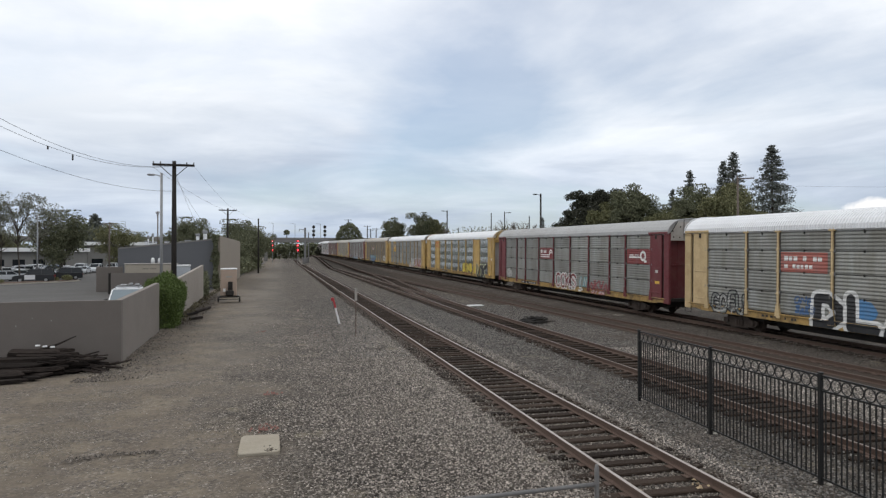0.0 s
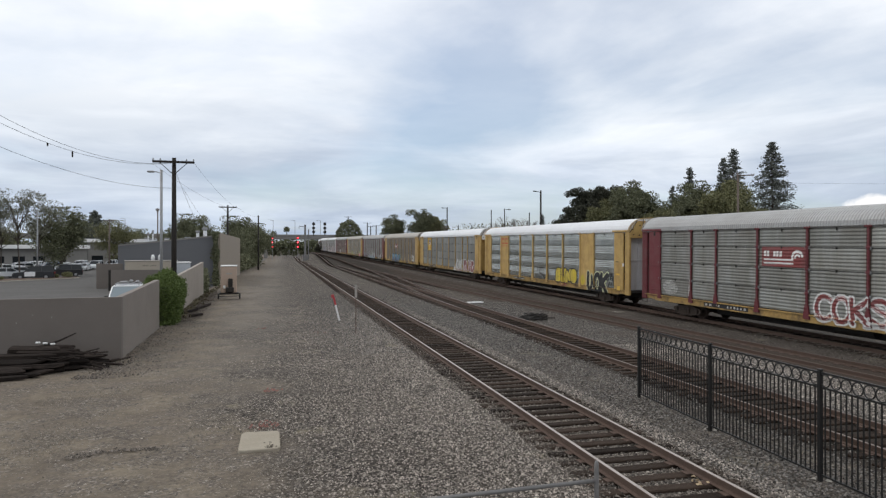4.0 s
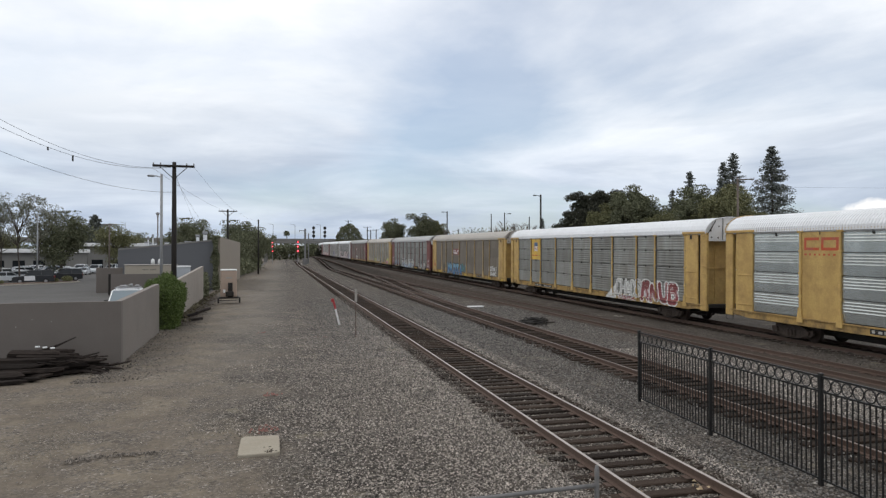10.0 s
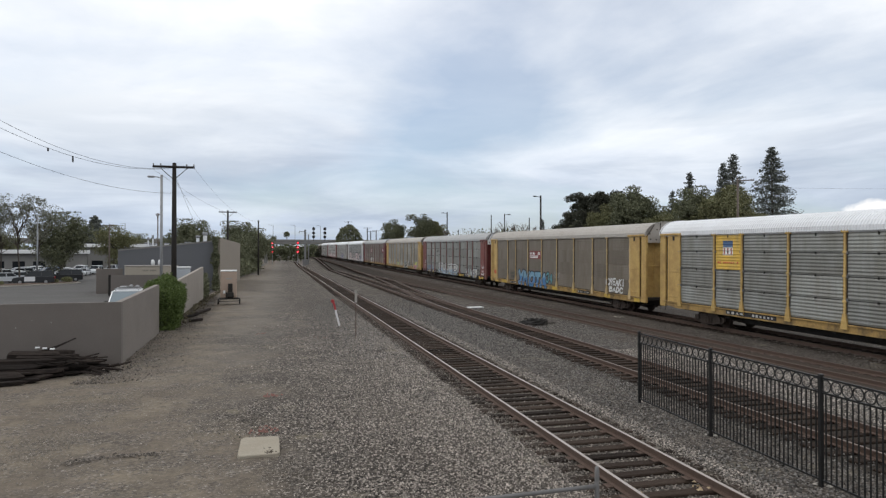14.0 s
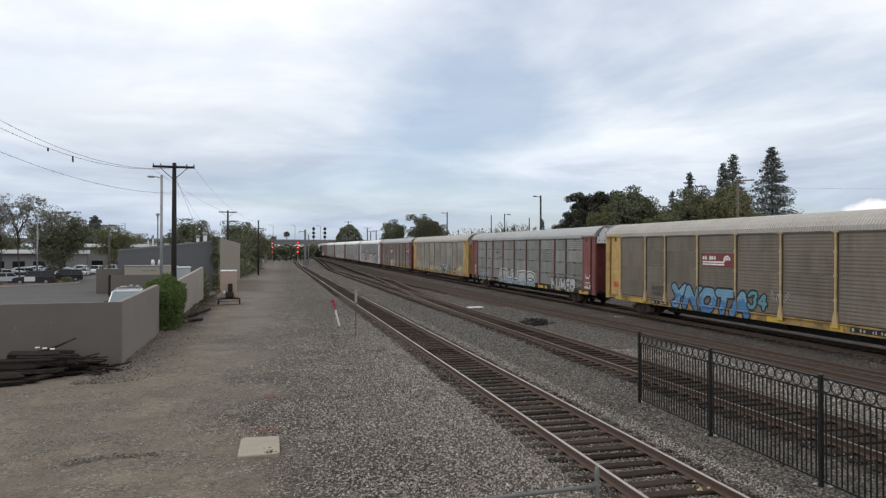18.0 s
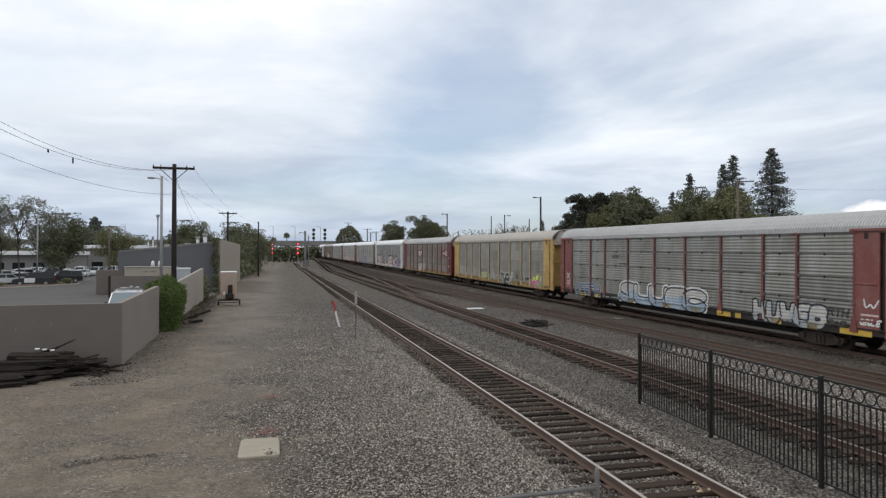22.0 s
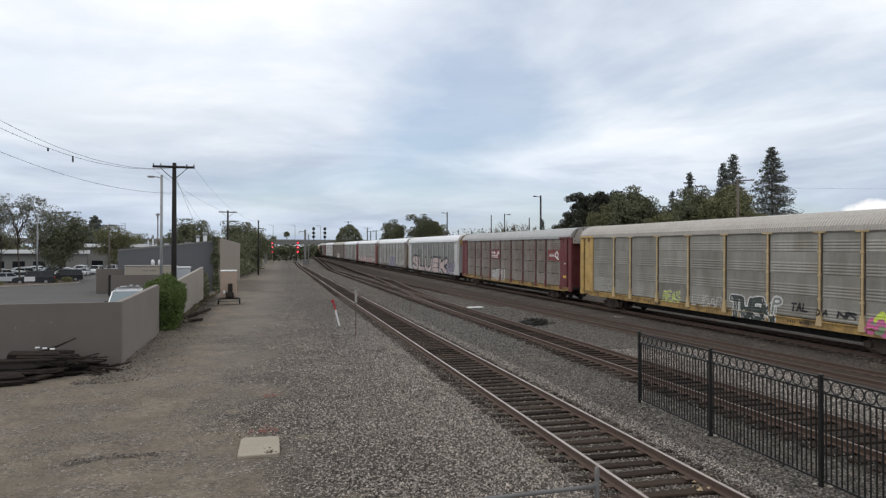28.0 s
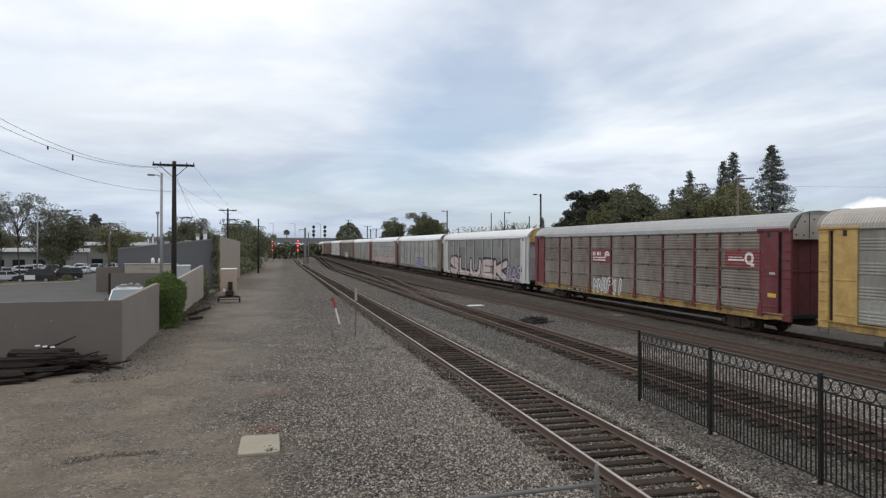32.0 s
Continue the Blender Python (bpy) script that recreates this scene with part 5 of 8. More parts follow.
        for k in sorted(shapes, key=lambda q: -len(shapes[q][1])):
            v, f = shapes[k]
            me = bpy.data.meshes.new("paint")
            me.from_pydata(v, [], f)
            me.materials.append(PAINT[self.cols[k]])
            ob = part(name if holder is parent else "paint_layer", me, None, holder or CARS[self.n], label if holder is parent else "")
            ob["kind"] = "stuff"
            holder = ob if holder is parent else holder
        return holder


def number_stencil(n, y0, y1, seed, z=0.86, h=0.13, back=True):
    """A worn stencilled number on the sill, as bars."""
    m = Mural(n, y0 + 0.1, y1 - 0.1, z - 0.05, z + h + 0.05, 0.02)
    if back:
        m.rect(y0 + 0.08, y1 - 0.08, z - 0.04, z + h + 0.04, "black")
    gap = (y0 - y1) * 0.42
    m.bars(y0, y0 - gap, z, z + h, "stencil" if back else "black", 4, seed, 0.42)
    m.bars(y0 - gap * 1.3, y1, z, z + h, "stencil" if back else "black", 6, seed + 1, 0.42)
    m.wear(0.12, seed).put("worn stencilled number", "number_stencil")


def rail_logo(n, y0, y1, z0, z1, round_mark):
    m = Mural(n, y0 + 0.04, y1 - 0.04, z0 - 0.02, z1 + 0.02, 0.02)
    m.rect(y0, y1, z0, z1, "panel_maroon")
    h, L = z1 - z0, y1 - y0
    if round_mark:
        m.ring(y0 + L * 0.70, z0 + h * 0.54, h * 0.26, h * 0.17, "sign_white")
        m.rect(y0 + L * 0.10, y0 + L * 0.56, z0 + h * 0.40, z0 + h * 0.50, "sign_white")
        m.bars(y0 + L * 0.12, y0 + L * 0.52, z0 + h * 0.55, z0 + h * 0.64, "sign_white", 11, 4, 0.35)
        m.rect(y0 + L * 0.74, y0 + L * 0.84, z0 + h * 0.10, z0 + h * 0.26, "sign_white")
    else:
        m.ring(y0 + L * 0.80, z0 + h * 0.48, h * 0.30, h * 0.13, "sign_white", 0, 200)
        m.ring(y0 + L * 0.80, z0 + h * 0.48, h * 0.13, h * 0.10, "sign_white", 0, 200)
        m.rect(y0 + L * 0.05, y0 + L * 0.72, z0 + h * 0.30, z0 + h * 0.40, "sign_white")
        m.rect(y0 + L * 0.05, y0 + L * 0.72, z0 + h * 0.13, z0 + h * 0.22, "sign_white")
        m.bars(y0 + L * 0.05, y0 + L * 0.56, z0 + h * 0.52, z0 + h * 0.80, "sign_white", 7, 5, 0.25)
    m.wear(0.05, n + 20).put("maroon logo panel with white marks", "logo_panel")


def sill_marks(n, spots):
    for a, b in spots:
        Mural(n, a, b, 0.78, 1.03, 0.03).rect(a, b, 0.78, 1.03, "sill_yellow").wear(0.1, int(a * 7) % 50).put("bright yellow patch on the sill", "sill_patch")


def paint_the_cars():
    # red logo panel, a black throw-up with white edges and an outlined tag
    m = Mural(-2, 7.0, 4.4, 2.95, 3.9, 0.02).rect(6.93, 4.49, 2.99, 3.85, "panel_red")
    m.bars(6.75, 4.72, 3.48, 3.69, "sign_white", 8, 1, 0.25).bars(6.75, 5.2, 3.14, 3.33, "sign_white", 7, 2, 0.25)
    m.wear(0.04, 3).put("red logo panel with white lettering bars", "logo_panel")
    m = Mural(-2, 5.7, -0.6, 0.765, 2.45)
    m.blob(3.0, 1.65, 0.75, 0.42, "blue", 2).blob(0.9, 1.6, 0.6, 0.4, "blue", 5)
    m.word("DLA", 5.25, 0.5, 0.72, 2.25, "black", "white", None, 0.2, 0.1, 0, 3, 0, 0.05, tight=0.92).wear(0.03, 3).put()
    Mural(-2, 11.75, 8.9, 0.77, 2.0).word("GOEU", 11.5, 9.15, 0.85, 1.85, "grey", "black", None, 0.06, 0.05, 0, 4, 2, 0.0, shine="stencil", bounce=0.1).word("ga", 11.3, 9.3, 0.8, 1.1, "stencil", None, None, 0.03, 0, 0, 8).wear(0.2, 4).put()
    Mural(-2, 6.35, 4.95, 1.15, 2.05).word("ONE", 6.2, 5.2, 1.62, 1.98, "navy", None, None, 0.03, seed=5).word("SAKS", 6.15, 5.1, 1.2, 1.6, "navy", None, None, 0.04, seed=6).wear(0.15, 5).put()
    number_stencil(-2, 8.05, 5.6, 6, 0.86, 0.12, False)
    # the maroon cars
    rail_logo(-1, 4.0, 1.45, 3.05, 3.95, False)
    rail_logo(-1, -9.2, -11.75, 3.0, 3.92, True)
    m = Mural(-1, 1.3, -4.4, 0.765, 2.25)
    m.word("COKS", 1.0, -2.35, 0.95, 2.1, "panel_maroon", "white", None, 0.09, 0.05, 0, 7, 2, 0.0, shine="pink", tight=1.1).word("ae", -2.8, -4.1, 1.2, 1.85, "stencil", "teal", None, 0.06, 0.04, 0, 8)
    m.word("gag", -1.2, -3.5, 0.8, 1.15, "white", None, None, 0.05, seed=3).wear(0.14, 7).put()
    Mural(-1, -4.3, -7.1, 0.77, 1.9).word("NKWA", -4.5, -6.9, 1.0, 1.75, "red", None, None, 0.05, seed=9).word("gage", -4.7, -6.6, 0.8, 1.05, "pink", "red", None, 0.05, 0.04, seed=2).wear(0.38, 9).put()
    Mural(-1, 12.0, 8.6, 1.1, 2.2).blob(10.9, 1.6, 0.7, 0.4, "stencil", 3).word("a", 9.4, 8.8, 1.2, 2.1, "stencil", None, None, 0.04, seed=2).wear(0.5, 3).put()
    Mural(-1, -12.1, -13.0, 1.4, 3.1, 0.02).rect(-12.3, -12.75, 1.9, 2.06, "panel_yellow").rect(-12.35, -12.6, 2.55, 2.7, "stencil").put("small yellow notice on the end door", "notice")
    number_stencil(-1, 7.9, 4.9, 3)
    # the yellow car with bright panels
    m = Mural(0, 9.0, 7.05, 3.7, 4.6, 0.02)
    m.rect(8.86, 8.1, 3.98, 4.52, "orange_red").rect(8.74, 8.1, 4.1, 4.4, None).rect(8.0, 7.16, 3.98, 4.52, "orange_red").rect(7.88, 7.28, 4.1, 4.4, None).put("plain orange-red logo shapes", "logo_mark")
    Mural(0, 9.0, 7.05, 3.65, 3.9, 0.02).bars(8.84, 7.2, 3.76, 3.86, "orange_red", 7, 9, 0.5).put("row of orange-red bars", "logo_mark")
    Mural(0, 1.0, -2.3, 1.0, 2.25).word("TEUI", 0.85, -2.1, 1.15, 2.12, "olive", None, None, 0.024, seed=10, bounce=0.1).word("ga", 0.2, -1.4, 1.2, 1.6, "olive", None, None, 0.03, seed=1).wear(0.12, 10).put()
    m = Mural(0, -2.9, -6.9, 0.765, 2.25)
    m.word("BUNG", -3.15, -6.45, 1.08, 2.16, "yellow", "black", None, 0.2, 0.045, 0, 11, 2, 0.0, shine="olive", bounce=0.03, tight=1.2).word("UX", -3.9, -4.9, 0.8, 1.1, "red", None, None, 0.03, seed=4).wear(0.05, 11).put()
    m = Mural(0, -7.0, -11.84, 0.765, 2.3)
    m.blob(-7.5, 1.45, 0.3, 0.4, "yellow", 3).word("hOK", -8.2, -10.95, 0.6, 2.08, "black", "black", "cream", 0.13, 0.03, 0.055, 12, 2, 0.0, tight=1.1, bounce=0.02)
    m.word("RTH", -10.85, -11.8, 1.58, 2.05, "black", None, None, 0.04, seed=13, soft=0).word("acb", -11.0, -11.75, 1.2, 1.5, "black", None, None, 0.035, seed=14).wear(0.02, 12).put()
    number_stencil(0, 5.7, 3.3, 15)
    Mural(0, -12.0, -13.5, 0.9, 3.0, 0.02).rect(-12.85, -13.05, 2.6, 2.8, "sign_white").rect(-12.05, -12.5, 2.0, 2.12, "panel_yellow").rect(-12.2, -12.6, 1.02, 1.3, "panel_yellow").bars(-12.0, -12.5, 2.85, 2.9, "olive", 6, 4).put("small notices on the end", "notice")
    # grey and yellow car with the shield
    m = Mural(1, 9.1, 6.9, 2.95, 4.85, 0.02).rect(8.97, 7.09, 3.02, 4.82, "panel_yellow")
    m.rect(8.42, 7.72, 3.75, 4.42, "sign_white").rect(8.42, 7.72, 4.16, 4.48, "navy")
    for k in range(3):
        m.rect(8.36 - k * 0.24, 8.25 - k * 0.24, 3.8, 4.12, "panel_red")
    m.bars(8.8, 7.3, 3.34, 3.44, "orange_red", 11, 3).put("yellow logo panel with a red, white and blue shield", "logo_panel")
    m = Mural(1, -3.1, -7.8, 0.765, 2.25)
    m.lay((m.Y < -3.4) & (m.Y > -4.75) & (m.Z < 0.78 + (-3.4 - m.Y) * 0.72), "white")
    m.word("CHADS", -4.75, -7.55, 1.0, 2.1, "stencil", "white", None, 0.05, 0.045, 0, 16, 1, 0.05, tight=1.08).word("NSRA", -5.1, -7.0, 0.77, 1.05, "red", "white", None, 0.035, 0.03, seed=6).wear(0.22, 16).put()
    Mural(1, -7.5, -11.6, 0.765, 2.3).word("RNUB", -7.65, -11.2, 0.86, 2.12, "red", "white", None, 0.15, 0.055, 0, 17, 1, 0.0, top="panel_maroon", shine="pink", tight=1.1).wear(0.13, 17).put()
    number_stencil(1, 8.1, 5.0, 18)
    # brown car with the blue piece
    rail_logo(2, 3.97, 1.55, 3.15, 3.84, False)
    m = Mural(2, 6.8, -0.9, 0.765, 2.35)
    m.word("YNOTA", 6.5, 0.45, 0.78, 2.12, "blue", "ink", None, 0.2, 0.06, 0, 19, 0, 0.18, top="azure", shine="sky", tight=1.12, bounce=0.05)
    m.word("34", 0.62, -0.62, 1.2, 2.05, "teal", "ink", None, 0.08, 0.05, 0, 20, 1, 0.1).wear(0.03, 19).put()
    Mural(2, 8.6, 7.1, 1.2, 2.0).word("KACEB", 8.4, 7.25, 1.62, 1.9, "olive", None, None, 0.02, seed=3).word("TEARS", 8.4, 7.3, 1.3, 1.58, "olive", None, None, 0.02, seed=4).wear(0.3, 4).put()
    Mural(2, -0.6, -2.1, 1.6, 2.3).word("bac", -0.75, -1.9, 1.75, 2.15, "olive", "stencil", None, 0.03, 0.02, seed=5).wear(0.4, 4).put()
    Mural(2, -8.8, -11.4, 1.0, 2.3).word("CREAK!", -9.0, -11.2, 1.62, 2.12, "white", None, None, 0.035, seed=21).word("BADC", -9.3, -11.0, 1.15, 1.58, "white", None, None, 0.04, seed=22).wear(0.15, 21).put()
    sill_marks(2, ((12.4, 11.6), (10.6, 9.3), (-0.6, -1.6), (-4.0, -4.6), (-8.7, -9.4), (-12.3, -12.9)))
    number_stencil(2, -5.0, -6.6, 23)
    number_stencil(2, 8.4, 6.9, 24)
    Mural(2, 12.7, 11.9, 1.3, 2.1).word("URO", 12.6, 12.0, 1.55, 1.95, "orange_red", None, None, 0.03, seed=7).wear(0.15, 3).put()
    # faded red car with two pale blue pieces
    m = Mural(3, 5.4, -3.4, 0.765, 2.2)
    m.word("SLUEC", 5.0, -3.0, 0.80, 1.98, "sky", "ink", "white", 0.2, 0.05, 0.09, 25, 2, 0.0, top="stencil", shine="white", tight=1.2, bounce=0.06).wear(0.13, 25).put()
    m = Mural(3, -6.2, -11.7, 0.765, 2.0)
    m.word("HUWEB", -6.55, -10.55, 0.80, 1.78, "stencil", "ink", None, 0.14, 0.05, 0, 26, 2, 0.0, shine="azure", tight=1.12, bounce=0.03).word("RTH", -10.6, -11.6, 1.4, 1.8, "olive", None, None, 0.03, seed=27, soft=0).word("CAB", -10.6, -11.5, 1.05, 1.32, "olive", None, None, 0.025, seed=28).wear(0.08, 26).put()
    Mural(3, 6.4, 4.3, 3.0, 4.0, 0.02).rect(6.15, 5.3, 3.55, 3.62, "olive").rect(6.15, 5.3, 3.68, 3.72, "olive").rect(5.25, 4.98, 3.42, 3.84, "grey").rect(4.9, 4.62, 3.42, 3.84, "grey").bars(5.3, 4.45, 3.12, 3.22, "olive", 9, 4).wear(0.2, 6).put("plain dark logo shape", "logo_mark")
    Mural(3, 11.6, 7.5, 0.765, 1.95).word("DEEPH", 11.2, 7.75, 0.88, 1.72, "navy", "stencil", None, 0.06, 0.03, 0, 28, 2, 0.0, tight=1.12).wear(0.22, 28).put()
    Mural(3, 12.9, 11.86, 1.2, 2.4).word("X", 12.6, 12.1, 1.85, 2.3, "white", None, None, 0.03, seed=2).word("GE", 12.6, 12.0, 1.3, 1.8, "pink", None, None, 0.03, seed=3).wear(0.25, 3).put()
    Mural(3, -12.0, -13.1, 1.1, 2.6).word("W", -12.2, -12.9, 1.8, 2.25, "white", None, None, 0.025, seed=29).word("ORLE", -12.1, -13.0, 1.2, 1.48, "white", None, None, 0.03, seed=30).rect(-12.15, -12.9, 1.58, 1.64, "pink").wear(0.15, 8).put()
    sill_marks(3, ((10.6, 9.6), (8.3, 7.9), (4.2, 3.6), (0.6, -0.2), (-2.0, -2.7), (-4.0, -5.0), (-5.3, -5.7), (-7.6, -8.2), (-9.6, -10.1), (-11.2, -12.6)))
    number_stencil(3, 7.35, 5.2, 29)
    # grey and yellow car with many small tags
    m = Mural(4, -1.4, -5.4, 0.765, 2.0)
    m.word("TWEM", -1.85, -4.6, 0.62, 1.78, "pine", "black", "white", 0.10, 0.03, 0.045, 33, 2, 0.0, shine="stencil", tight=1.15).word("P", -4.5, -5.05, 1.05, 1.88, "grey", "white", None, 0.05, 0.05, seed=6).wear(0.07, 33).put()
    Mural(4, -5.4, -9.0, 1.1, 1.9).word("TAL", -5.55, -6.5, 1.36, 1.76, "black", None, None, 0.03, seed=34, soft=0).word("DA", -6.9, -7.5, 1.3, 1.6, "black", None, None, 0.03, seed=35, soft=0).word("NR", -7.9, -8.8, 1.3, 1.6, "black", None, None, 0.03, seed=36, soft=0).wear(0.1, 8).put()
    Mural(4, 4.0, 1.9, 0.95, 1.85).word("REAS", 3.7, 2.1, 1.08, 1.72, "lime", "stencil", None, 0.045, 0.03, 0, 31, 1, 0.05).wear(0.62, 31).put()
    Mural(4, 1.4, -1.5, 0.85, 1.9).word("LUBAR", 1.15, -1.25, 1.08, 1.7, "stencil", None, None, 0.03, seed=32).wear(0.5, 32).put()
    Mural(4, 11.6, 9.2, 1.1, 2.2).word("ERO", 11.4, 9.4, 1.6, 2.1, "stencil", None, None, 0.02, seed=37).word("CUNUN", 11.4, 9.4, 1.2, 1.55, "stencil", None, None, 0.02, seed=38).wear(0.55, 37).put()
    Mural(4, -8.9, -11.84, 0.765, 2.0).blob(-10.2, 1.12, 0.62, 0.32, "magenta", 4).word("EB", -9.2, -10.0, 0.85, 1.5, "magenta", None, None, 0.07, seed=36).word("AFI", -9.5, -11.5, 1.32, 1.85, "lime", None, None, 0.075, seed=37, tight=0.9).word("gage", -9.6, -11.4, 0.85, 1.2, "green", None, None, 0.05, seed=38).wear(0.12, 36).put()
    number_stencil(4, 5.6, 3.6, 38, 0.86, 0.12, False)
    number_stencil(4, -5.4, -6.6, 39, 0.86, 0.12, False)
    # weathered maroon car
    rail_logo(5, 3.96, 1.42, 3.0, 3.9, False)
    rail_logo(5, -9.42, -11.8, 3.07, 3.93, True)
    Mural(5, 4.0, -0.3, 0.765, 2.1).word("MNIPII", 3.7, 0.0, 1.02, 1.95, None, "white", None, 0.05, 0.06, 0, 39, 1, 0.1, hollow=True, tight=1.05, drips=3).wear(0.08, 39).put()
    Mural(5, -12.1, -13.0, 1.4, 3.4, 0.02).rect(-12.3, -12.8, 1.8, 1.98, "panel_yellow").rect(-12.4, -12.75, 2.85, 2.95, "stencil").put("small yellow notice on the end door", "notice")
    number_stencil(5, 7.9, 4.9, 4)
    # silver car with big pale pink letters, and tags on the far ones
    m = Mural(6, 11.6, -12.4, 0.765, 3.0, 0.045)
    m.word("SLUEK", 10.8, -8.6, 0.72, 2.8, "pink", "ink", None, 0.30, 0.15, 0, 40, 1, 0.0, shine="white", tight=0.95, bounce=0.05, drips=5).word("BAS", -8.3, -12.0, 0.8, 2.3, "lilac", "ink", None, 0.13, 0.07, 0, 41).wear(0.06, 40).put()
    Mural(7, 1.3, -5.6, 0.77, 2.6, 0.045).word("OC", 0.8, -3.6, 0.85, 2.35, "lilac", "navy", None, 0.22, 0.08, 0, 42).wear(0.2, 42).put()
    Mural(7, -7.5, -11.6, 0.9, 2.4, 0.045).word("DAN", -7.8, -11.2, 1.0, 2.2, "stencil", None, None, 0.1, seed=45).wear(0.3, 45).put()
    Mural(8, 9.0, -9.0, 0.8, 2.3, 0.05).word("EGBUAD", 8.6, -8.6, 0.85, 2.1, "pink", "red", None, 0.2, 0.05, seed=46).wear(0.35, 46).put()
    Mural(10, 3.6, -4.8, 0.8, 2.4, 0.05).word("EBGA", 3.2, -4.4, 0.9, 2.2, "pink", "white", None, 0.18, 0.08, seed=43).wear(0.15, 43).put()
    Mural(9, -1.8, -7.8, 0.8, 2.4, 0.05).word("GAB", -2.2, -7.4, 0.9, 2.2, "grey", None, None, 0.15, seed=44).wear(0.2, 44).put()


paint_the_cars()

# ---- trees and plants ----


def leaf_material(name, color, var=0.35):
    m = material(name, color, 0.75, 0, 0.12, 3.0, 0.25, 0.0, tuple(c * 0.6 for c in color), 0.5, random=var, island=True)
    b = m.node_tree.nodes["Principled BSDF"]
    b.inputs["Specular IOR Level"].default_value = 0.25
    return m


LEAF = {
    "oak": leaf_material("dark_oak_leaves", (0.15, 0.156, 0.093)), "olive": leaf_material("olive_leaves", (0.172, 0.17, 0.085)),
    "pine": leaf_material("grey_pine_needles", (0.148, 0.157, 0.138)), "euc": leaf_material("grey_green_leaves", (0.19, 0.19, 0.145)),
    "hedge": leaf_material("fresh_hedge_leaves", (0.105, 0.145, 0.042)), "weed": leaf_material("dry_weeds", (0.12, 0.105, 0.065)),
    "deep": leaf_material("blackish_leaves", (0.062, 0.064, 0.045)),
}


def leaf_cards(rs, points, size, flat=0.0):
    """Bent leaf sprays at the points, as one mesh's verts and faces."""
    n = len(points)
    a = rs.normal(size=(n, 3))
    a[:, 2] *= 1 - flat
    a /= np.linalg.norm(a, axis=1)[:, None]
    b = np.cross(a, rs.normal(size=(n, 3)))
    b /= np.linalg.norm(b, axis=1)[:, None]
    s = (size * rs.uniform(0.5, 1.3, n))[:, None]
    c = np.cross(a, b) * s * 0.25
    v = np.empty((n, 4, 3))
    v[:, 0], v[:, 1], v[:, 2], v[:, 3] = points - a * s, points - b * s * 0.55 + c, points + a * s, points + b * s * 0.6 + c
    base = np.arange(n)[:, None] * 4
    f = np.concatenate([base + np.array([[0, 1, 2]]), base + np.array([[0, 2, 3]])])
    return v.reshape(-1, 3), f


def quick_mesh(name, v, f, mat):
    me = bpy.data.meshes.new(name)
    me.from_pydata(v.tolist(), [], f.tolist())
    me.materials.append(mat)
    return me


def broadleaf_meshes(seed, height, spread_, leaf, leaves=2600, gap=0.0, low=0.25, size=0.3, girth=1.0, count=13):
    """A trunk with limbs, and a crown of clumps of leaves on the ends of its twigs."""
    rs, rnd = np.random.RandomState(seed), random.Random(seed)
    wood = Shape()
    lean = Vector((rnd.uniform(-0.4, 0.4), rnd.uniform(-0.4, 0.4), 0))
    fork = height * max(low, 0.04)
    wood.tube([(0, 0, -0.3), lean * 0.3 + Vector((0, 0, fork * 0.5)), lean + Vector((0, 0, fork)), lean * 1.3 + Vector((0, 0, height * 0.72))],
              [height * k * girth for k in (0.021, 0.016, 0.013, 0.005)], 8)
    tips = []
    for i in range(count):
        a = i * 2.4 + rnd.uniform(-0.4, 0.4)
        z0 = rnd.uniform(fork, height * 0.6)
        reach = spread_ * rnd.uniform(0.45, 1.0)
        z1 = min(height * 0.95, z0 + rnd.uniform(0.12, 0.42) * height)
        p0 = lean * (z0 / height + 0.3) + Vector((0, 0, z0))
        p2 = Vector((math.cos(a) * reach, math.sin(a) * reach, z1)) + lean
        p1 = (p0 + p2) / 2 + Vector((rnd.uniform(-0.4, 0.4), rnd.uniform(-0.4, 0.4), -0.25))
        wood.tube([p0, p1, p2], [height * k * girth for k in (0.011, 0.007, 0.002)], 5)
        tips += [p2, p1 * 0.35 + p2 * 0.65]
    tips += [lean * 1.3 + Vector((0, 0, height * 0.86)), lean + Vector((0.5, 0.2, height * 0.75))]
    pts = []
    for t in tips:
        if rnd.random() < gap:
            continue
        r = spread_ * rnd.uniform(0.42, 0.60) * (1 - 0.45 * gap)
        for _ in range(3):
            c = np.array(t) + rs.normal(size=3) * r * 0.45
            k = int(leaves / (len(tips) * 3))
            d = rs.normal(size=(k, 3))
            d /= np.linalg.norm(d, axis=1)[:, None]
            q = c + d * (r * 0.72 * rs.uniform(0.25, 1, k) ** 0.5)[:, None] * np.array([1, 1, 0.78])
            pts.append(q)
    pts = np.concatenate(pts)
    pts[:, 2] = np.clip(pts[:, 2], height * 0.07 + 0.4, height * 1.03)
    v, f = leaf_cards(rs, pts, size)
    return wood.mesh("trunk", MAT["bark"], True), quick_mesh("crown", v, f, LEAF[leaf])


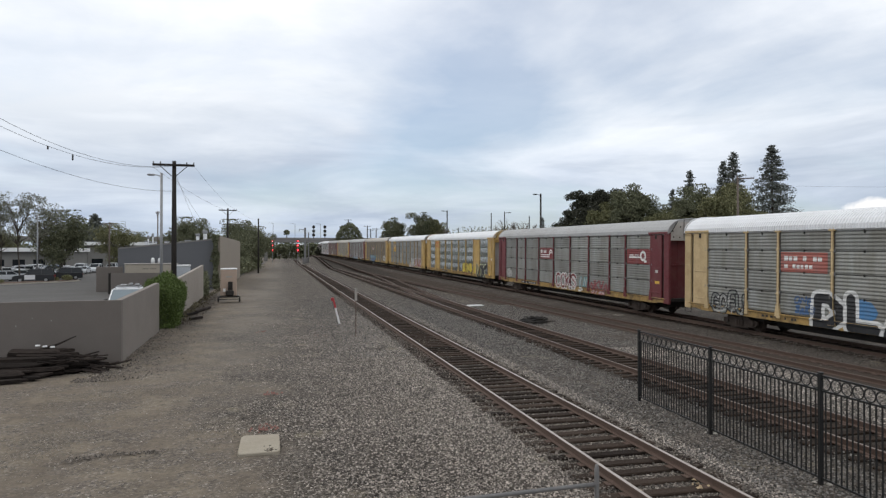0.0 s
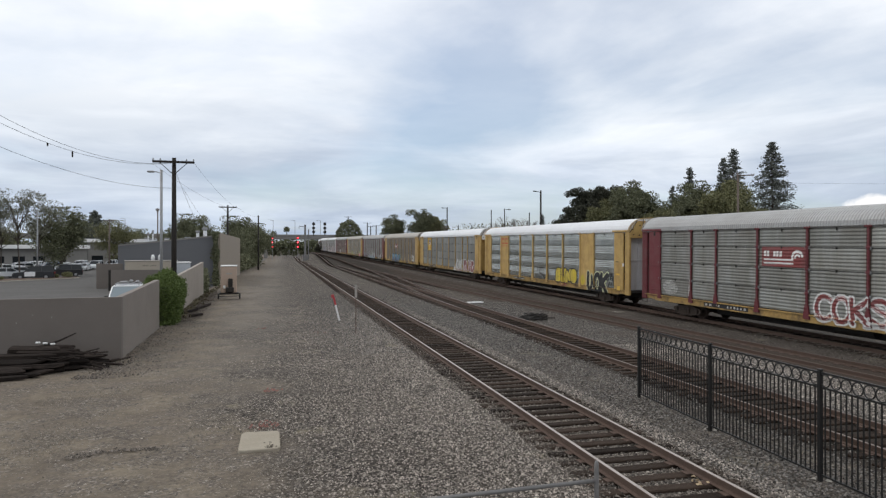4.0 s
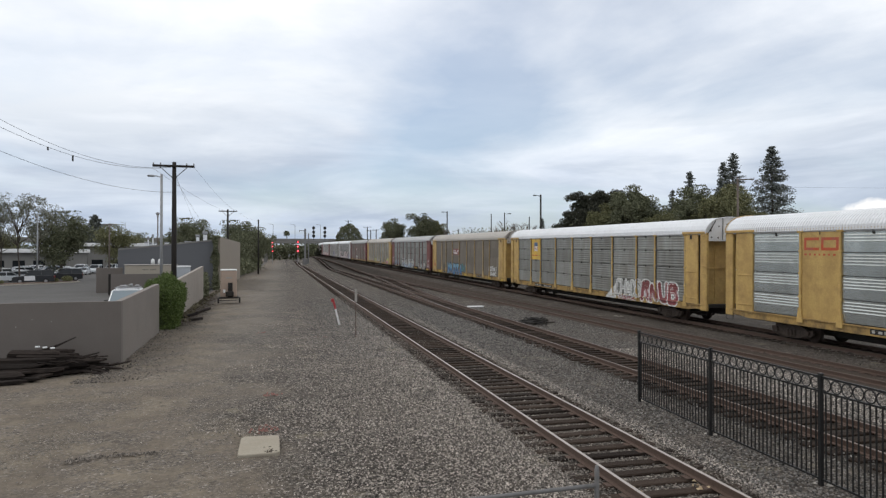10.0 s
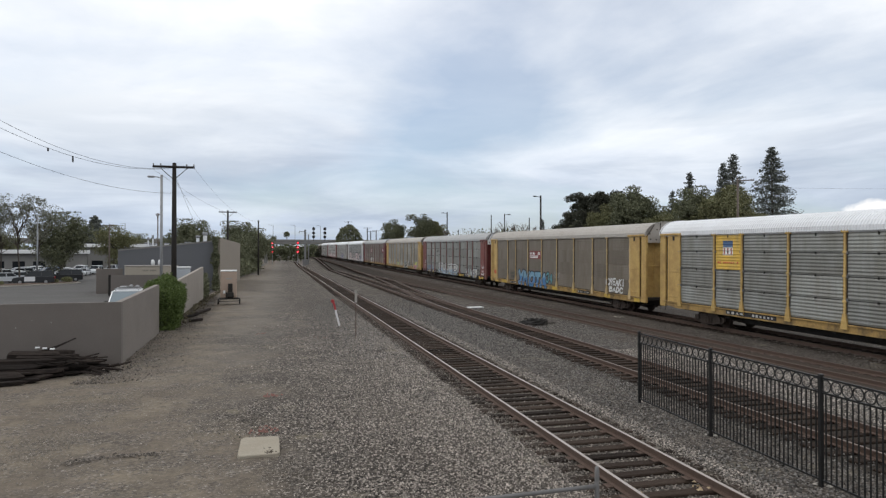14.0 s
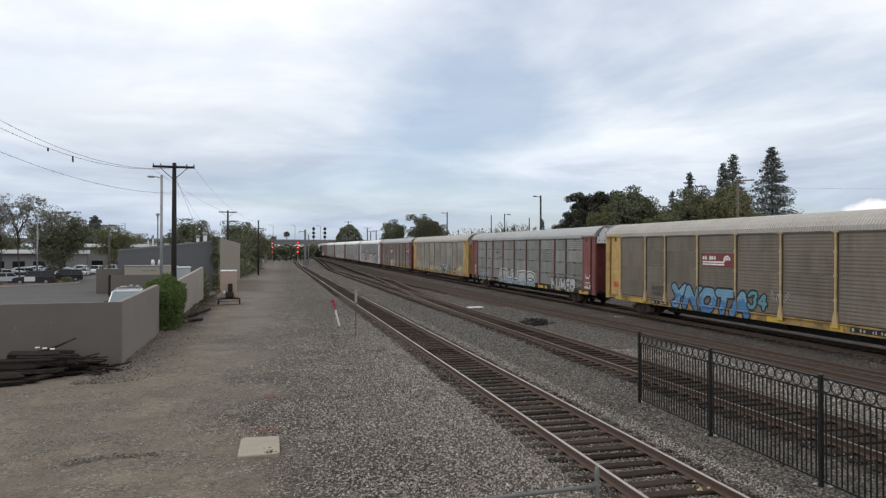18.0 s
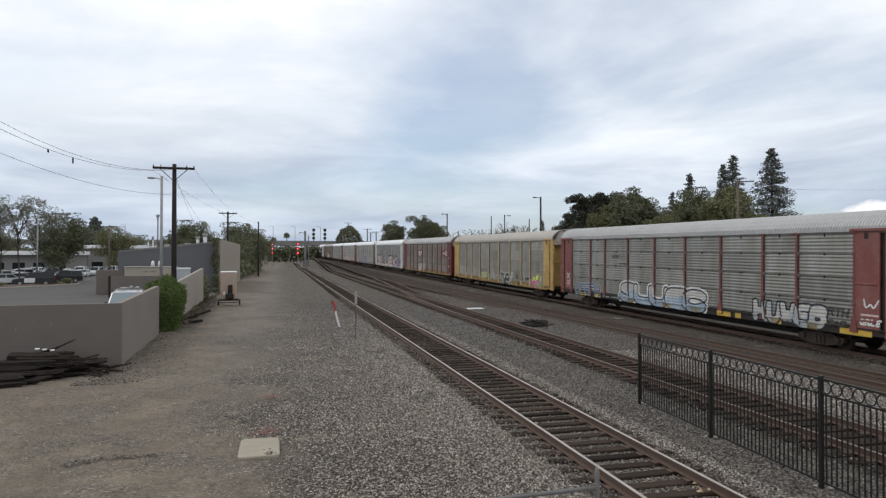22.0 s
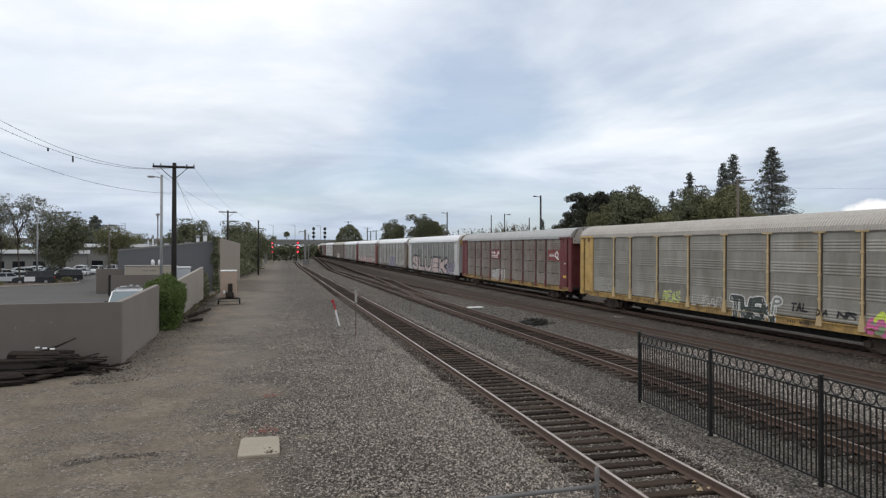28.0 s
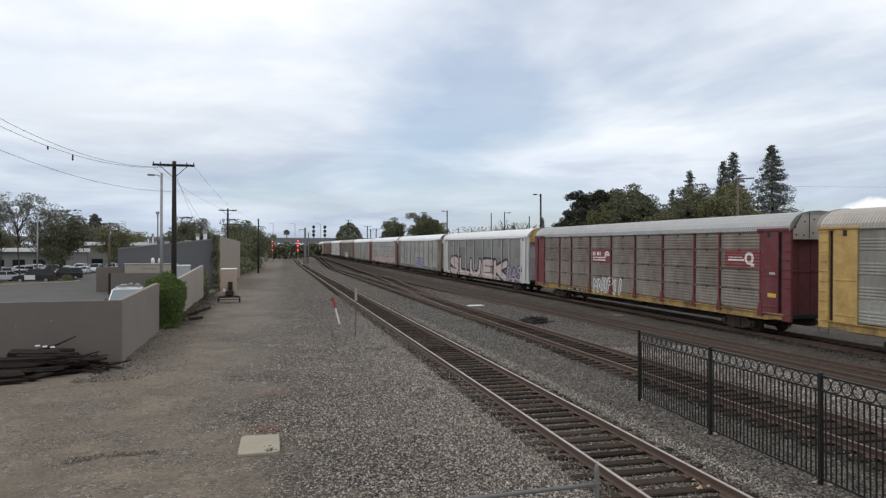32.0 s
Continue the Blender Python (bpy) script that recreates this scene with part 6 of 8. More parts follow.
def conifer_meshes(seed, height, spread_, leaves=2400, size=0.34, bare=0.12, taper=1.0):
    rs, rnd = np.random.RandomState(seed), random.Random(seed)
    wood = Shape()
    wood.tube([(0, 0, -0.3), (0.1, 0, height * 0.5), (0, 0.1, height)], [height * 0.016, height * 0.01, 0.02], 8)
    pts = []
    n = int(height * 7.5)
    for i in range(n):
        k = i / n
        z = height * (bare + (1 - bare) * k)
        reach = spread_ * (1 - k) ** taper * rnd.uniform(0.55, 1.15) + 0.15
        a = i * 2.399 + rnd.uniform(-0.3, 0.3)
        tip = Vector((math.cos(a) * reach, math.sin(a) * reach, z - reach * 0.12 + rnd.uniform(-0.3, 0.3)))
        wood.tube([(0, 0, z), tip], [0.05, 0.012], 4)
        m = max(8, int(leaves / n * (0.4 + 1.2 * (1 - k))))
        s = rs.uniform(0.3, 1.06, m)[:, None]
        pts.append(np.array([0, 0, z]) * (1 - s) + np.array(tip) * s + rs.normal(size=(m, 3)) * np.array([0.26, 0.26, 0.16]) * (0.5 + reach * 0.28))
    pts = np.concatenate(pts)
    v, f = leaf_cards(rs, pts, size, 0.4)
    return wood.mesh("trunk", MAT["bark"], True), quick_mesh("crown", v, f, LEAF["pine"])


def dome_meshes(seed, height, r):
    """A clipped, rounded crown on a short trunk."""
    rs = np.random.RandomState(seed)
    wood = Shape().tube([(0, 0, -0.3), (0.1, 0, height * 0.5), (0, 0, height * 0.8)], [0.5, 0.35, 0.1], 8)
    n = 6500
    d = rs.normal(size=(n, 3))
    d /= np.linalg.norm(d, axis=1)[:, None]
    lump = 1 + 0.05 * np.sin(d[:, 0] * 7 + 1) * np.sin(d[:, 2] * 9) + 0.04 * np.sin(d[:, 1] * 13 + d[:, 2] * 11)
    p = d * (rs.uniform(0.55, 1, n) ** 0.4 * lump)[:, None] * np.array([r, r, height * 0.46]) + np.array([0, 0, height * 0.54])
    v, f = leaf_cards(rs, p, 0.45)
    return wood.mesh("trunk", MAT["bark"], True), quick_mesh("crown", v, f, LEAF["oak"])


def bare_mesh(seed, height):
    rnd = random.Random(seed)
    wood = Shape()

    def grow(p, d, length, r, depth):
        q = p + d * length
        wood.tube([p, (p + q) / 2 + Vector((rnd.uniform(-1, 1), rnd.uniform(-1, 1), 0)) * length * 0.06, q], [r, r * 0.8, r * 0.6], 4, caps=False)
        if depth == 0:
            return
        for _ in range(3 if depth > 1 else 4):
            e = (d + Vector((rnd.uniform(-0.8, 0.8), rnd.uniform(-0.8, 0.8), rnd.uniform(-0.1, 0.5)))).normalized()
            grow(q - d * length * rnd.uniform(0, 0.4), e, length * rnd.uniform(0.55, 0.78), r * 0.62, depth - 1)
    grow(Vector((0, 0, -0.2)), Vector((0, 0, 1)), height * 0.34, height * 0.02, 5)
    return wood.mesh("branches", MAT["grey_wood"])


def plant(name, x, y, meshes, label, category="tree", group="", scale=1.0, turn=0.0, z=0.0):
    t = thing(name, pose(x, y, z, 0, 0, turn), label, category, group)
    for nm, me in zip(("trunk", "crown"), meshes):
        o = part(nm, me, None, t)
        o.scale = (scale, scale, scale)
    return t


def plant_trees():
    oak = [broadleaf_meshes(s, 14.5, 5.0, "oak", 9000, 0.0, 0.22, 0.25) for s in (11, 12, 13)]
    olive = [broadleaf_meshes(s, 12.0, 4.4, "olive", 8000, 0.0, 0.2, 0.22) for s in (21, 22)]
    slim = [broadleaf_meshes(s, 14.5, 2.7, "oak", 13000, 0.0, 0.3, 0.158) for s in (14, 15)]
    slim_olive = [broadleaf_meshes(s, 12.0, 2.7, "olive", 12000, 0.0, 0.3, 0.148) for s in (24, 25)]
    deep = broadleaf_meshes(31, 15.5, 2.8, "deep", 12500, 0.0, 0.25, 0.175)
    lot_a = broadleaf_meshes(41, 10.2, 3.0, "oak", 14000, 0.0, 0.06, 0.15, 0.6, 34)
    thin = [broadleaf_meshes(s, 11.2, 2.1, "euc", 4600, 0.36, 0.34, 0.10, 0.5) for s in (51, 52)]
    pine = [conifer_meshes(61, 23.0, 6.4, 24000, 0.16, 0.1, 0.75), conifer_meshes(62, 21.0, 4.2, 12500, 0.16, 0.12, 0.75), conifer_meshes(63, 16, 2.3, 6000, 0.16, 0.1, 0.8), conifer_meshes(64, 16, 7.5, 14000, 0.3, 0.08, 0.7)]
    right = "trees behind the train"
    for x, y, m, s, tn, lb in (
            (48.0, 113.5, deep, 0.42, 60, "low blackish evergreen tree behind the train"), (52.4, 111.2, deep, 0.78, 30, "dense blackish evergreen tree behind the train"), (50.2, 112, deep, 0.62, 10, "dense blackish evergreen tree behind the train"), (54.9, 109.5, deep, 0.98, 80, "dense blackish evergreen tree behind the train"),
            (57.4, 109.0, deep, 1.0, 200, "dense blackish evergreen tree behind the train"), (56.2, 110.5, deep, 1.0, 150, "dense blackish evergreen tree behind the train"), (58.9, 109.8, deep, 1.02, 250, "dense blackish evergreen tree behind the train"), (60.4, 107.5, deep, 1.0, 300, "dense blackish evergreen tree behind the train"), (55.6, 101.6, slim_olive[0], 1.05, 40, "olive-green rounded tree behind the train"),
            (58.9, 98.8, slim[0], 1.16, 0, "tall dark green oak behind the train"), (61.5, 99.5, slim[1], 0.94, 120, "dark green oak behind the train"),
            (60.6, 93.5, slim_olive[1], 0.96, 60, "olive-green rounded tree behind the train"), (63.6, 95, slim[1], 0.82, 20, "dark green oak behind the train"), (65.6, 97, slim_olive[0], 0.95, 200, "olive-green rounded tree behind the train"),
            (69.0, 97.5, slim[0], 1.06, 70, "tall dark green oak behind the train"), (71.6, 97.5, slim[1], 1.06, 150, "tall dark green oak behind the train"),
            (68.5, 90, slim_olive[1], 1.2, 250, "olive-green rounded tree behind the train"), (72.6, 93.4, slim_olive[0], 1.28, 300, "olive-green rounded tree behind the train"),
            (75.0, 94.0, slim[1], 0.98, 90, "dark green oak behind the train"), (72.2, 86.5, slim_olive[1], 0.98, 20, "olive-green rounded tree behind the train")):
        plant("broadleaf_tree", x, y, m, lb, "tree", right, s, tn)
    for x, y, m, s, tn, lb in ((83.2, 94.6, pine[0], 1.0, 0, "tall grey-green pine standing alone"), (79.0, 101.9, pine[1], 1.0, 40, "tall narrow grey-green pine"), (83.5, 104.9, pine[1], 1.11, 130, "tall narrow grey-green pine"),
                               (48.6, 115, pine[2], 0.68, 0, "small dark conifer behind the train"), (74.2, 105.1, pine[2], 1.22, 60, "narrow pine among oaks"), (73.9, 110.3, pine[2], 1.03, 200, "thin pointed pine among oaks")):
        plant("pine_tree", x, y, m, lb, "tree", right, s, tn)
    # middle distance, beyond the far cars
    for x, y, m, s, tn in ((34.4, 200, slim[0], 1.12, 10), (35.9, 201, slim_olive[0], 0.98, 100), (37.6, 202, slim_olive[1], 0.8, 60), (42.4, 197, slim[1], 1.12, 200), (44.8, 199, slim[0], 1.17, 300), (47.2, 198, slim_olive[0], 1.2, 40), (48.6, 199, slim[0], 0.8, 140), (38.4, 203, olive[0], 0.62, 40), (40.2, 204, olive[1], 0.58, 90)):
        plant("broadleaf_tree", x, y, m, "dark rounded oak far beyond the train", "tree", "trees beyond the far cars", s, tn)
    plant("broadleaf_tree", 31.6, 318, dome_meshes(33, 19.0, 6.4), "broad domed tree beside the bridge", "tree", "", 1.0, 0)
    plant("broadleaf_tree", 16.5, 262, deep, "dark bush beside the line", "bush", "", 0.55, 0)
    plant("broadleaf_tree", 14.0, 268, deep, "dark bush beside the line", "bush", "", 0.42, 60)
    # parking lot
    plant("broadleaf_tree", -33.6, 112.4, lot_a, "dense green parking lot tree", "tree", "parking lot trees", 1.02, 0)
    plant("slender_tree", -35.6, 100.7, thin[0], "thin-leaved pale parking lot tree", "tree", "parking lot trees", 1.12, 0)
    plant("slender_tree", -35.6, 106.9, thin[1], "thin-leaved pale parking lot tree", "tree", "parking lot trees", 1.2, 0)
    plant("slender_tree", -39.9, 106.0, thin[0], "thin-leaved pale parking lot tree", "tree", "parking lot trees", 0.95, 110)
    plant("broadleaf_tree", -42.4, 101.0, lot_a, "dark full parking lot tree", "tree", "parking lot trees", 1.22, 60)
    plant("pine_tree", -60, 231.5, pine[3], "dark conifer beyond the lot", "tree", "", 1.05, 0)
    plant("pine_tree", -63.5, 233, pine[3], "dark conifer beyond the lot", "tree", "", 0.85, 90)
    for x, y, m, s, tn in ((-38.5, 165, olive[0], 0.88, 0), (-52, 230, olive[1], 0.85, 40), (-48, 235, oak[1], 0.7, 40), (-70, 240, olive[0], 0.9, 80), (-57, 285, oak[1], 0.85, 30), (-66, 290, oak[0], 0.7, 130), (-44, 280, oak[2], 0.72, 90),
                           (-38, 285, oak[1], 0.62, 90), (-18.1, 146, oak[2], 0.78, 0), (-21.5, 149, oak[0], 0.7, 90), (-80, 200, oak[1], 0.8, 20), (-72, 190, olive[1], 0.8, 20)):
        plant("broadleaf_tree", x, y, m, "green tree beyond the parking lot", "tree", "trees beyond the lot", s, tn)
    for x, y, m, s, tn in ((-9.5, 158, oak[2], 0.80, 0), (-7.6, 170, oak[1], 0.72, 60), (-8.0, 190, oak[0], 0.8, 100), (-9.5, 140, oak[0], 0.58, 30), (-7.0, 215, oak[2], 0.75, 30), (-8.6, 132, oak[1], 0.40, 30), (-6.6, 146, oak[2], 0.28, 60)):
        plant("broadleaf_tree", x, y, m, "green tree overhanging the dirt lane", "tree", "trees along the lane", s, tn)
    for i, (x, y, s) in enumerate(((37.5, 118, 1.08), (40, 122, 1.08), (41.0, 128, 1.0), (44.6, 120, 1.3), (46, 122, 1.28), (35.5, 135, 1.15), (39.0, 140, 1.1), (47.4, 114, 1.0), (43.0, 119, 1.1), (45.3, 118, 1.22))):
        t = thing("bare_tree", pose(x, y, 0, 0, 0, i * 50), "leafless grey winter tree", "tree", "bare trees behind the train")
        o = part("branches", BARE[i % 2], None, t)
        o.scale = (s, s, s)


BARE = [bare_mesh(71, 10.5), bare_mesh(72, 10.0)]
plant_trees()


def far_woods(label, line, n, low, high, seed, leaf="oak", size=0.9, deep=3.0):
    rs = np.random.RandomState(seed)
    a, b = np.array(line[0]), np.array(line[1])
    k = rs.uniform(0, 1, n)
    top = low + (high - low) * (0.5 + 0.5 * np.sin(k * 37 + seed) * np.sin(k * 91 + 1.3))
    p = np.empty((n, 3))
    p[:, :2] = a + (b - a) * k[:, None] + rs.normal(size=(n, 2)) * deep
    p[:, 2] = top * rs.uniform(0.02, 1, n) ** 0.6
    v, f = leaf_cards(rs, p, size)
    o = new("far_woods", quick_mesh("far_woods", v, f, LEAF[leaf]))
    tagged(o, label, "woods", kind="stuff")


far_woods("dark line of far trees", ((-150, 270), (-16, 285)), 9000, 6, 12.5, 1, "oak", 0.6)
far_woods("dark line of far trees beyond the bridge", ((-70, 420), (80, 420)), 16000, 7, 12.0, 2, "oak", 0.9)
far_woods("low dark hedgerow behind the train", ((30, 240), (90, 120)), 5000, 5, 8.5, 3, "oak", 0.7)
far_woods("dense undergrowth below the trees", ((55, 110), (80, 95)), 15000, 8.0, 10.8, 6, "oak", 0.22)
far_woods("low olive bushes behind the train", ((36, 130), (46, 118)), 5000, 7.0, 9.6, 7, "olive", 0.2, 1.0)
far_woods("low dark hedgerow behind the train", ((70, 125), (150, 90)), 3000, 5, 9, 4, "oak", 0.7)


far_woods("low dark hedge along the dirt lane", ((-7.9, 112), (-6.4, 175)), 5200, 1.6, 3.4, 9, "oak", 0.26, 0.6)


def hedge():
    rs = np.random.RandomState(5)
    n = 30000
    p = rs.uniform(-1, 1, (n, 3))
    d = np.abs(p).max(axis=1)
    p = p / d[:, None] * (rs.uniform(0.5, 1.0, n) ** 0.5)[:, None]
    z = (p[:, 2] + 1) / 2
    bulge = 0.66 + 0.36 * np.sin(np.clip(z, 0, 1) ** 1.3 * 2.4)
    r = np.linalg.norm(p[:, :2], axis=1)[:, None]
    p[:, :2] *= np.where(r > 1.0, 1.0 / r, 1)
    q = np.empty((n, 3))
    q[:, 0] = -6.1 + p[:, 0] * 0.95 * bulge + rs.normal(size=n) * 0.07
    q[:, 1] = 36.7 + p[:, 1] * 1.8 * bulge + rs.normal(size=n) * 0.06
    q[:, 2] = 0.05 + (z - 0.16 * z ** 3 * np.clip(r[:, 0], 0, 1) ** 2) * (2.66 + 0.16 * np.sin(q[:, 1] * 2.1) + 0.1 * np.sin(q[:, 0] * 5)) + rs.normal(size=n) * 0.05
    v, f = leaf_cards(rs, q, 0.05)
    h = thing("hedge_bush", Matrix(), "tall clipped green bush against the wall", "bush")
    part("foliage", quick_mesh("foliage", v, f, LEAF["hedge"]), None, h)
    core = Shape().cbox(-6.5, -5.6, 35.6, 37.7, -0.1, 2.3, 0.35)
    part("inner_twigs", core, LEAF["deep"], h)


hedge()

# ---- vehicles in the lot ----
CARPAINT = {}


def car_paint(name, color):
    if name not in CARPAINT:
        m = material(name + "_car_paint", color, 0.28, 0.1, 0.02, 8, 1.5, 0.0, spec=0.6)
        CARPAINT[name] = m
    return CARPAINT[name]


LAMP_RED = material("red_lamp_lens", (0.35, 0.02, 0.02), 0.2, 0, 0.05, 10, 2, 0.0)
LAMP_CLEAR = material("clear_lamp_lens", (0.7, 0.72, 0.74), 0.12, 0, 0.05, 10, 2, 0.0)
TYRES = []


def vehicle(kind, paint, m, label, stripe=None, pane="glass"):
    """A parked vehicle: y runs from its tail to its nose."""
    v = thing({"pickup": "pickup_truck", "suv": "suv", "sedan": "sedan"}[kind], m, label, "car", "parked vehicles")
    L, Wd, belt, top = {"sedan": (2.35, 0.9, 0.92, 1.45), "suv": (2.4, 0.96, 1.08, 1.80), "pickup": (2.85, 0.98, 1.12, 1.88)}[kind]
    low = ((-L, 0.35), (-L + 0.05, belt - 0.06), (-L + 0.25, belt), (L * 0.42, belt), (L - 0.25, belt - 0.16), (L - 0.02, belt - 0.32), (L, 0.4), (L - 0.15, 0.26), (-L + 0.15, 0.26))
    paint_m = car_paint(*paint)
    xs = ((-Wd, 0.94), (-Wd + 0.06, 1.0), (Wd - 0.06, 1.0), (Wd, 0.94))
    part("body", Shape().sweep(low, [lambda y, z, x=x, s=s: (x, y * (0.985 + 0.015 * (s == 1)), 0.3 + (z - 0.3) * s) for x, s in xs]), paint_m, v)
    if kind == "sedan":
        cab = (-L * 0.78, -L * 0.5, L * 0.14, L * 0.5)
    elif kind == "suv":
        cab = (-L * 0.97, -L * 0.88, L * 0.12, L * 0.42)
    else:
        cab = (-L * 0.22, -L * 0.18, L * 0.24, L * 0.48)
    prof = ((cab[0], belt - 0.01), (cab[1], top - 0.06), (cab[2], top - 0.06), (cab[3], belt - 0.01))
    part("windows", Shape().sweep(prof, [lambda y, z, x=x: (x * (1 - 0.16 * (z - belt) / (top - belt)), y, z) for x in (-Wd * 0.94, Wd * 0.94)]), MAT[pane], v, "tinted windows")
    part("roof", Shape().cbox(-Wd * 0.8, Wd * 0.8, cab[1] + 0.02, cab[2] - 0.02, top - 0.075, top, 0.035), paint_m, v)
    for k in (cab[1], (cab[1] + cab[2]) / 2, cab[2]):
        for sx in (-1, 1):
            base = k if k not in (cab[1], cab[2]) else (cab[0] if k == cab[1] else cab[3])
            part("pillar", Shape().tube([(sx * Wd * 0.945, base, belt), (sx * Wd * 0.80, k, top - 0.05)], 0.035, 5), paint_m, v)
    if kind == "pickup":
        part("truck_bed", Shape().box(-Wd + 0.1, Wd - 0.1, -L + 0.12, -L * 0.25, belt, belt + 0.015), MAT["under"], v)
    if not TYRES:
        TYRES.append(Shape().tube([(-0.11, 0, 0), (-0.09, 0, 0), (0.09, 0, 0), (0.11, 0, 0)], [0.29, 0.34, 0.34, 0.29], 16).mesh("tyre", MAT["tyre"]))
        TYRES.append(Shape().tube([(-0.115, 0, 0), (0.115, 0, 0)], 0.2, 12).mesh("rim", MAT["grey_metal"]))
    for sx in (-1, 1):
        for y in (-L * 0.6, L * 0.62):
            w = part("wheel", TYRES[0], None, v)
            w.location = (sx * (Wd - 0.08), y, 0.34)
            part("rim", TYRES[1], None, w)
        part("headlight", Shape().cbox(sx * Wd * 0.68 - 0.16, sx * Wd * 0.68 + 0.16, L - 0.1, L + 0.005, belt - 0.42, belt - 0.28, 0.02), LAMP_CLEAR, v)
        part("tail_light", Shape().cbox(sx * Wd * 0.8 - 0.1, sx * Wd * 0.8 + 0.1, -L - 0.01, -L + 0.06, belt - 0.35, belt - 0.1, 0.02), LAMP_RED, v)
        part("side_mirror", Shape().cbox(sx * (Wd + 0.1) - 0.1, sx * (Wd + 0.1) + 0.1, cab[3] - 0.35, cab[3] - 0.22, belt, belt + 0.17, 0.03), MAT["under"], v)
    if stripe:
        for sx in (-1, 1):
            part("door_panel", Shape().cbox(sx * Wd - 0.012, sx * Wd + 0.012, -0.2, 1.0, 0.42, belt - 0.05, 0.005), car_paint(*stripe), v, "white painted front door")
    return v


WHITE, SILVER, BLACK, BLUE = ("white", (0.72, 0.73, 0.74)), ("silver", (0.55, 0.57, 0.59)), ("black", (0.015, 0.016, 0.018)), ("blue_grey", (0.10, 0.15, 0.22))


def park_vehicles():
    vehicle("suv", BLACK, pose(-32.4, 96.5, 0.03, 0, 0, 102), "black suv with a white front door parked in the lot", WHITE)
    vehicle("sedan", SILVER, pose(-38.4, 107.0, 0.03, 0, 0, 118), "silver sedan parked in the lot")
    vehicle("sedan", SILVER, pose(-38.2, 101.4, 0.03, 0, 0, 128), "silver sedan parked in the lot")
    vehicle("suv", BLACK, pose(-31.4, 105.0, 0.03, 0, 0, 112), "black suv parked under a tree")
    vehicle("suv", WHITE, pose(-41.2, 106.6, 0.03, 0, 0, 130), "white suv parked in the lot")
    vehicle("sedan", WHITE, pose(-39.6, 112.0, 0.03, 0, 0, 128), "white sedan parked in the lot")
    vehicle("sedan", SILVER, pose(-41.8, 115.6, 0.03, 0, 0, 128), "silver sedan parked in the lot")
    for x, y, kind, col in ((-43.6, 111.0, "sedan", WHITE), (-42.6, 119.2, "suv", SILVER), (-45.6, 114.4, "sedan", SILVER), (-44.6, 122.4, "sedan", WHITE), (-47.6, 118.0, "suv", WHITE), (-36.2, 120.5, "sedan", SILVER), (-39.2, 122.6, "suv", BLUE)):
        vehicle(kind, col, pose(x, y, 0.03, 0, 0, 128), "%s %s parked aslant in the lot" % (col[0].replace("_", " "), kind))
    rnd = random.Random(9)
    for row, (y, n) in enumerate(((129, 4), (135, 5), (144, 6))):
        for i in range(n):
            x = -45.0 + i * 2.75 - row * 3.0
            kind = rnd.choice(("sedan", "suv", "sedan"))
            col = rnd.choice((SILVER, WHITE, BLUE, WHITE, SILVER, BLACK))
            vehicle(kind, col, pose(x, y, 0.03, 0, 0, 180 + rnd.uniform(-3, 3)), "%s %s parked in a row" % (col[0].replace("_", " "), kind))
    vehicle("pickup", WHITE, pose(-40.5, 146, 0.03, 0, 0, 95), "white work pickup parked in the lot")
    vehicle("pickup", WHITE, pose(-35.0, 149, 0.03, 0, 0, 88), "white work pickup parked in the lot")
    vehicle("pickup", WHITE, pose(-31.6, 166, 0.03, 0, 0, 180), "white work pickup parked in the lot")
    vehicle("suv", WHITE, pose(-29.2, 166, 0.03, 0, 0, 180), "white suv parked beside a pickup")
    s = vehicle("suv", WHITE, pose(-8.95, 41.3, 0.03, 0, 0, 188), "white suv with a roof rack behind the wall", None, "glass_pale")
    for sx in (-0.62, 0.62):
        part("roof_rail", Shape().tube([(sx, -1.9, 1.8), (sx, -1.8, 1.88), (sx, 0.1, 1.88), (sx, 0.2, 1.8)], 0.025, 6), MAT["grey_metal"], s)
    for y in (-1.5, -0.3):
        part("rack_bar", Shape().cbox(-0.7, 0.7, y - 0.04, y + 0.04, 1.87, 1.92, 0.01), MAT["grey_metal"], s)
    for x, w, h in ((-0.45, 0.12, 0.1), (-0.1, 0.1, 0.16), (0.3, 0.2, 0.08)):
        part("rack_load", Shape().cbox(x - w, x + w, -1.7, -0.5, 1.92, 1.92 + h, 0.06), MAT["pipe"], s, "grey gear strapped to the rack")


park_vehicles()

# ---- trailer, enclosure and other things in the lot ----


def site_trailer():
    t = thing("site_trailer", pose(-13.0, 70.2, -0.14, 0, 0, 14), "beige storage trailer with a dark name strip", "trailer")
    cream = material("beige_trailer_skin", (0.36, 0.32, 0.26), 0.6, 0, 0.05, 10, 0.6, 0.05, (0.26, 0.22, 0.18), 0.35)
    part("body", Shape().cbox(-2.4, 2.4, -1.1, 1.1, 0.7, 2.95, 0.05), cream, t)
    part("roof", Shape().cbox(-2.45, 2.45, -1.15, 1.15, 2.95, 3.04, 0.03), MAT["stucco_cap"], t)
    for x in (-1.1, 1.1):
        part("wheel", Shape().tube([(x, -1.0, 0.36), (x, 1.0, 0.36)], 0.36, 14), MAT["tyre"], t)
    part("chassis", Shape().cbox(-2.35, 2.35, -0.9, 0.9, 0.5, 0.7, 0.02), MAT["under"], t)
    for i in range(9):
        if i != 4:
            part("letter_bar", Shape().cbox(-0.85 + i * 0.14, -0.77 + i * 0.14, -1.112, -1.09, 2.46, 2.60, 0.004), MAT["stucco"], t)


site_trailer()


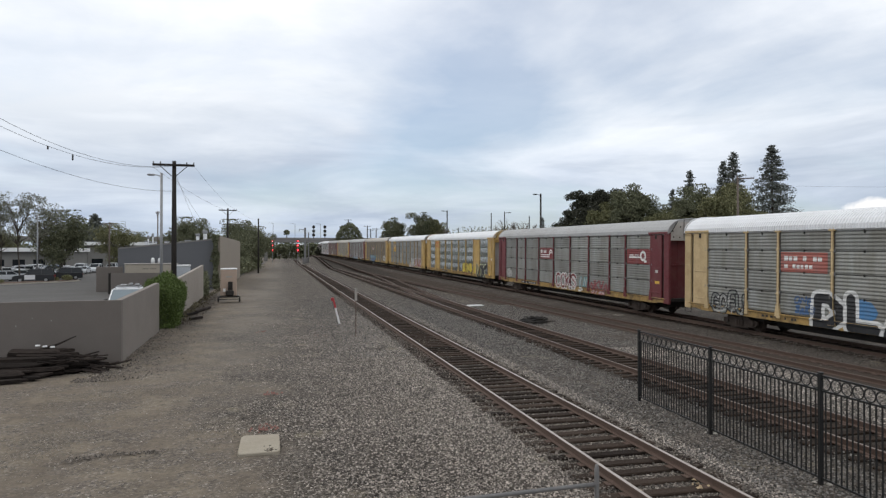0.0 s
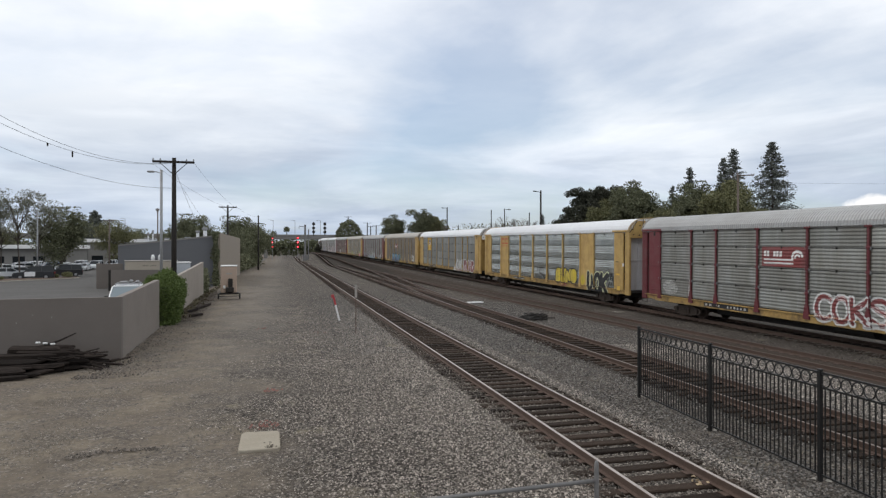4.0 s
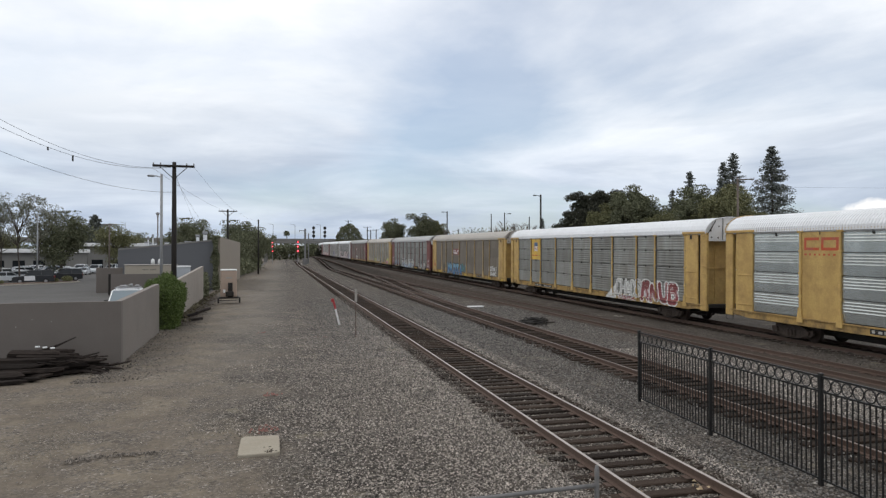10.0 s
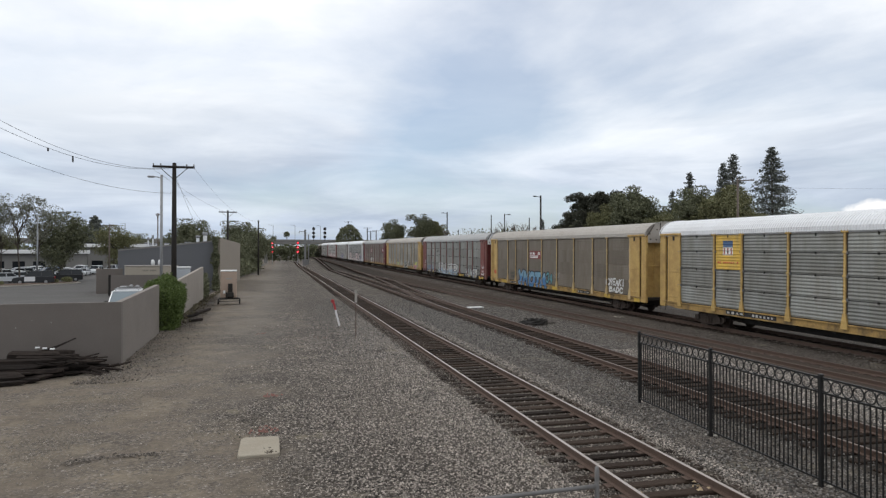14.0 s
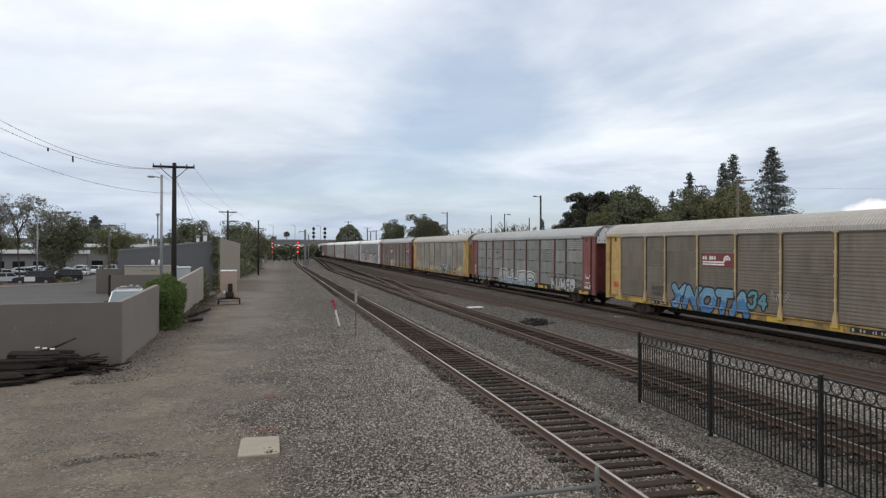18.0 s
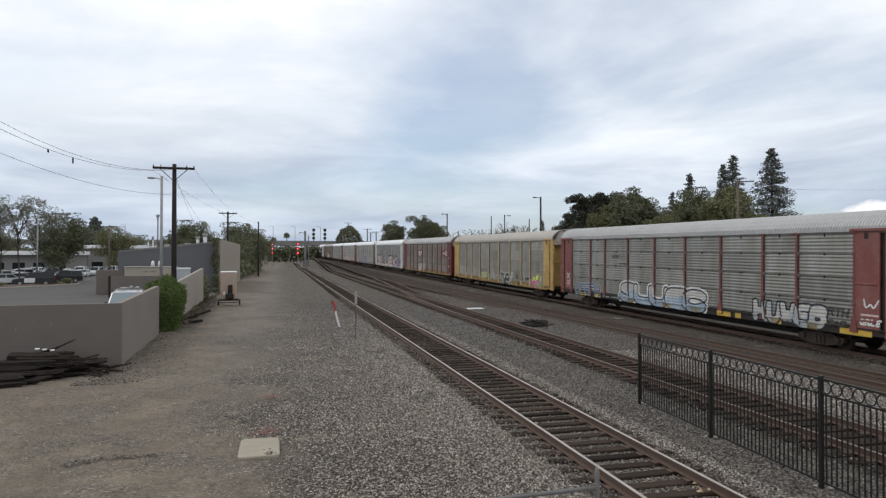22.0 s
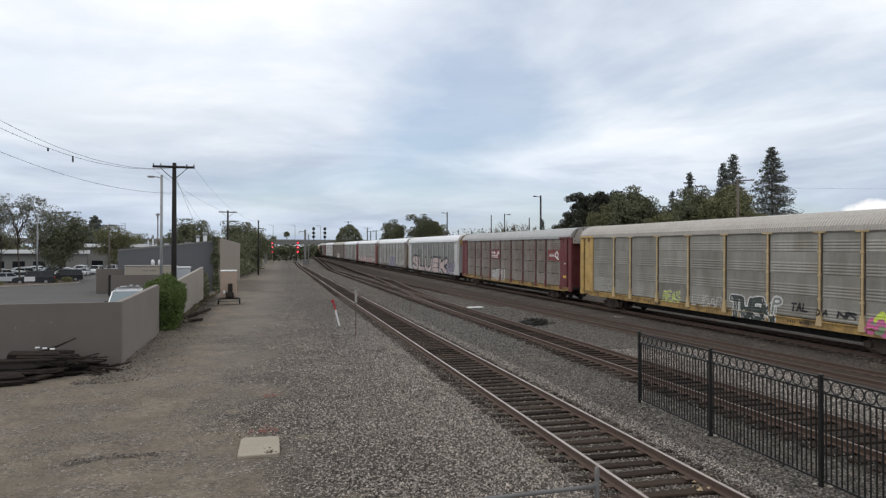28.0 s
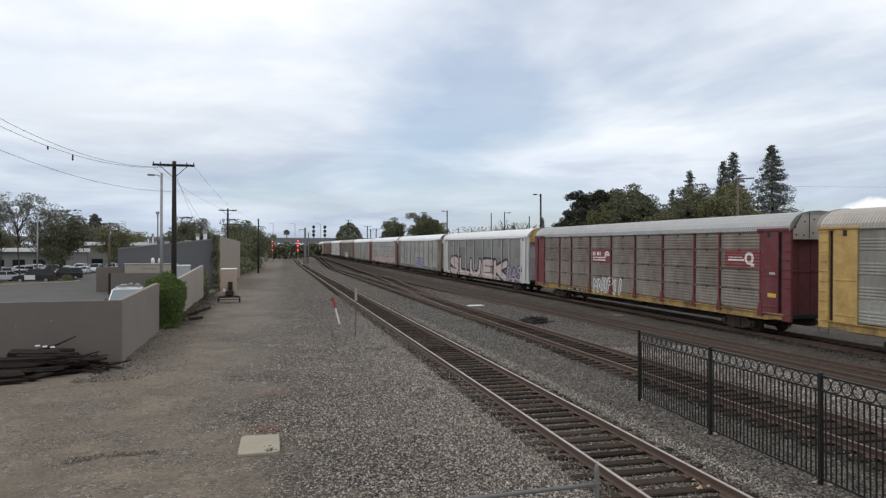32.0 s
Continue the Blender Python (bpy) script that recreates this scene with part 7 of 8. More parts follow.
def white_tank():
    t = thing("utility_box", pose(-9.5, 66.6, -0.05, 0, 0, 14), "pale blue and white utility box behind the wall", "utility box")
    part("box", Shape().cbox(-0.66, 0.66, -0.5, 0.5, 0, 2.7, 0.04), material("pale_blue_box_paint", (0.43, 0.45, 0.475), 0.5, 0.1, 0.04, 10, 1, 0.02, (0.25, 0.28, 0.32), 0.3), t)
    part("lid", Shape().cbox(-0.7, 0.7, -0.55, 0.55, 2.7, 2.86, 0.04), MAT["white"], t)


white_tank()


def enclosure():
    w = thing("enclosure", pose(-18.3, 71.0, 0, 0, 0, 12), "taupe walled enclosure with a dark doorway", "enclosure")
    part("front_wall", Shape().cbox(0, 2.4, 0, 0.2, 0, 2.55, 0.02), MAT["stucco"], w)
    part("side_wall", Shape().cbox(0, 0.2, 0.2, 4, 0, 2.55, 0.02), MAT["stucco"], w)


enclosure()
wall_run("wall_low", (-15.7, 65.8), (-9.9, 64.3), 0.2, -0.2, 2.05, 2.1, "stucco", "low taupe stucco wall before the trailer")


tagged(part("dark_gate", Shape().cbox(-16.03, -15.72, 66.3, 66.36, 0.0, 2.05, 0.01), MAT["under"]), "narrow dark metal gate between two walls", "gate")


def antenna_domes():
    for x, y in ((-13.55, 74.0), (-12.85, 74.0)):
        d = thing("antenna_dome", pose(x, y, 0), "small white dome on a post", "antenna", "antenna domes")
        part("post", Shape().tube([(0, 0, -0.1), (0, 0, 2.9)], 0.05, 6), MAT["grey_metal"], d)
        part("dome", Shape().tube([(0, 0, z) for z in (2.85, 2.9, 3.1, 3.3, 3.42, 3.46)], [0.14, 0.19, 0.2, 0.17, 0.1, 0.02], 12), MAT["white"], d, "white rounded dome", True)


antenna_domes()


def kerb_island():
    k = thing("kerb_island", Matrix(), "raised planting island with pale kerb and reddish soil", "kerb island")
    line = [Vector(p) for p in ((-40.5, 84.5, 0), (-33.5, 89.6, 0), (-30.4, 93.6, 0), (-28.2, 97.4, 0), (-27.6, 99.4, 0), (-28.4, 100.6, 0), (-30.2, 99.8, 0), (-32.8, 96.0, 0), (-36.2, 92.4, 0), (-42.5, 87.6, 0))]
    mid = sum(line, Vector()) / len(line)
    part("kerb", Shape().sweep(tuple((p.x, p.y) for p in line), [lambda x, y: (x, y, -0.1), lambda x, y: (x, y, 0.18)]), MAT["concrete"], k)
    soil = material("reddish_soil", (0.13, 0.085, 0.062), 0.95, 0, 0.2, 9, 1, 0.4, (0.085, 0.068, 0.05), 0.5)
    part("soil", Shape().sweep(tuple((p.x + (mid.x - p.x) * 0.06, p.y + (mid.y - p.y) * 0.06) for p in line), [lambda x, y: (x, y, 0.0), lambda x, y: (x, y, 0.22)]), soil, k)
    rs = np.random.RandomState(31)
    for x, y, r in ((-29.0, 98.4, 0.75), (-30.2, 97.4, 0.5), (-34.6, 91.6, 0.45)):
        d = rs.normal(size=(420, 3))
        d /= np.linalg.norm(d, axis=1)[:, None]
        p = np.array([x, y, 0.2 + r * 0.45]) + d * r * rs.uniform(0.4, 1, (420, 1)) * np.array([1, 1, 0.55])
        v, f = leaf_cards(rs, p, 0.12)
        b = thing("low_shrub", Matrix(), "low green shrub on the planting island", "bush", "island shrubs")
        part("foliage", quick_mesh("foliage", v, f, LEAF["olive"]), None, b)


kerb_island()


def far_shop(x, y, w, d, h, label, turn=0):
    b = thing("shop_building", pose(x, y, 0, 0, 0, turn), label, "building", "low buildings round the lot")
    part("wall", Shape().box(-w / 2, w / 2, 0, d, 0, h - 0.9), MAT["grey_wall"], b)
    part("fascia", Shape().cbox(-w / 2 - 0.6, w / 2 + 0.6, -1.5, d + 0.4, h - 0.9, h, 0.05), MAT["white"], b, "white fascia band")
    n = int(w / 4)
    for i in range(n):
        x0 = -w / 2 + (i + 0.2) * w / n
        win = part("window", Shape().box(x0, x0 + w / n * 0.6, -0.03, 0.05, 0.9, 2.5), MAT["glass"], b)
        part("window_frame", Shape().box(x0 - 0.06, x0 + w / n * 0.6 + 0.06, -0.02, 0.04, 0.82, 0.9), MAT["white"], win)


far_shop(-66, 168, 34, 14, 5.2, "low shop with a white fascia beyond parked cars", 0)
far_shop(-44, 190, 14, 14, 7.0, "tan shop with a pale awning beyond the trucks", 0)


def roof_units():
    def at(x):
        return 5.5 + (x + 7) * 0.108 - 0.05
    for x, y, w, h in ((-15.6, 82.0, 0.5, 0.9), (-15.1, 82.2, 0.7, 0.75), (-13.8, 84.0, 0.45, 0.7), (-11.9, 83.3, 0.4, 0.45), (-11.3, 83.3, 0.6, 0.55), (-8.7, 84, 0.5, 0.4)):
        u = thing("roof_unit", pose(x, y, at(x)), "grey metal rooftop ventilation unit", "roof unit", "rooftop units")
        part("casing", Shape().cbox(-w / 2, w / 2, -0.4, 0.4, 0, h * 0.8, 0.05), MAT["roof_white"], u)
        part("hood", Shape().cbox(-w / 2 - 0.06, w / 2 + 0.06, -0.46, 0.46, h * 0.8, h, 0.06), MAT["grey_metal"], u)
    for x, y, r, h in ((-10.37, 85.06, 0.2, 1.3), (-9.48, 84.84, 0.24, 1.6), (-15.45, 81.6, 0.09, 1.5), (-14.95, 81.6, 0.09, 1.7)):
        u = thing("vent_stack", pose(x, y, at(x)), "pale capped vent stack on the roof", "vent", "rooftop vents")
        part("pipe", Shape().tube([(0, 0, -0.05), (0, 0, h * 0.75)], r, 10), MAT["roof_white"], u)
        part("cap", Shape().tube([(0, 0, h * 0.78), (0, 0, h * 0.82), (0, 0, h * 0.96), (0, 0, h)], [r * 0.9, r * 1.45, r * 1.45, r * 1.1], 10), MAT["grey_metal"], u, "grey rain cap")
        part("cap_stem", Shape().tube([(0, 0, h * 0.74), (0, 0, h * 0.8)], r * 0.6, 8), MAT["under"], u)


roof_units()


def lamp_post(x, y, top, arm, label, mat="grey_metal", r=0.09, turn=0.0, arm_len=0.9):
    p = thing("street_lamp", pose(x, y, 0, 0, 0, turn), label, "street lamp", "street lamps")
    part("pole", Shape().tube([(0, 0, -0.2), (0, 0, top)], [r, r * 0.85], 10), MAT[mat], p, smooth=True)
    if arm:
        part("arm", Shape().tube([(0, 0, top - 0.25), (arm * arm_len * 0.5, 0, top - 0.14), (arm * arm_len, 0, top - 0.12)], 0.035, 6), MAT[mat], p)
        a, b = sorted((arm * arm_len * 0.75, arm * (arm_len + 0.35)))
        part("lamp_head", Shape().cbox(a, b, -0.14, 0.14, top - 0.2, top - 0.07, 0.05), MAT[mat], p)
    return p


lamp_post(-8.52, 49.6, 9.7, -1, "grey steel lamp post with one arm", r=0.11, arm_len=0.6)
lamp_post(-33.2, 100.0, 9.6, 0, "tall grey pole in the lot", r=0.11)
lamp_post(32.1, 76.5, 11.6, -1, "dark lamp post behind the train", "dark_wood", 0.13, 10, 0.8)
lamp_post(29.9, 116.2, 12.0, -1, "dark lamp post behind the train", "dark_wood", 0.13, 10, 0.8)
lamp_post(37.0, 104.1, 11.1, 1, "dark lamp post behind the train", "dark_wood", 0.1, 10, 0.9)
for x, y, h in ((34.8, 104.7, 10.9), (37.4, 93.7, 9.8), (35.6, 140, 9.4), (37.6, 136, 9.6), (36.4, 122, 9.0), (42, 118, 9.0)):
    lamp_post(x, y, h, 0, "bare dark post behind the train", "dark_wood", 0.09)
utility_pole(53.9, 66.9, 13.3, 1.8, "brown utility pole with a crossarm behind the train", "grey_wood", 0.14, -35, 0.9)
utility_pole(-31.7, 131.7, 9.8, 1.6, "pale utility pole in the lot", "grey_wood", 0.14)
utility_pole(-18.1, 102.5, 10.2, 0.5, "thin grey pole behind the building", "grey_wood", 0.1)
utility_pole(-4.8, 132.9, 10.9, 0.3, "dark leaning pole beside the lane", "dark_wood", 0.15)
for x, y, h in ((38.4, 299.7, 17.0), (40.4, 303, 15.5), (42.6, 300, 15.8), (32.6, 332, 21.5)):
    utility_pole(x, y, h, 4.0, "far utility pole with crossarms", "dark_wood", 0.25)


# ---- wires ----
def wires():
    a, b = Vector((-6.9, 42.85, 0)), Vector((-12.0, 31.9, 0))
    for k, (off, z) in enumerate(((0.0, (9.35, -2.33, 2.45)), (0.12, (9.36, -2.2, 2.57)), (0.35, (7.8, -1.22, 1.70)))):
        pts = [a + (b - a) * s + Vector((off, 0, z[0] + z[1] * s + z[2] * s * s)) for s in [i / 16 * 1.3 for i in range(17)]]
        w = thing("overhead_wire", Matrix(), "sagging black overhead wire", "wire", "overhead wires")
        part("wire", Shape().tube(pts, 0.0095 if k < 2 else 0.009, 5), MAT["under"], w)
        if k == 0:
            for s in (0.66, 0.79):
                q = a + (b - a) * s + Vector((off, 0, z[0] + z[1] * s + z[2] * s * s))
                part("wire_tag", Shape().cbox(q.x - 0.03, q.x + 0.03, q.y - 0.05, q.y + 0.05, q.z - (0.3 if s < 0.7 else 0.16), q.z + 0.02, 0.02), MAT["under"], w, "dark tag hanging on the wire")
    for p, q in (((-6.6, 43.0, 8.7), (-7.3, 74, 5.9)), ((-6.6, 43.0, 9.0), (-8.5, 75, 5.6)), ((-7.9, 42.9, 9.3), (-7.74, 96.7, 10.1)), ((-5.5, 42.9, 9.45), (-6.6, 96.7, 10.15)), ((-6.5, 96.8, 10.2), (-4.8, 132.9, 10.6)), ((53.9, 66.9, 12.2), (120, 40, 11.5))):
        p, q = Vector(p), Vector(q)
        w = thing("overhead_wire", Matrix(), "thin black overhead wire", "wire", "overhead wires")
        part("wire", Shape().tube([p.lerp(q, k / 10) + Vector((0, 0, -0.35 * 4 * (k / 10) * (1 - k / 10))) for k in range(11)], 0.008, 4), MAT["under"], w)


wires()


# ---- bridge, signals and far things ----
def bridge():
    b = thing("road_bridge", pose(0, 336, 0), "grey concrete road bridge crossing the tracks", "bridge")
    part("deck", Shape().cbox(-190, 260, -6, 6, 9.6, 11.0, 0.1), MAT["grey_wall"], b)
    for y in (-6.2, 6.0):
        part("parapet", Shape().cbox(-190, 260, y, y + 0.25, 10.9, 11.9, 0.05), MAT["grey_wall"], b)
    for x in (-62, -30, -8.5, 34, 60, 90):
        part("pier", Shape().cbox(x - 0.8, x + 0.8, -4, 4, -0.3, 9.6, 0.15), MAT["grey_wall"], b)
    for x in (-75, -40, -5, 6, 19):
        p = part("lamp_pole", Shape().tube([(x, 5, 11), (x, 5, 19.5)], 0.12, 6), MAT["grey_metal"], b)
        part("lamp_arm", Shape().tube([(x, 5, 19.4), (x - 2.2, 5, 19.7)], 0.07, 5), MAT["grey_metal"], p)


bridge()


RED_LIGHT = bpy.data.materials.new("red_signal_light")
RED_LIGHT.use_nodes = True
_b = RED_LIGHT.node_tree.nodes["Principled BSDF"]
_b.inputs["Base Color"].default_value = (0.8, 0.02, 0.03, 1)
_b.inputs["Emission Color"].default_value = (1.0, 0.03, 0.05, 1)
_b.inputs["Emission Strength"].default_value = 1.3


RED_CORE = RED_LIGHT.copy()
RED_CORE.name = "signal_lamp_core"
_b = RED_CORE.node_tree.nodes["Principled BSDF"]
_b.inputs["Emission Color"].default_value = (1.0, 0.30, 0.34, 1)
_b.inputs["Emission Strength"].default_value = 3.0


def signal_mast(x, y, heads, top):
    s = thing("signal_mast", pose(x, y, 0), "railway signal mast showing red lights", "railway signal", "railway signals")
    part("mast", Shape().tube([(0, 0.2, -0.2), (0, 0.2, top)], 0.1, 8), MAT["grey_metal"], s)
    for z in heads:
        h = part("signal_head", Shape().cbox(-0.5, 0.5, 0, 0.15, z - 0.6, z + 0.6, 0.1), MAT["under"], s)
        part("lens", Shape().tube([(0, -0.12, z), (0, 0.0, z)], 0.40, 14), RED_LIGHT, h, "glowing red lens")
        part("lamp_core", Shape().tube([(0, -0.16, z), (0, -0.12, z)], 0.13, 12), RED_CORE, h, "bright core of the lamp")


signal_mast(-4.4, 279.4, (5.4, 7.3, 9.0), 9.9)
signal_mast(5.7, 261.5, (5.3, 7.1, 8.9), 9.7)


def gantry():
    g = thing("signal_gantry", pose(7.7, 235.2, 0), "grey cantilever signal gantry over the tracks", "railway signal", "railway signals")
    part("mast", Shape().cbox(-0.35, 0.35, -0.3, 0.3, -0.2, 13.2, 0.05), MAT["pipe"], g)
    part("second_mast", Shape().cbox(1.0, 1.4, -0.2, 0.2, -0.2, 11.5, 0.05), MAT["pipe"], g)
    part("arm", Shape().cbox(-0.3, 8.2, -0.2, 0.2, 8.6, 9.1, 0.05), MAT["pipe"], g)
    part("cabinet", Shape().cbox(-0.9, 0.9, -1.6, -0.5, 0, 2.4, 0.05), MAT["pipe"], g)
    part("bracket", Shape().tube([(0, 0, 12.4), (-2.0, 0, 12.6), (-2.1, 0, 11.9)], 0.12, 6), MAT["pipe"], g)
    for x in (3.0, 7.0):
        h = part("signal_head", Shape().tube([(x, 0, 9.1), (x, 0, 14.2)], 0.12, 6), MAT["under"], g)
        for z in (10.6, 12.0, 13.5):
            part("target", Shape().cbox(x - 0.5, x + 0.5, -0.12, 0.12, z - 0.5, z + 0.5, 0.15), MAT["under"], h)


gantry()


def palm(x, y, h, seed):
    p = thing("palm_tree", pose(x, y, 0), "far palm above the bridge", "tree", "palms")
    part("trunk", Shape().tube([(0, 0, -0.3), (0.2, 0, h)], [0.35, 0.25], 7), MAT["bark"], p)
    rs = np.random.RandomState(seed)
    a = rs.uniform(0, 6.28, 420)
    r = rs.uniform(0.1, 1, 420) ** 0.5 * 2.0
    b = rs.uniform(-0.7, 1.4, 420)
    pts = np.stack([np.cos(a) * np.cos(b) * r, np.sin(a) * np.cos(b) * r, h + 0.5 + np.sin(b) * r], 1)
    v, f = leaf_cards(rs, pts, 0.5)
    part("crown", quick_mesh("crown", v, f, LEAF["oak"]), None, p)


palm(2.2, 432, 17.0, 1)
palm(-6.0, 440, 14.0, 2)


# ---- loose things in the yard ----
def cart_cabinet():
    c = thing("wheeled_cabinet", pose(-4.25, 54.2, 0, 0, 0, 4), "beige cabinet on a black two-wheeled frame", "cabinet")
    tan = material("beige_cabinet_paint", (0.40, 0.305, 0.24), 0.6, 0, 0.04, 10, 1.2, 0.03, (0.34, 0.26, 0.2), 0.3)
    part("cabinet_body", Shape().cbox(-0.62, 0.62, -0.45, 0.5, 0.5, 2.6, 0.05), tan, c)
    part("lid", Shape().cbox(-0.64, 0.64, -0.48, 0.52, 2.6, 2.72, 0.06), MAT["white"], c, "white domed lid")
    part("frame", Shape().cbox(-0.72, 0.78, -0.62, 0.5, 0.38, 0.5, 0.03).cbox(-0.05, 0.3, -0.62, -0.46, 0.5, 1.65, 0.03), MAT["under"], c, "black steel frame")
    part("winch", Shape().cbox(-0.22, 0.4, -0.75, -0.5, 0.55, 0.95, 0.05).tube([(0.1, -0.7, 1.3), (0.1, -0.5, 1.3)], 0.16, 10), MAT["under"], c)
    part("white_tag", Shape().cbox(-0.42, -0.25, -0.56, -0.5, 0.85, 1.1, 0.02), MAT["white"], c)
    for x in (-0.78, 0.84):
        w = part("wheel", Shape().tube([(x - 0.06, 0, 0), (x - 0.05, 0, 0), (x + 0.05, 0, 0), (x + 0.06, 0, 0)], [0.2, 0.235, 0.235, 0.2], 16), MAT["tyre"], c)
        w.location = (0, -0.35, 0.24)
    part("axle", Shape().tube([(-0.78, -0.35, 0.24), (0.84, -0.35, 0.24)], 0.03, 6), MAT["under"], c)
    part("letter_bar", Shape().cbox(-0.2, 0.25, -0.458, -0.44, 1.98, 2.1, 0.004), MAT["stucco_cap"], c)


cart_cabinet()


def timber_pile():
    rnd = random.Random(12)
    # layer by layer: where the ends lie on the wall's side of the lot, and how long each timber is
    layers = ((0.08, 3.2, 5.0, ((21.55, -8.0), (21.85, -7.6), (22.15, -7.3), (22.5, -6.9), (22.85, -6.6), (23.2, -6.3), (23.55, -6.1), (23.9, -6.0), (24.25, -5.95), (24.6, -6.0))),
              (0.23, 2.6, 4.4, ((22.1, -7.9), (22.45, -7.4), (22.8, -7.0), (23.15, -6.7), (23.5, -6.4), (23.85, -6.25), (24.2, -6.3), (24.55, -6.2))),
              (0.37, 1.6, 3.4, ((22.8, -7.5), (23.15, -7.2), (23.5, -6.8), (23.85, -6.5), (24.2, -6.6), (24.5, -6.4))),
              (0.50, 1.2, 2.4, ((23.3, -7.3), (23.7, -7.0), (24.1, -6.75), (24.45, -6.7))),
              (0.61, 0.9, 1.6, ((23.8, -7.2), (24.3, -7.0))))
    for z, short, long_, row in layers:
        for y, end in row:
            L = rnd.uniform(short, long_)
            w, h = rnd.uniform(0.11, 0.2), rnd.uniform(0.05, 0.09)
            end += rnd.uniform(-0.35, 0.2)
            sh = Shape()
            ragged = rnd.uniform(-0.9, 0.9)
            # a split, uneven end
            sh.sweep(((-w, -h), (w, -h), (w, h * 0.8), (w * 0.4, h), (-w * 0.5, h * 0.9), (-w, h * 0.5)),
                     [lambda a, b, x=x, k=k, j=j: (x + j * a, a * k, b * k + 0.02 * math.sin(x * 3)) for x, k, j in ((-L, 0.92, 0.3), (-L * 0.6, 1.0, 0), (-L * 0.2, 0.97, 0), (-0.16, 0.85, ragged * 0.4), (0, 0.5, ragged))])
            t = tagged(part("old_timber", sh, MAT["old_timber"]), "blackened railway timber in a heap by the wall", "timber", "old timbers in a heap")
            t.matrix_basis = pose(end, y, z, rnd.uniform(-22, 22), rnd.uniform(-2.5, 1.5), rnd.uniform(-7, 9))
    for i in range(26):
        L = rnd.uniform(0.2, 0.6)
        t = tagged(part("splintered_plank", Shape().cbox(-L, L, -0.05, 0.05, -0.02, 0.02, 0.008), MAT["old_timber"]), "splintered dark plank on the timber heap", "plank", "splintered planks")
        x = rnd.uniform(-6.9, -5.5) if i < 18 else rnd.uniform(-8.4, -6.9)
        t.matrix_basis = pose(x, rnd.uniform(22.8, 24.6), (0.06 if x > -6.2 else 0.42) + rnd.uniform(-0.03, 0.03), rnd.uniform(-20, 20), rnd.uniform(-14, 14), rnd.uniform(-50, 60))
    tagged(part("splintered_plank", Shape().tube([(-8.1, 24.1, 0.6), (-7.5, 24.45, 0.78), (-7.0, 24.72, 1.02)], [0.05, 0.04, 0.02], 6), MAT["old_timber"]), "thin dark stick poking from the timber heap", "plank", "splintered planks")
    for i, x in enumerate((-8.0, -7.78, -7.55)):
        o = tagged(part("white_scrap", Shape().cbox(-0.07, 0.07, -0.04, 0.04, -0.025, 0.025, 0.012), MAT["white"]), "small white scrap lying on dark timbers", "scrap", "white scraps")
        o.matrix_basis = pose(x, 24.15, 0.80 - i * 0.03, 5, 0, 20 * i)


timber_pile()


def concrete_pad():
    sh = Shape()
    pr = [(-0.85, 14.03), (-0.82, 14.12), (-0.75, 14.16), (-0.17, 14.12), (-0.1, 14.09), (-0.07, 14.0), (-0.05, 13.02), (-0.07, 12.92), (-0.14, 12.87), (-0.74, 12.86), (-0.82, 12.88), (-0.85, 12.97)]
    sh.sweep(pr, [lambda a, b: (a, b, -0.08), lambda a, b: (a, b, 0.035), lambda a, b: (-0.445 + (a + 0.445) * 0.97, 13.5 + (b - 13.5) * 0.98, 0.05)])
    tagged(part("concrete_pad", sh, MAT["pad"]), "small pale concrete slab set in dirt", "concrete slab")


concrete_pad()

def soil_patch():
    rnd = random.Random(14)
    sh = Shape()
    for i in range(34):
        a, q, s = rnd.uniform(0, 6.28), abs(rnd.gauss(0, 0.11)), rnd.uniform(0.02, 0.045)
        x, y = -0.24 + math.cos(a) * q * 0.8, 13.0 + math.sin(a) * q * 1.3
        sh.add([(x - s, y, 0.045), (x, y - s, 0.045), (x + s, y, 0.045), (x, y + s, 0.045), (x, y, 0.052 + s * 0.25)], ((0, 1, 4), (1, 2, 4), (2, 3, 4), (3, 0, 4)))
    tagged(part("soil_crumbs", sh, EARTH_DARK), "dark soil crumbs on the concrete slab", "soil", kind="stuff")


EARTH_DARK = material("dark_soil", (0.07, 0.056, 0.042), 0.95, 0, 0.2, 20, 4, 0.3)
soil_patch()
RED_SPRAY = material("red_marking_paint", (0.27, 0.125, 0.105), 0.9, 0, 0.3, 30, 6, 0.2, (0.15, 0.12, 0.10), 0.9)


def paint_marks():
    rnd = random.Random(3)
    for x, y, n, r in ((-0.42, 14.8, 30, 0.36), (-0.25, 18.4, 22, 0.4), (-1.0, 33.0, 10, 0.5), (1.6, 31.0, 8, 0.5)):
        sh = Shape()
        for i in range(n):
            a = rnd.uniform(0, 6.28)
            q = rnd.uniform(0, r)
            s = rnd.uniform(0.015, 0.04)
            cx, cy = x + math.cos(a) * q, y + math.sin(a) * q
            h = s * 0.35
            sh.add([(cx - s, cy, 0.0), (cx, cy - s, 0.0), (cx + s, cy, 0.0), (cx, cy + s, 0.0), (cx, cy, h + 0.03)], ((0, 1, 4), (1, 2, 4), (2, 3, 4), (3, 0, 4)))
        tagged(part("paint_mark", sh, RED_SPRAY), "faded red survey paint sprayed on gravel", "paint mark", "survey paint marks", "stuff")


paint_marks()


RED_FLAG = material("red_flagging_tape", (0.40, 0.05, 0.055), 0.7, 0, 0.15, 20, 3, 0.1)


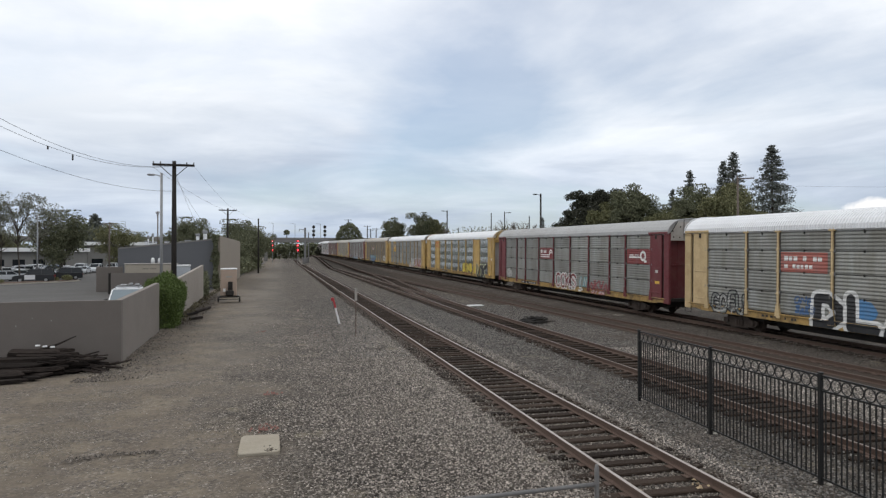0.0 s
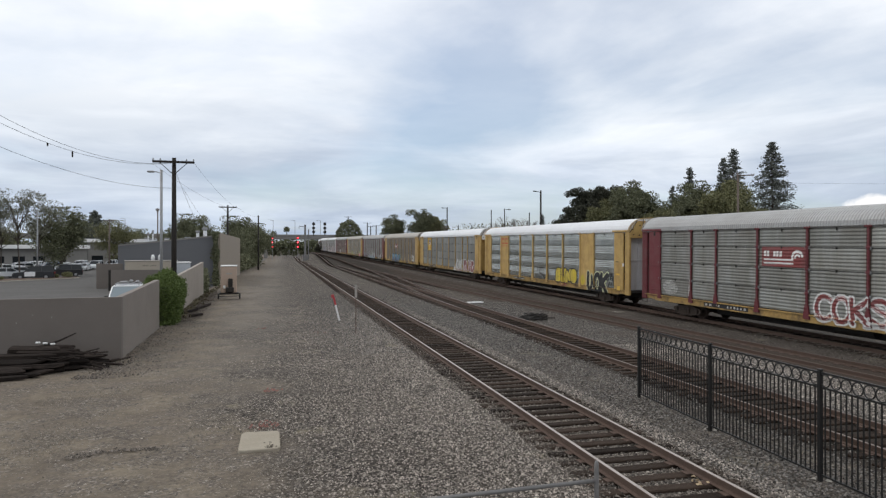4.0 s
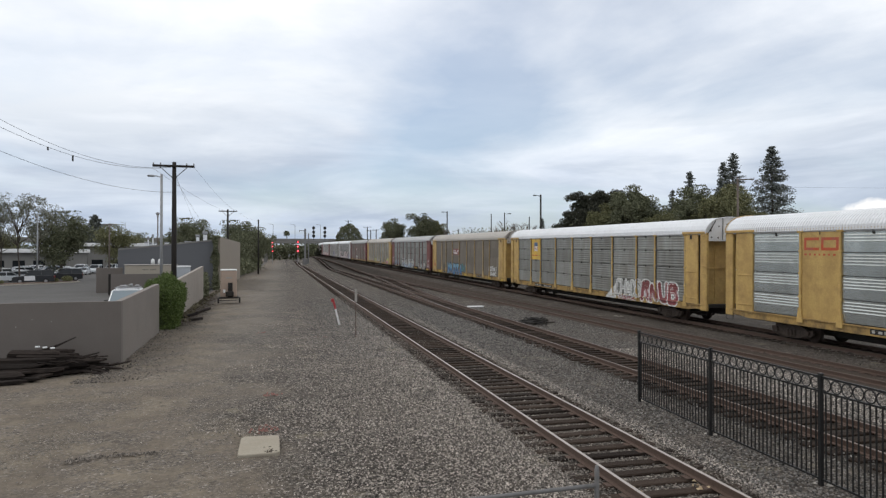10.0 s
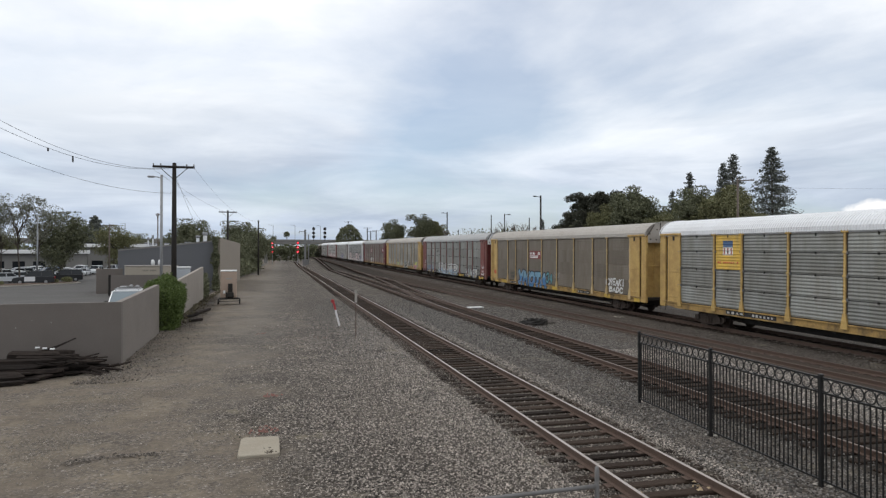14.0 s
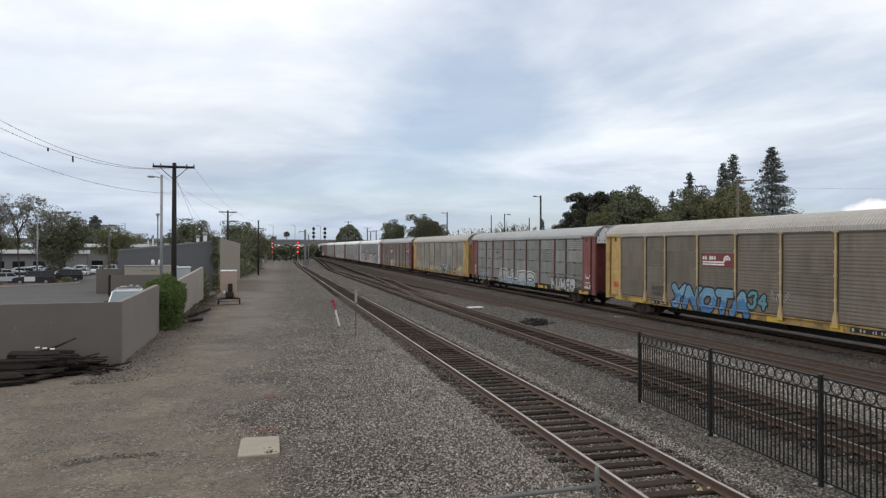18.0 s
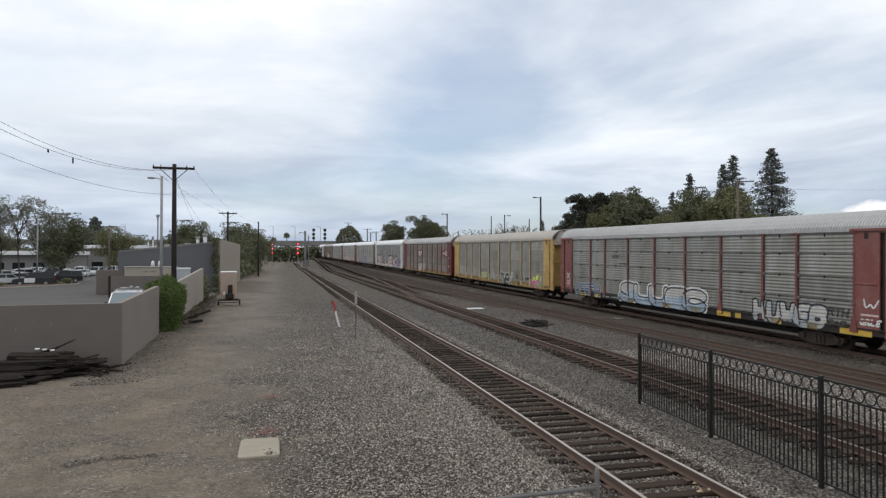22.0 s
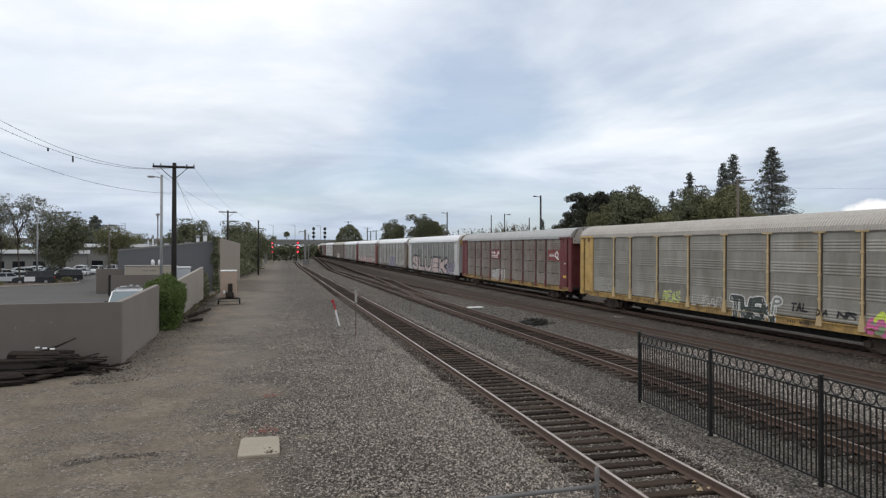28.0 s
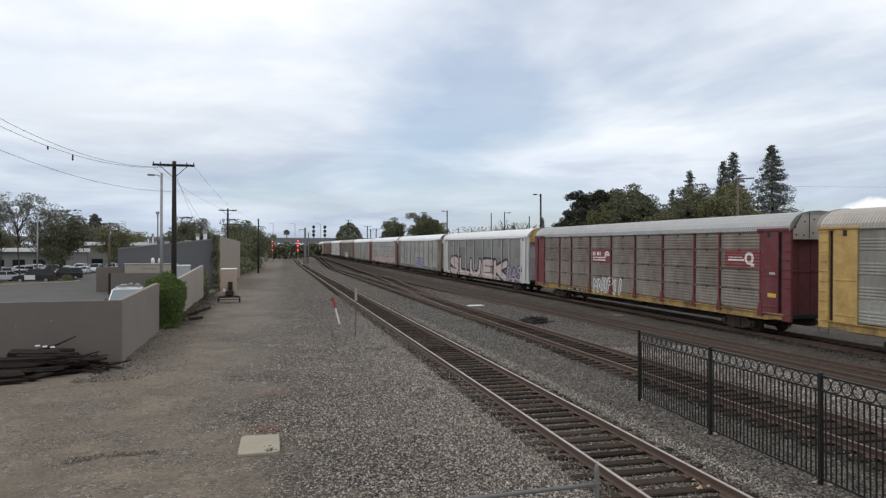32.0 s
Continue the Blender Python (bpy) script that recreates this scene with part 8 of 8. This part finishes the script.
def stakes():
    s = thing("marker_stake", pose(3.05, 36.0, 0, 3, -14, 0), "leaning white stake with a red top", "stake")
    part("stake", Shape().cbox(-0.05, 0.05, -0.03, 0.03, -0.15, 0.9, 0.01), MAT["white"], s)
    part("red_top", Shape().cbox(-0.054, 0.054, -0.034, 0.034, 0.9, 1.42, 0.01), RED_FLAG, s, "red painted top")
    part("ribbon", Shape().cbox(-0.12, 0.05, -0.04, 0.04, 1.32, 1.5, 0.02), RED_FLAG, s, "red flagging ribbon")
    p = thing("sign_post", pose(3.33, 30.2, 0), "thin post with a narrow grey plate", "sign post")
    part("post", Shape().tube([(0, 0, -0.2), (0, 0, 2.25)], 0.022, 8), MAT["rail_side"], p)
    part("plate", Shape().cbox(-0.06, 0.06, -0.035, -0.02, 1.68, 2.28, 0.01), MAT["stucco_cap"], p, "narrow grey plate")


stakes()


def small_clutter():
    o = tagged(part("white_board", Shape().cbox(-0.58, 0.58, -0.28, 0.28, 0, 0.07, 0.02), MAT["white"]), "white board lying in the ballast", "board")
    o.matrix_basis = pose(13.9, 45.6, 0.0, 0, 0, 4)
    o = tagged(part("white_board", Shape().cbox(-0.5, 0.5, -0.25, 0.25, 0, 0.06, 0.02), MAT["concrete"]), "pale flat slab beside the rails", "board")
    o.matrix_basis = pose(20.6, 36.2, 0.0, 0, 0, 10)
    rnd = random.Random(8)
    h = thing("hose_heap", pose(13.75, 33.7, 0), "heap of black hose and scrap in gravel", "hose heap")
    for i in range(9):
        r, z = rnd.uniform(0.3, 0.62), 0.05 + i * 0.03
        cx, cy = rnd.uniform(-0.2, 0.25), rnd.uniform(-0.2, 0.2)
        part("hose_coil", Shape().tube([(cx + r * math.cos(a) * 1.3, cy + r * math.sin(a), z + 0.05 * math.sin(3 * a + i)) for a in [k * 0.42 for k in range(15)]], 0.035, 6), MAT["under"], h)
    part("hose_tail", Shape().tube([(0.5, 0.1, 0.06), (0.9, 0.25, 0.04), (1.35, 0.2, 0.04)], 0.03, 6), MAT["under"], h)
    tan = material("dry_leaf_scrap", (0.42, 0.32, 0.2), 0.9, 0, 0.15, 14, 3, 0.2)
    for x, y, n in ((5.55, 9.3, 7), (6.72, 9.35, 7)):
        for i in range(n):
            a = rnd.uniform(0, 6.28)
            s = rnd.uniform(0.02, 0.045)
            o = tagged(part("dry_scrap", Shape().add([(-s, -s * 0.6, 0), (s, -s * 0.5, 0.01), (s * 0.8, s * 0.7, 0.03), (-s * 0.7, s * 0.6, 0.0), (0, 0, 0.04)], ((0, 1, 4), (1, 2, 4), (2, 3, 4), (3, 0, 4), (3, 2, 1, 0))), tan), "tan dry scrap lying by the rail", "scrap", "dry scraps")
            o.matrix_basis = pose(x + rnd.uniform(-0.1, 0.1), y + rnd.uniform(-0.16, 0.16), 0.03 + rnd.uniform(0, 0.03), rnd.uniform(-25, 25), rnd.uniform(-25, 25), math.degrees(a))


small_clutter()


def fence_litter():
    rnd = random.Random(21)
    for x, y in ((8.93, 12.12), (9.08, 12.0), (8.8, 9.05), (8.96, 8.9), (9.3, 15.3)):
        s = rnd.uniform(0.035, 0.065)
        o = tagged(part("paper_scrap", Shape().add([(-s, -s * 0.7, 0), (s, -s * 0.5, 0), (s * 0.8, s * 0.7, 0), (-s * 0.7, s * 0.6, 0), (0.2 * s, 0, s * 0.8)], ((0, 1, 4), (1, 2, 4), (2, 3, 4), (3, 0, 4), (3, 2, 1, 0))), MAT["concrete"]), "pale crumpled scrap at the foot of the fence", "scrap", "pale scraps")
        o.matrix_basis = pose(x, y, 0.0, 0, 0, rnd.uniform(0, 360))


fence_litter()


def hand_rail():
    r = thing("pipe_railing", Matrix(), "grey galvanised pipe railing on a ramp edge", "railing")
    part("post", Shape().tube([(2.24, 4.29, -0.2), (2.24, 4.29, 2.32), (2.24, 4.29, 2.35)], [0.0175, 0.0175, 0.011], 12), MAT["rail_pipe"], r, smooth=True)
    part("rail_bar", Shape().tube([(2.24, 4.29, 2.205), (1.13, 4.57, 2.075), (0.0, 4.86, 1.94)], 0.0155, 12), MAT["rail_pipe"], r, smooth=True)
    part("post", Shape().tube([(0.0, 4.86, -0.2), (0.0, 4.86, 2.0)], 0.025, 12), MAT["pipe"], r, smooth=True)


hand_rail()


# ---- loose stones ----
def scatter_stones(name, label, n, area, size, seed, mat, keep, up=0.0):
    rs = np.random.RandomState(seed)
    x = rs.uniform(area[0], area[1], n)
    y = area[2] + (area[3] - area[2]) * rs.uniform(0, 1, n) ** 1.35
    ok = keep(x, y, rs)
    x, y = x[ok], y[ok]
    n = len(x)
    s = size * rs.uniform(0.45, 1.0, n) ** 1.5 * 1.4
    base = np.array([[1, 0, -0.15], [-1, 0, -0.15], [0, 1, -0.15], [0, -1, -0.15], [0, 0, 0.75]], float)
    v = base[None] * (s[:, None, None]) * rs.uniform(0.6, 1.3, (n, 5, 1)) + rs.normal(size=(n, 5, 3)) * s[:, None, None] * 0.22
    a = rs.uniform(0, 6.28, n)
    c, q = np.cos(a)[:, None], np.sin(a)[:, None]
    vx, vy = v[..., 0] * c - v[..., 1] * q, v[..., 0] * q + v[..., 1] * c
    bed = np.zeros(n)
    for c0, k0 in ((6.18, 0.0), (11.63, 0.006)):
        bed = np.where(np.abs(x - c0 - k0 * y) < 0.85, -0.026, np.where(np.abs(x - c0 - k0 * y) < 1.36, 0.012, bed))
    z = v[..., 2] + (s * 0.15 + bed)[:, None] - 0.014 + up
    v = np.stack([vx + x[:, None], vy + y[:, None], z], -1)
    f0 = np.array([[0, 2, 4], [2, 1, 4], [1, 3, 4], [3, 0, 4]])
    f = (f0[None] + np.arange(n)[:, None, None] * 5).reshape(-1, 3)
    o = new(name, quick_mesh(name, v.reshape(-1, 3), f, mat))
    tagged(o, label, "gravel", kind="stuff")


STONE = material("ballast_stone", (0.30, 0.263, 0.227), 0.9, 0, 0.2, 20, 4, 0.3, (0.07, 0.065, 0.06), 0.4, random=0.85, island=True)
STONE_DARK = material("grimy_ballast_stone", (0.15, 0.13, 0.11), 0.9, 0, 0.2, 20, 4, 0.3, (0.06, 0.05, 0.042), 0.5, random=0.75, island=True)
STONE_MID = material("dusty_ballast_stone", (0.155, 0.143, 0.130), 0.9, 0, 0.2, 20, 4, 0.3, (0.055, 0.06, 0.055), 0.4, random=0.9, island=True)
STONE_PALE = material("pale_ballast_stone", (0.33, 0.292, 0.252), 0.9, 0, 0.2, 20, 4, 0.3, (0.09, 0.083, 0.075), 0.35, random=0.85, island=True)
STONE_GRIME = material("oily_ballast_stone", (0.10, 0.087, 0.074), 0.9, 0, 0.2, 20, 4, 0.3, (0.045, 0.038, 0.032), 0.5, random=0.8, island=True)
EARTH_STONE = material("earthy_stone", (0.22, 0.195, 0.165), 0.95, 0, 0.2, 20, 4, 0.3, (0.09, 0.08, 0.07), 0.4, random=0.5, island=True)
scatter_stones("ballast_gravel", "loose grey ballast stones", 190000, (-3.0, 8.1, 5.5, 50), 0.0185, 1, STONE, lambda x, y, rs: rs.uniform(0, 1, len(x)) < np.clip((50 - y) / 24, 0, 1) * np.clip((x + 1.4 + 0.7 * np.sin(y * 0.9) + 0.6 * np.sin(y * 2.3 + x)) / 3.0, 0.03, 1) ** 1.4 * np.where(np.abs(np.abs(x - 6.18) - 1.1) < 0.24, 0.45, 1))
scatter_stones("ballast_gravel", "loose grey ballast stones between the tracks", 95000, (7.6, 16.6, 6, 46), 0.022, 2, STONE_MID, lambda x, y, rs: np.abs(x - 11.63 - 0.006 * y) > 0.82 + 0.62 * (rs.uniform(0, 1, len(x)) < 0.75))
scatter_stones("ballast_gravel", "loose pale ballast stones beyond the fence", 30000, (13.3, 16.7, 6, 24), 0.024, 22, STONE_PALE, lambda x, y, rs: rs.uniform(0, 1, len(x)) < 0.7)
scatter_stones("ballast_gravel", "loose dirty ballast stones beside the train", 36000, (16.4, 22.0, 6, 46), 0.022, 12, STONE_GRIME, lambda x, y, rs: rs.uniform(0, 1, len(x)) < np.where(np.abs(x - 18.41 + 0.018 * y) < 1.3, 0.06, 0.8))
scatter_stones("ballast_gravel", "loose grey ballast stones farther along the line", 52000, (1.2, 10.6, 24, 64), 0.030, 24, STONE_MID, lambda x, y, rs: (np.abs(x - 6.18) > 1.3) & (rs.uniform(0, 1, len(x)) < np.clip((x - 0.6) / 2.4, 0, 1) * np.clip((y - 20) / 14, 0, 1) * np.clip((64 - y) / 22, 0, 1)))
scatter_stones("dirt_pebbles", "small pebbles strewn on dirt", 16000, (-6.0, 0.5, 6, 40), 0.016, 3, EARTH_STONE, lambda x, y, rs: rs.uniform(0, 1, len(x)) < 0.25 + 0.5 * (np.sin(x * 1.7) * np.sin(y * 0.8) > 0.2))
scatter_stones("rubble", "broken rubble along the foot of the wall", 9000, (-6.3, -3.4, 21.5, 37), 0.03, 4, STONE_DARK, lambda x, y, rs: rs.uniform(0, 1, len(x)) < np.exp(-np.abs(x + 5.75 + (y - 25) * 0.04) * 1.5))


scatter_stones("ballast_gravel", "grimy stones strewn over the ties", 30000, (4.8, 7.6, 5.5, 60), 0.021, 15, STONE_DARK, lambda x, y, rs: rs.uniform(0, 1, len(x)) < 0.7 + 0.2 * (np.abs(x - 6.18) > 0.9), 0.02)
# drifts of small stones left by wheels on the dirt
DRIFTS = ((((-3.9, 13.5), (-3.1, 13.7), (-2.7, 13.62), (-2.3, 13.66)), 0.11), (((-2.0, 14.9), (-1.7, 15.6), (-1.2, 16.6)), 0.14), (((-5.1, 13.9), (-4.5, 14.4), (-4.2, 15.2)), 0.2), (((-5.0, 15.3), (-4.3, 15.9), (-4.1, 16.7)), 0.25), (((-5.6, 18.4), (-4.4, 19.2), (-2.9, 20.2)), 0.4), (((-0.75, 11.6), (-0.3, 11.9), (0.3, 12.4)), 0.18), (((-1.5, 12.0), (-1.0, 12.3)), 0.14))


def on_drift(x, y, rs, drifts=DRIFTS[:1]):
    best = np.zeros(len(x))
    for pts, wid in drifts:
        for (ax, ay), (bx, by) in zip(pts, pts[1:]):
            k = np.clip(((x - ax) * (bx - ax) + (y - ay) * (by - ay)) / ((bx - ax) ** 2 + (by - ay) ** 2), 0, 1)
            d = np.hypot(x - ax - k * (bx - ax), y - ay - k * (by - ay))
            best = np.maximum(best, np.exp(-(d / wid) ** 2))
    return rs.uniform(0, 1, len(x)) < best


scatter_stones("gravel_drift", "dark ridge of small stones on the dirt", 60000, (-6.2, 0.6, 11, 21.5), 0.021, 9, STONE_DARK, on_drift)
scatter_stones("gravel_drift", "loose drift of small grey stones on the dirt", 60000, (-6.2, 0.6, 11, 21.5), 0.012, 10, EARTH_STONE, lambda x, y, rs: on_drift(x, y, rs, [(p, w * 1.9) for p, w in DRIFTS[1:]]) & (rs.uniform(0, 1, len(x)) < 0.55))


# ---- weeds and scraps along the wall ----
def weeds():
    rs = np.random.RandomState(8)
    n = 420
    y = rs.uniform(38.5, 74, n)
    x = -6.1 - (y - 38.5) * 0.034 + np.abs(rs.normal(size=n)) * 0.35
    x = np.where(y > 62, -6.7 + np.abs(rs.normal(size=n)) * 0.3, x)
    p = np.stack([x, y, rs.uniform(0.0, 0.14, n)], 1)
    v, f = leaf_cards(rs, p, 0.1)
    tagged(new("dry_weeds", quick_mesh("dry_weeds", v, f, LEAF["weed"])), "dry weeds along the foot of the wall", "weeds", kind="stuff")
    n = 1500
    p = np.stack([-7.25 + rs.normal(size=n) * 0.14, rs.uniform(61.2, 66, n), rs.uniform(0, 1, n) ** 1.5 * 2.2], 1)
    n = 3800
    z = rs.uniform(0, 1, n) * 5.9
    q = np.stack([-7.22 + rs.normal(size=n) * (0.12 + 0.05 * np.sin(z * 2.3)), 74.55 - np.abs(rs.normal(size=n)) * 0.16, z], 1)
    v, f = leaf_cards(rs, np.concatenate([p, q]), 0.15)
    tagged(new("creeper", quick_mesh("creeper", v, f, LEAF["oak"])), "shaggy creeper between wall and building", "creeper", kind="stuff")
    for x, y, a, L in ((-5.3, 46.5, 82, 3.4), (-5.7, 43.0, 76, 2.2), (-5.0, 40.3, 60, 1.1)):
        t = tagged(part("old_timber", Shape().cbox(-L / 2, L / 2, -0.09, 0.09, 0, 0.14, 0.02), MAT["old_timber"]), "dark old timber lying along the wall foot", "timber", "old timbers by the wall")
        t.matrix_basis = pose(x, y, 0.0, 0, 0, a)


weeds()
scatter_stones("wall_debris", "dark soil and debris along the foot of the wall", 9000, (-7.2, -3.8, 37.5, 64), 0.035, 17, EARTH_DARK, lambda x, y, rs: rs.uniform(0, 1, len(x)) < np.exp(-((x + 6.0 + (y - 38.5) * 0.034) / 0.75) ** 2))
scatter_stones("ballast_gravel", "loose pale stones heaped against the tie ends", 34000, (3.0, 8.0, 5.5, 40), 0.022, 5, STONE_PALE, lambda x, y, rs: (np.abs(x - 6.18) > 1.2 + rs.uniform(0, 0.35, len(x))) & (rs.uniform(0, 1, len(x)) < np.clip((x - 2.6) / 2.2, 0, 1)))

motions()
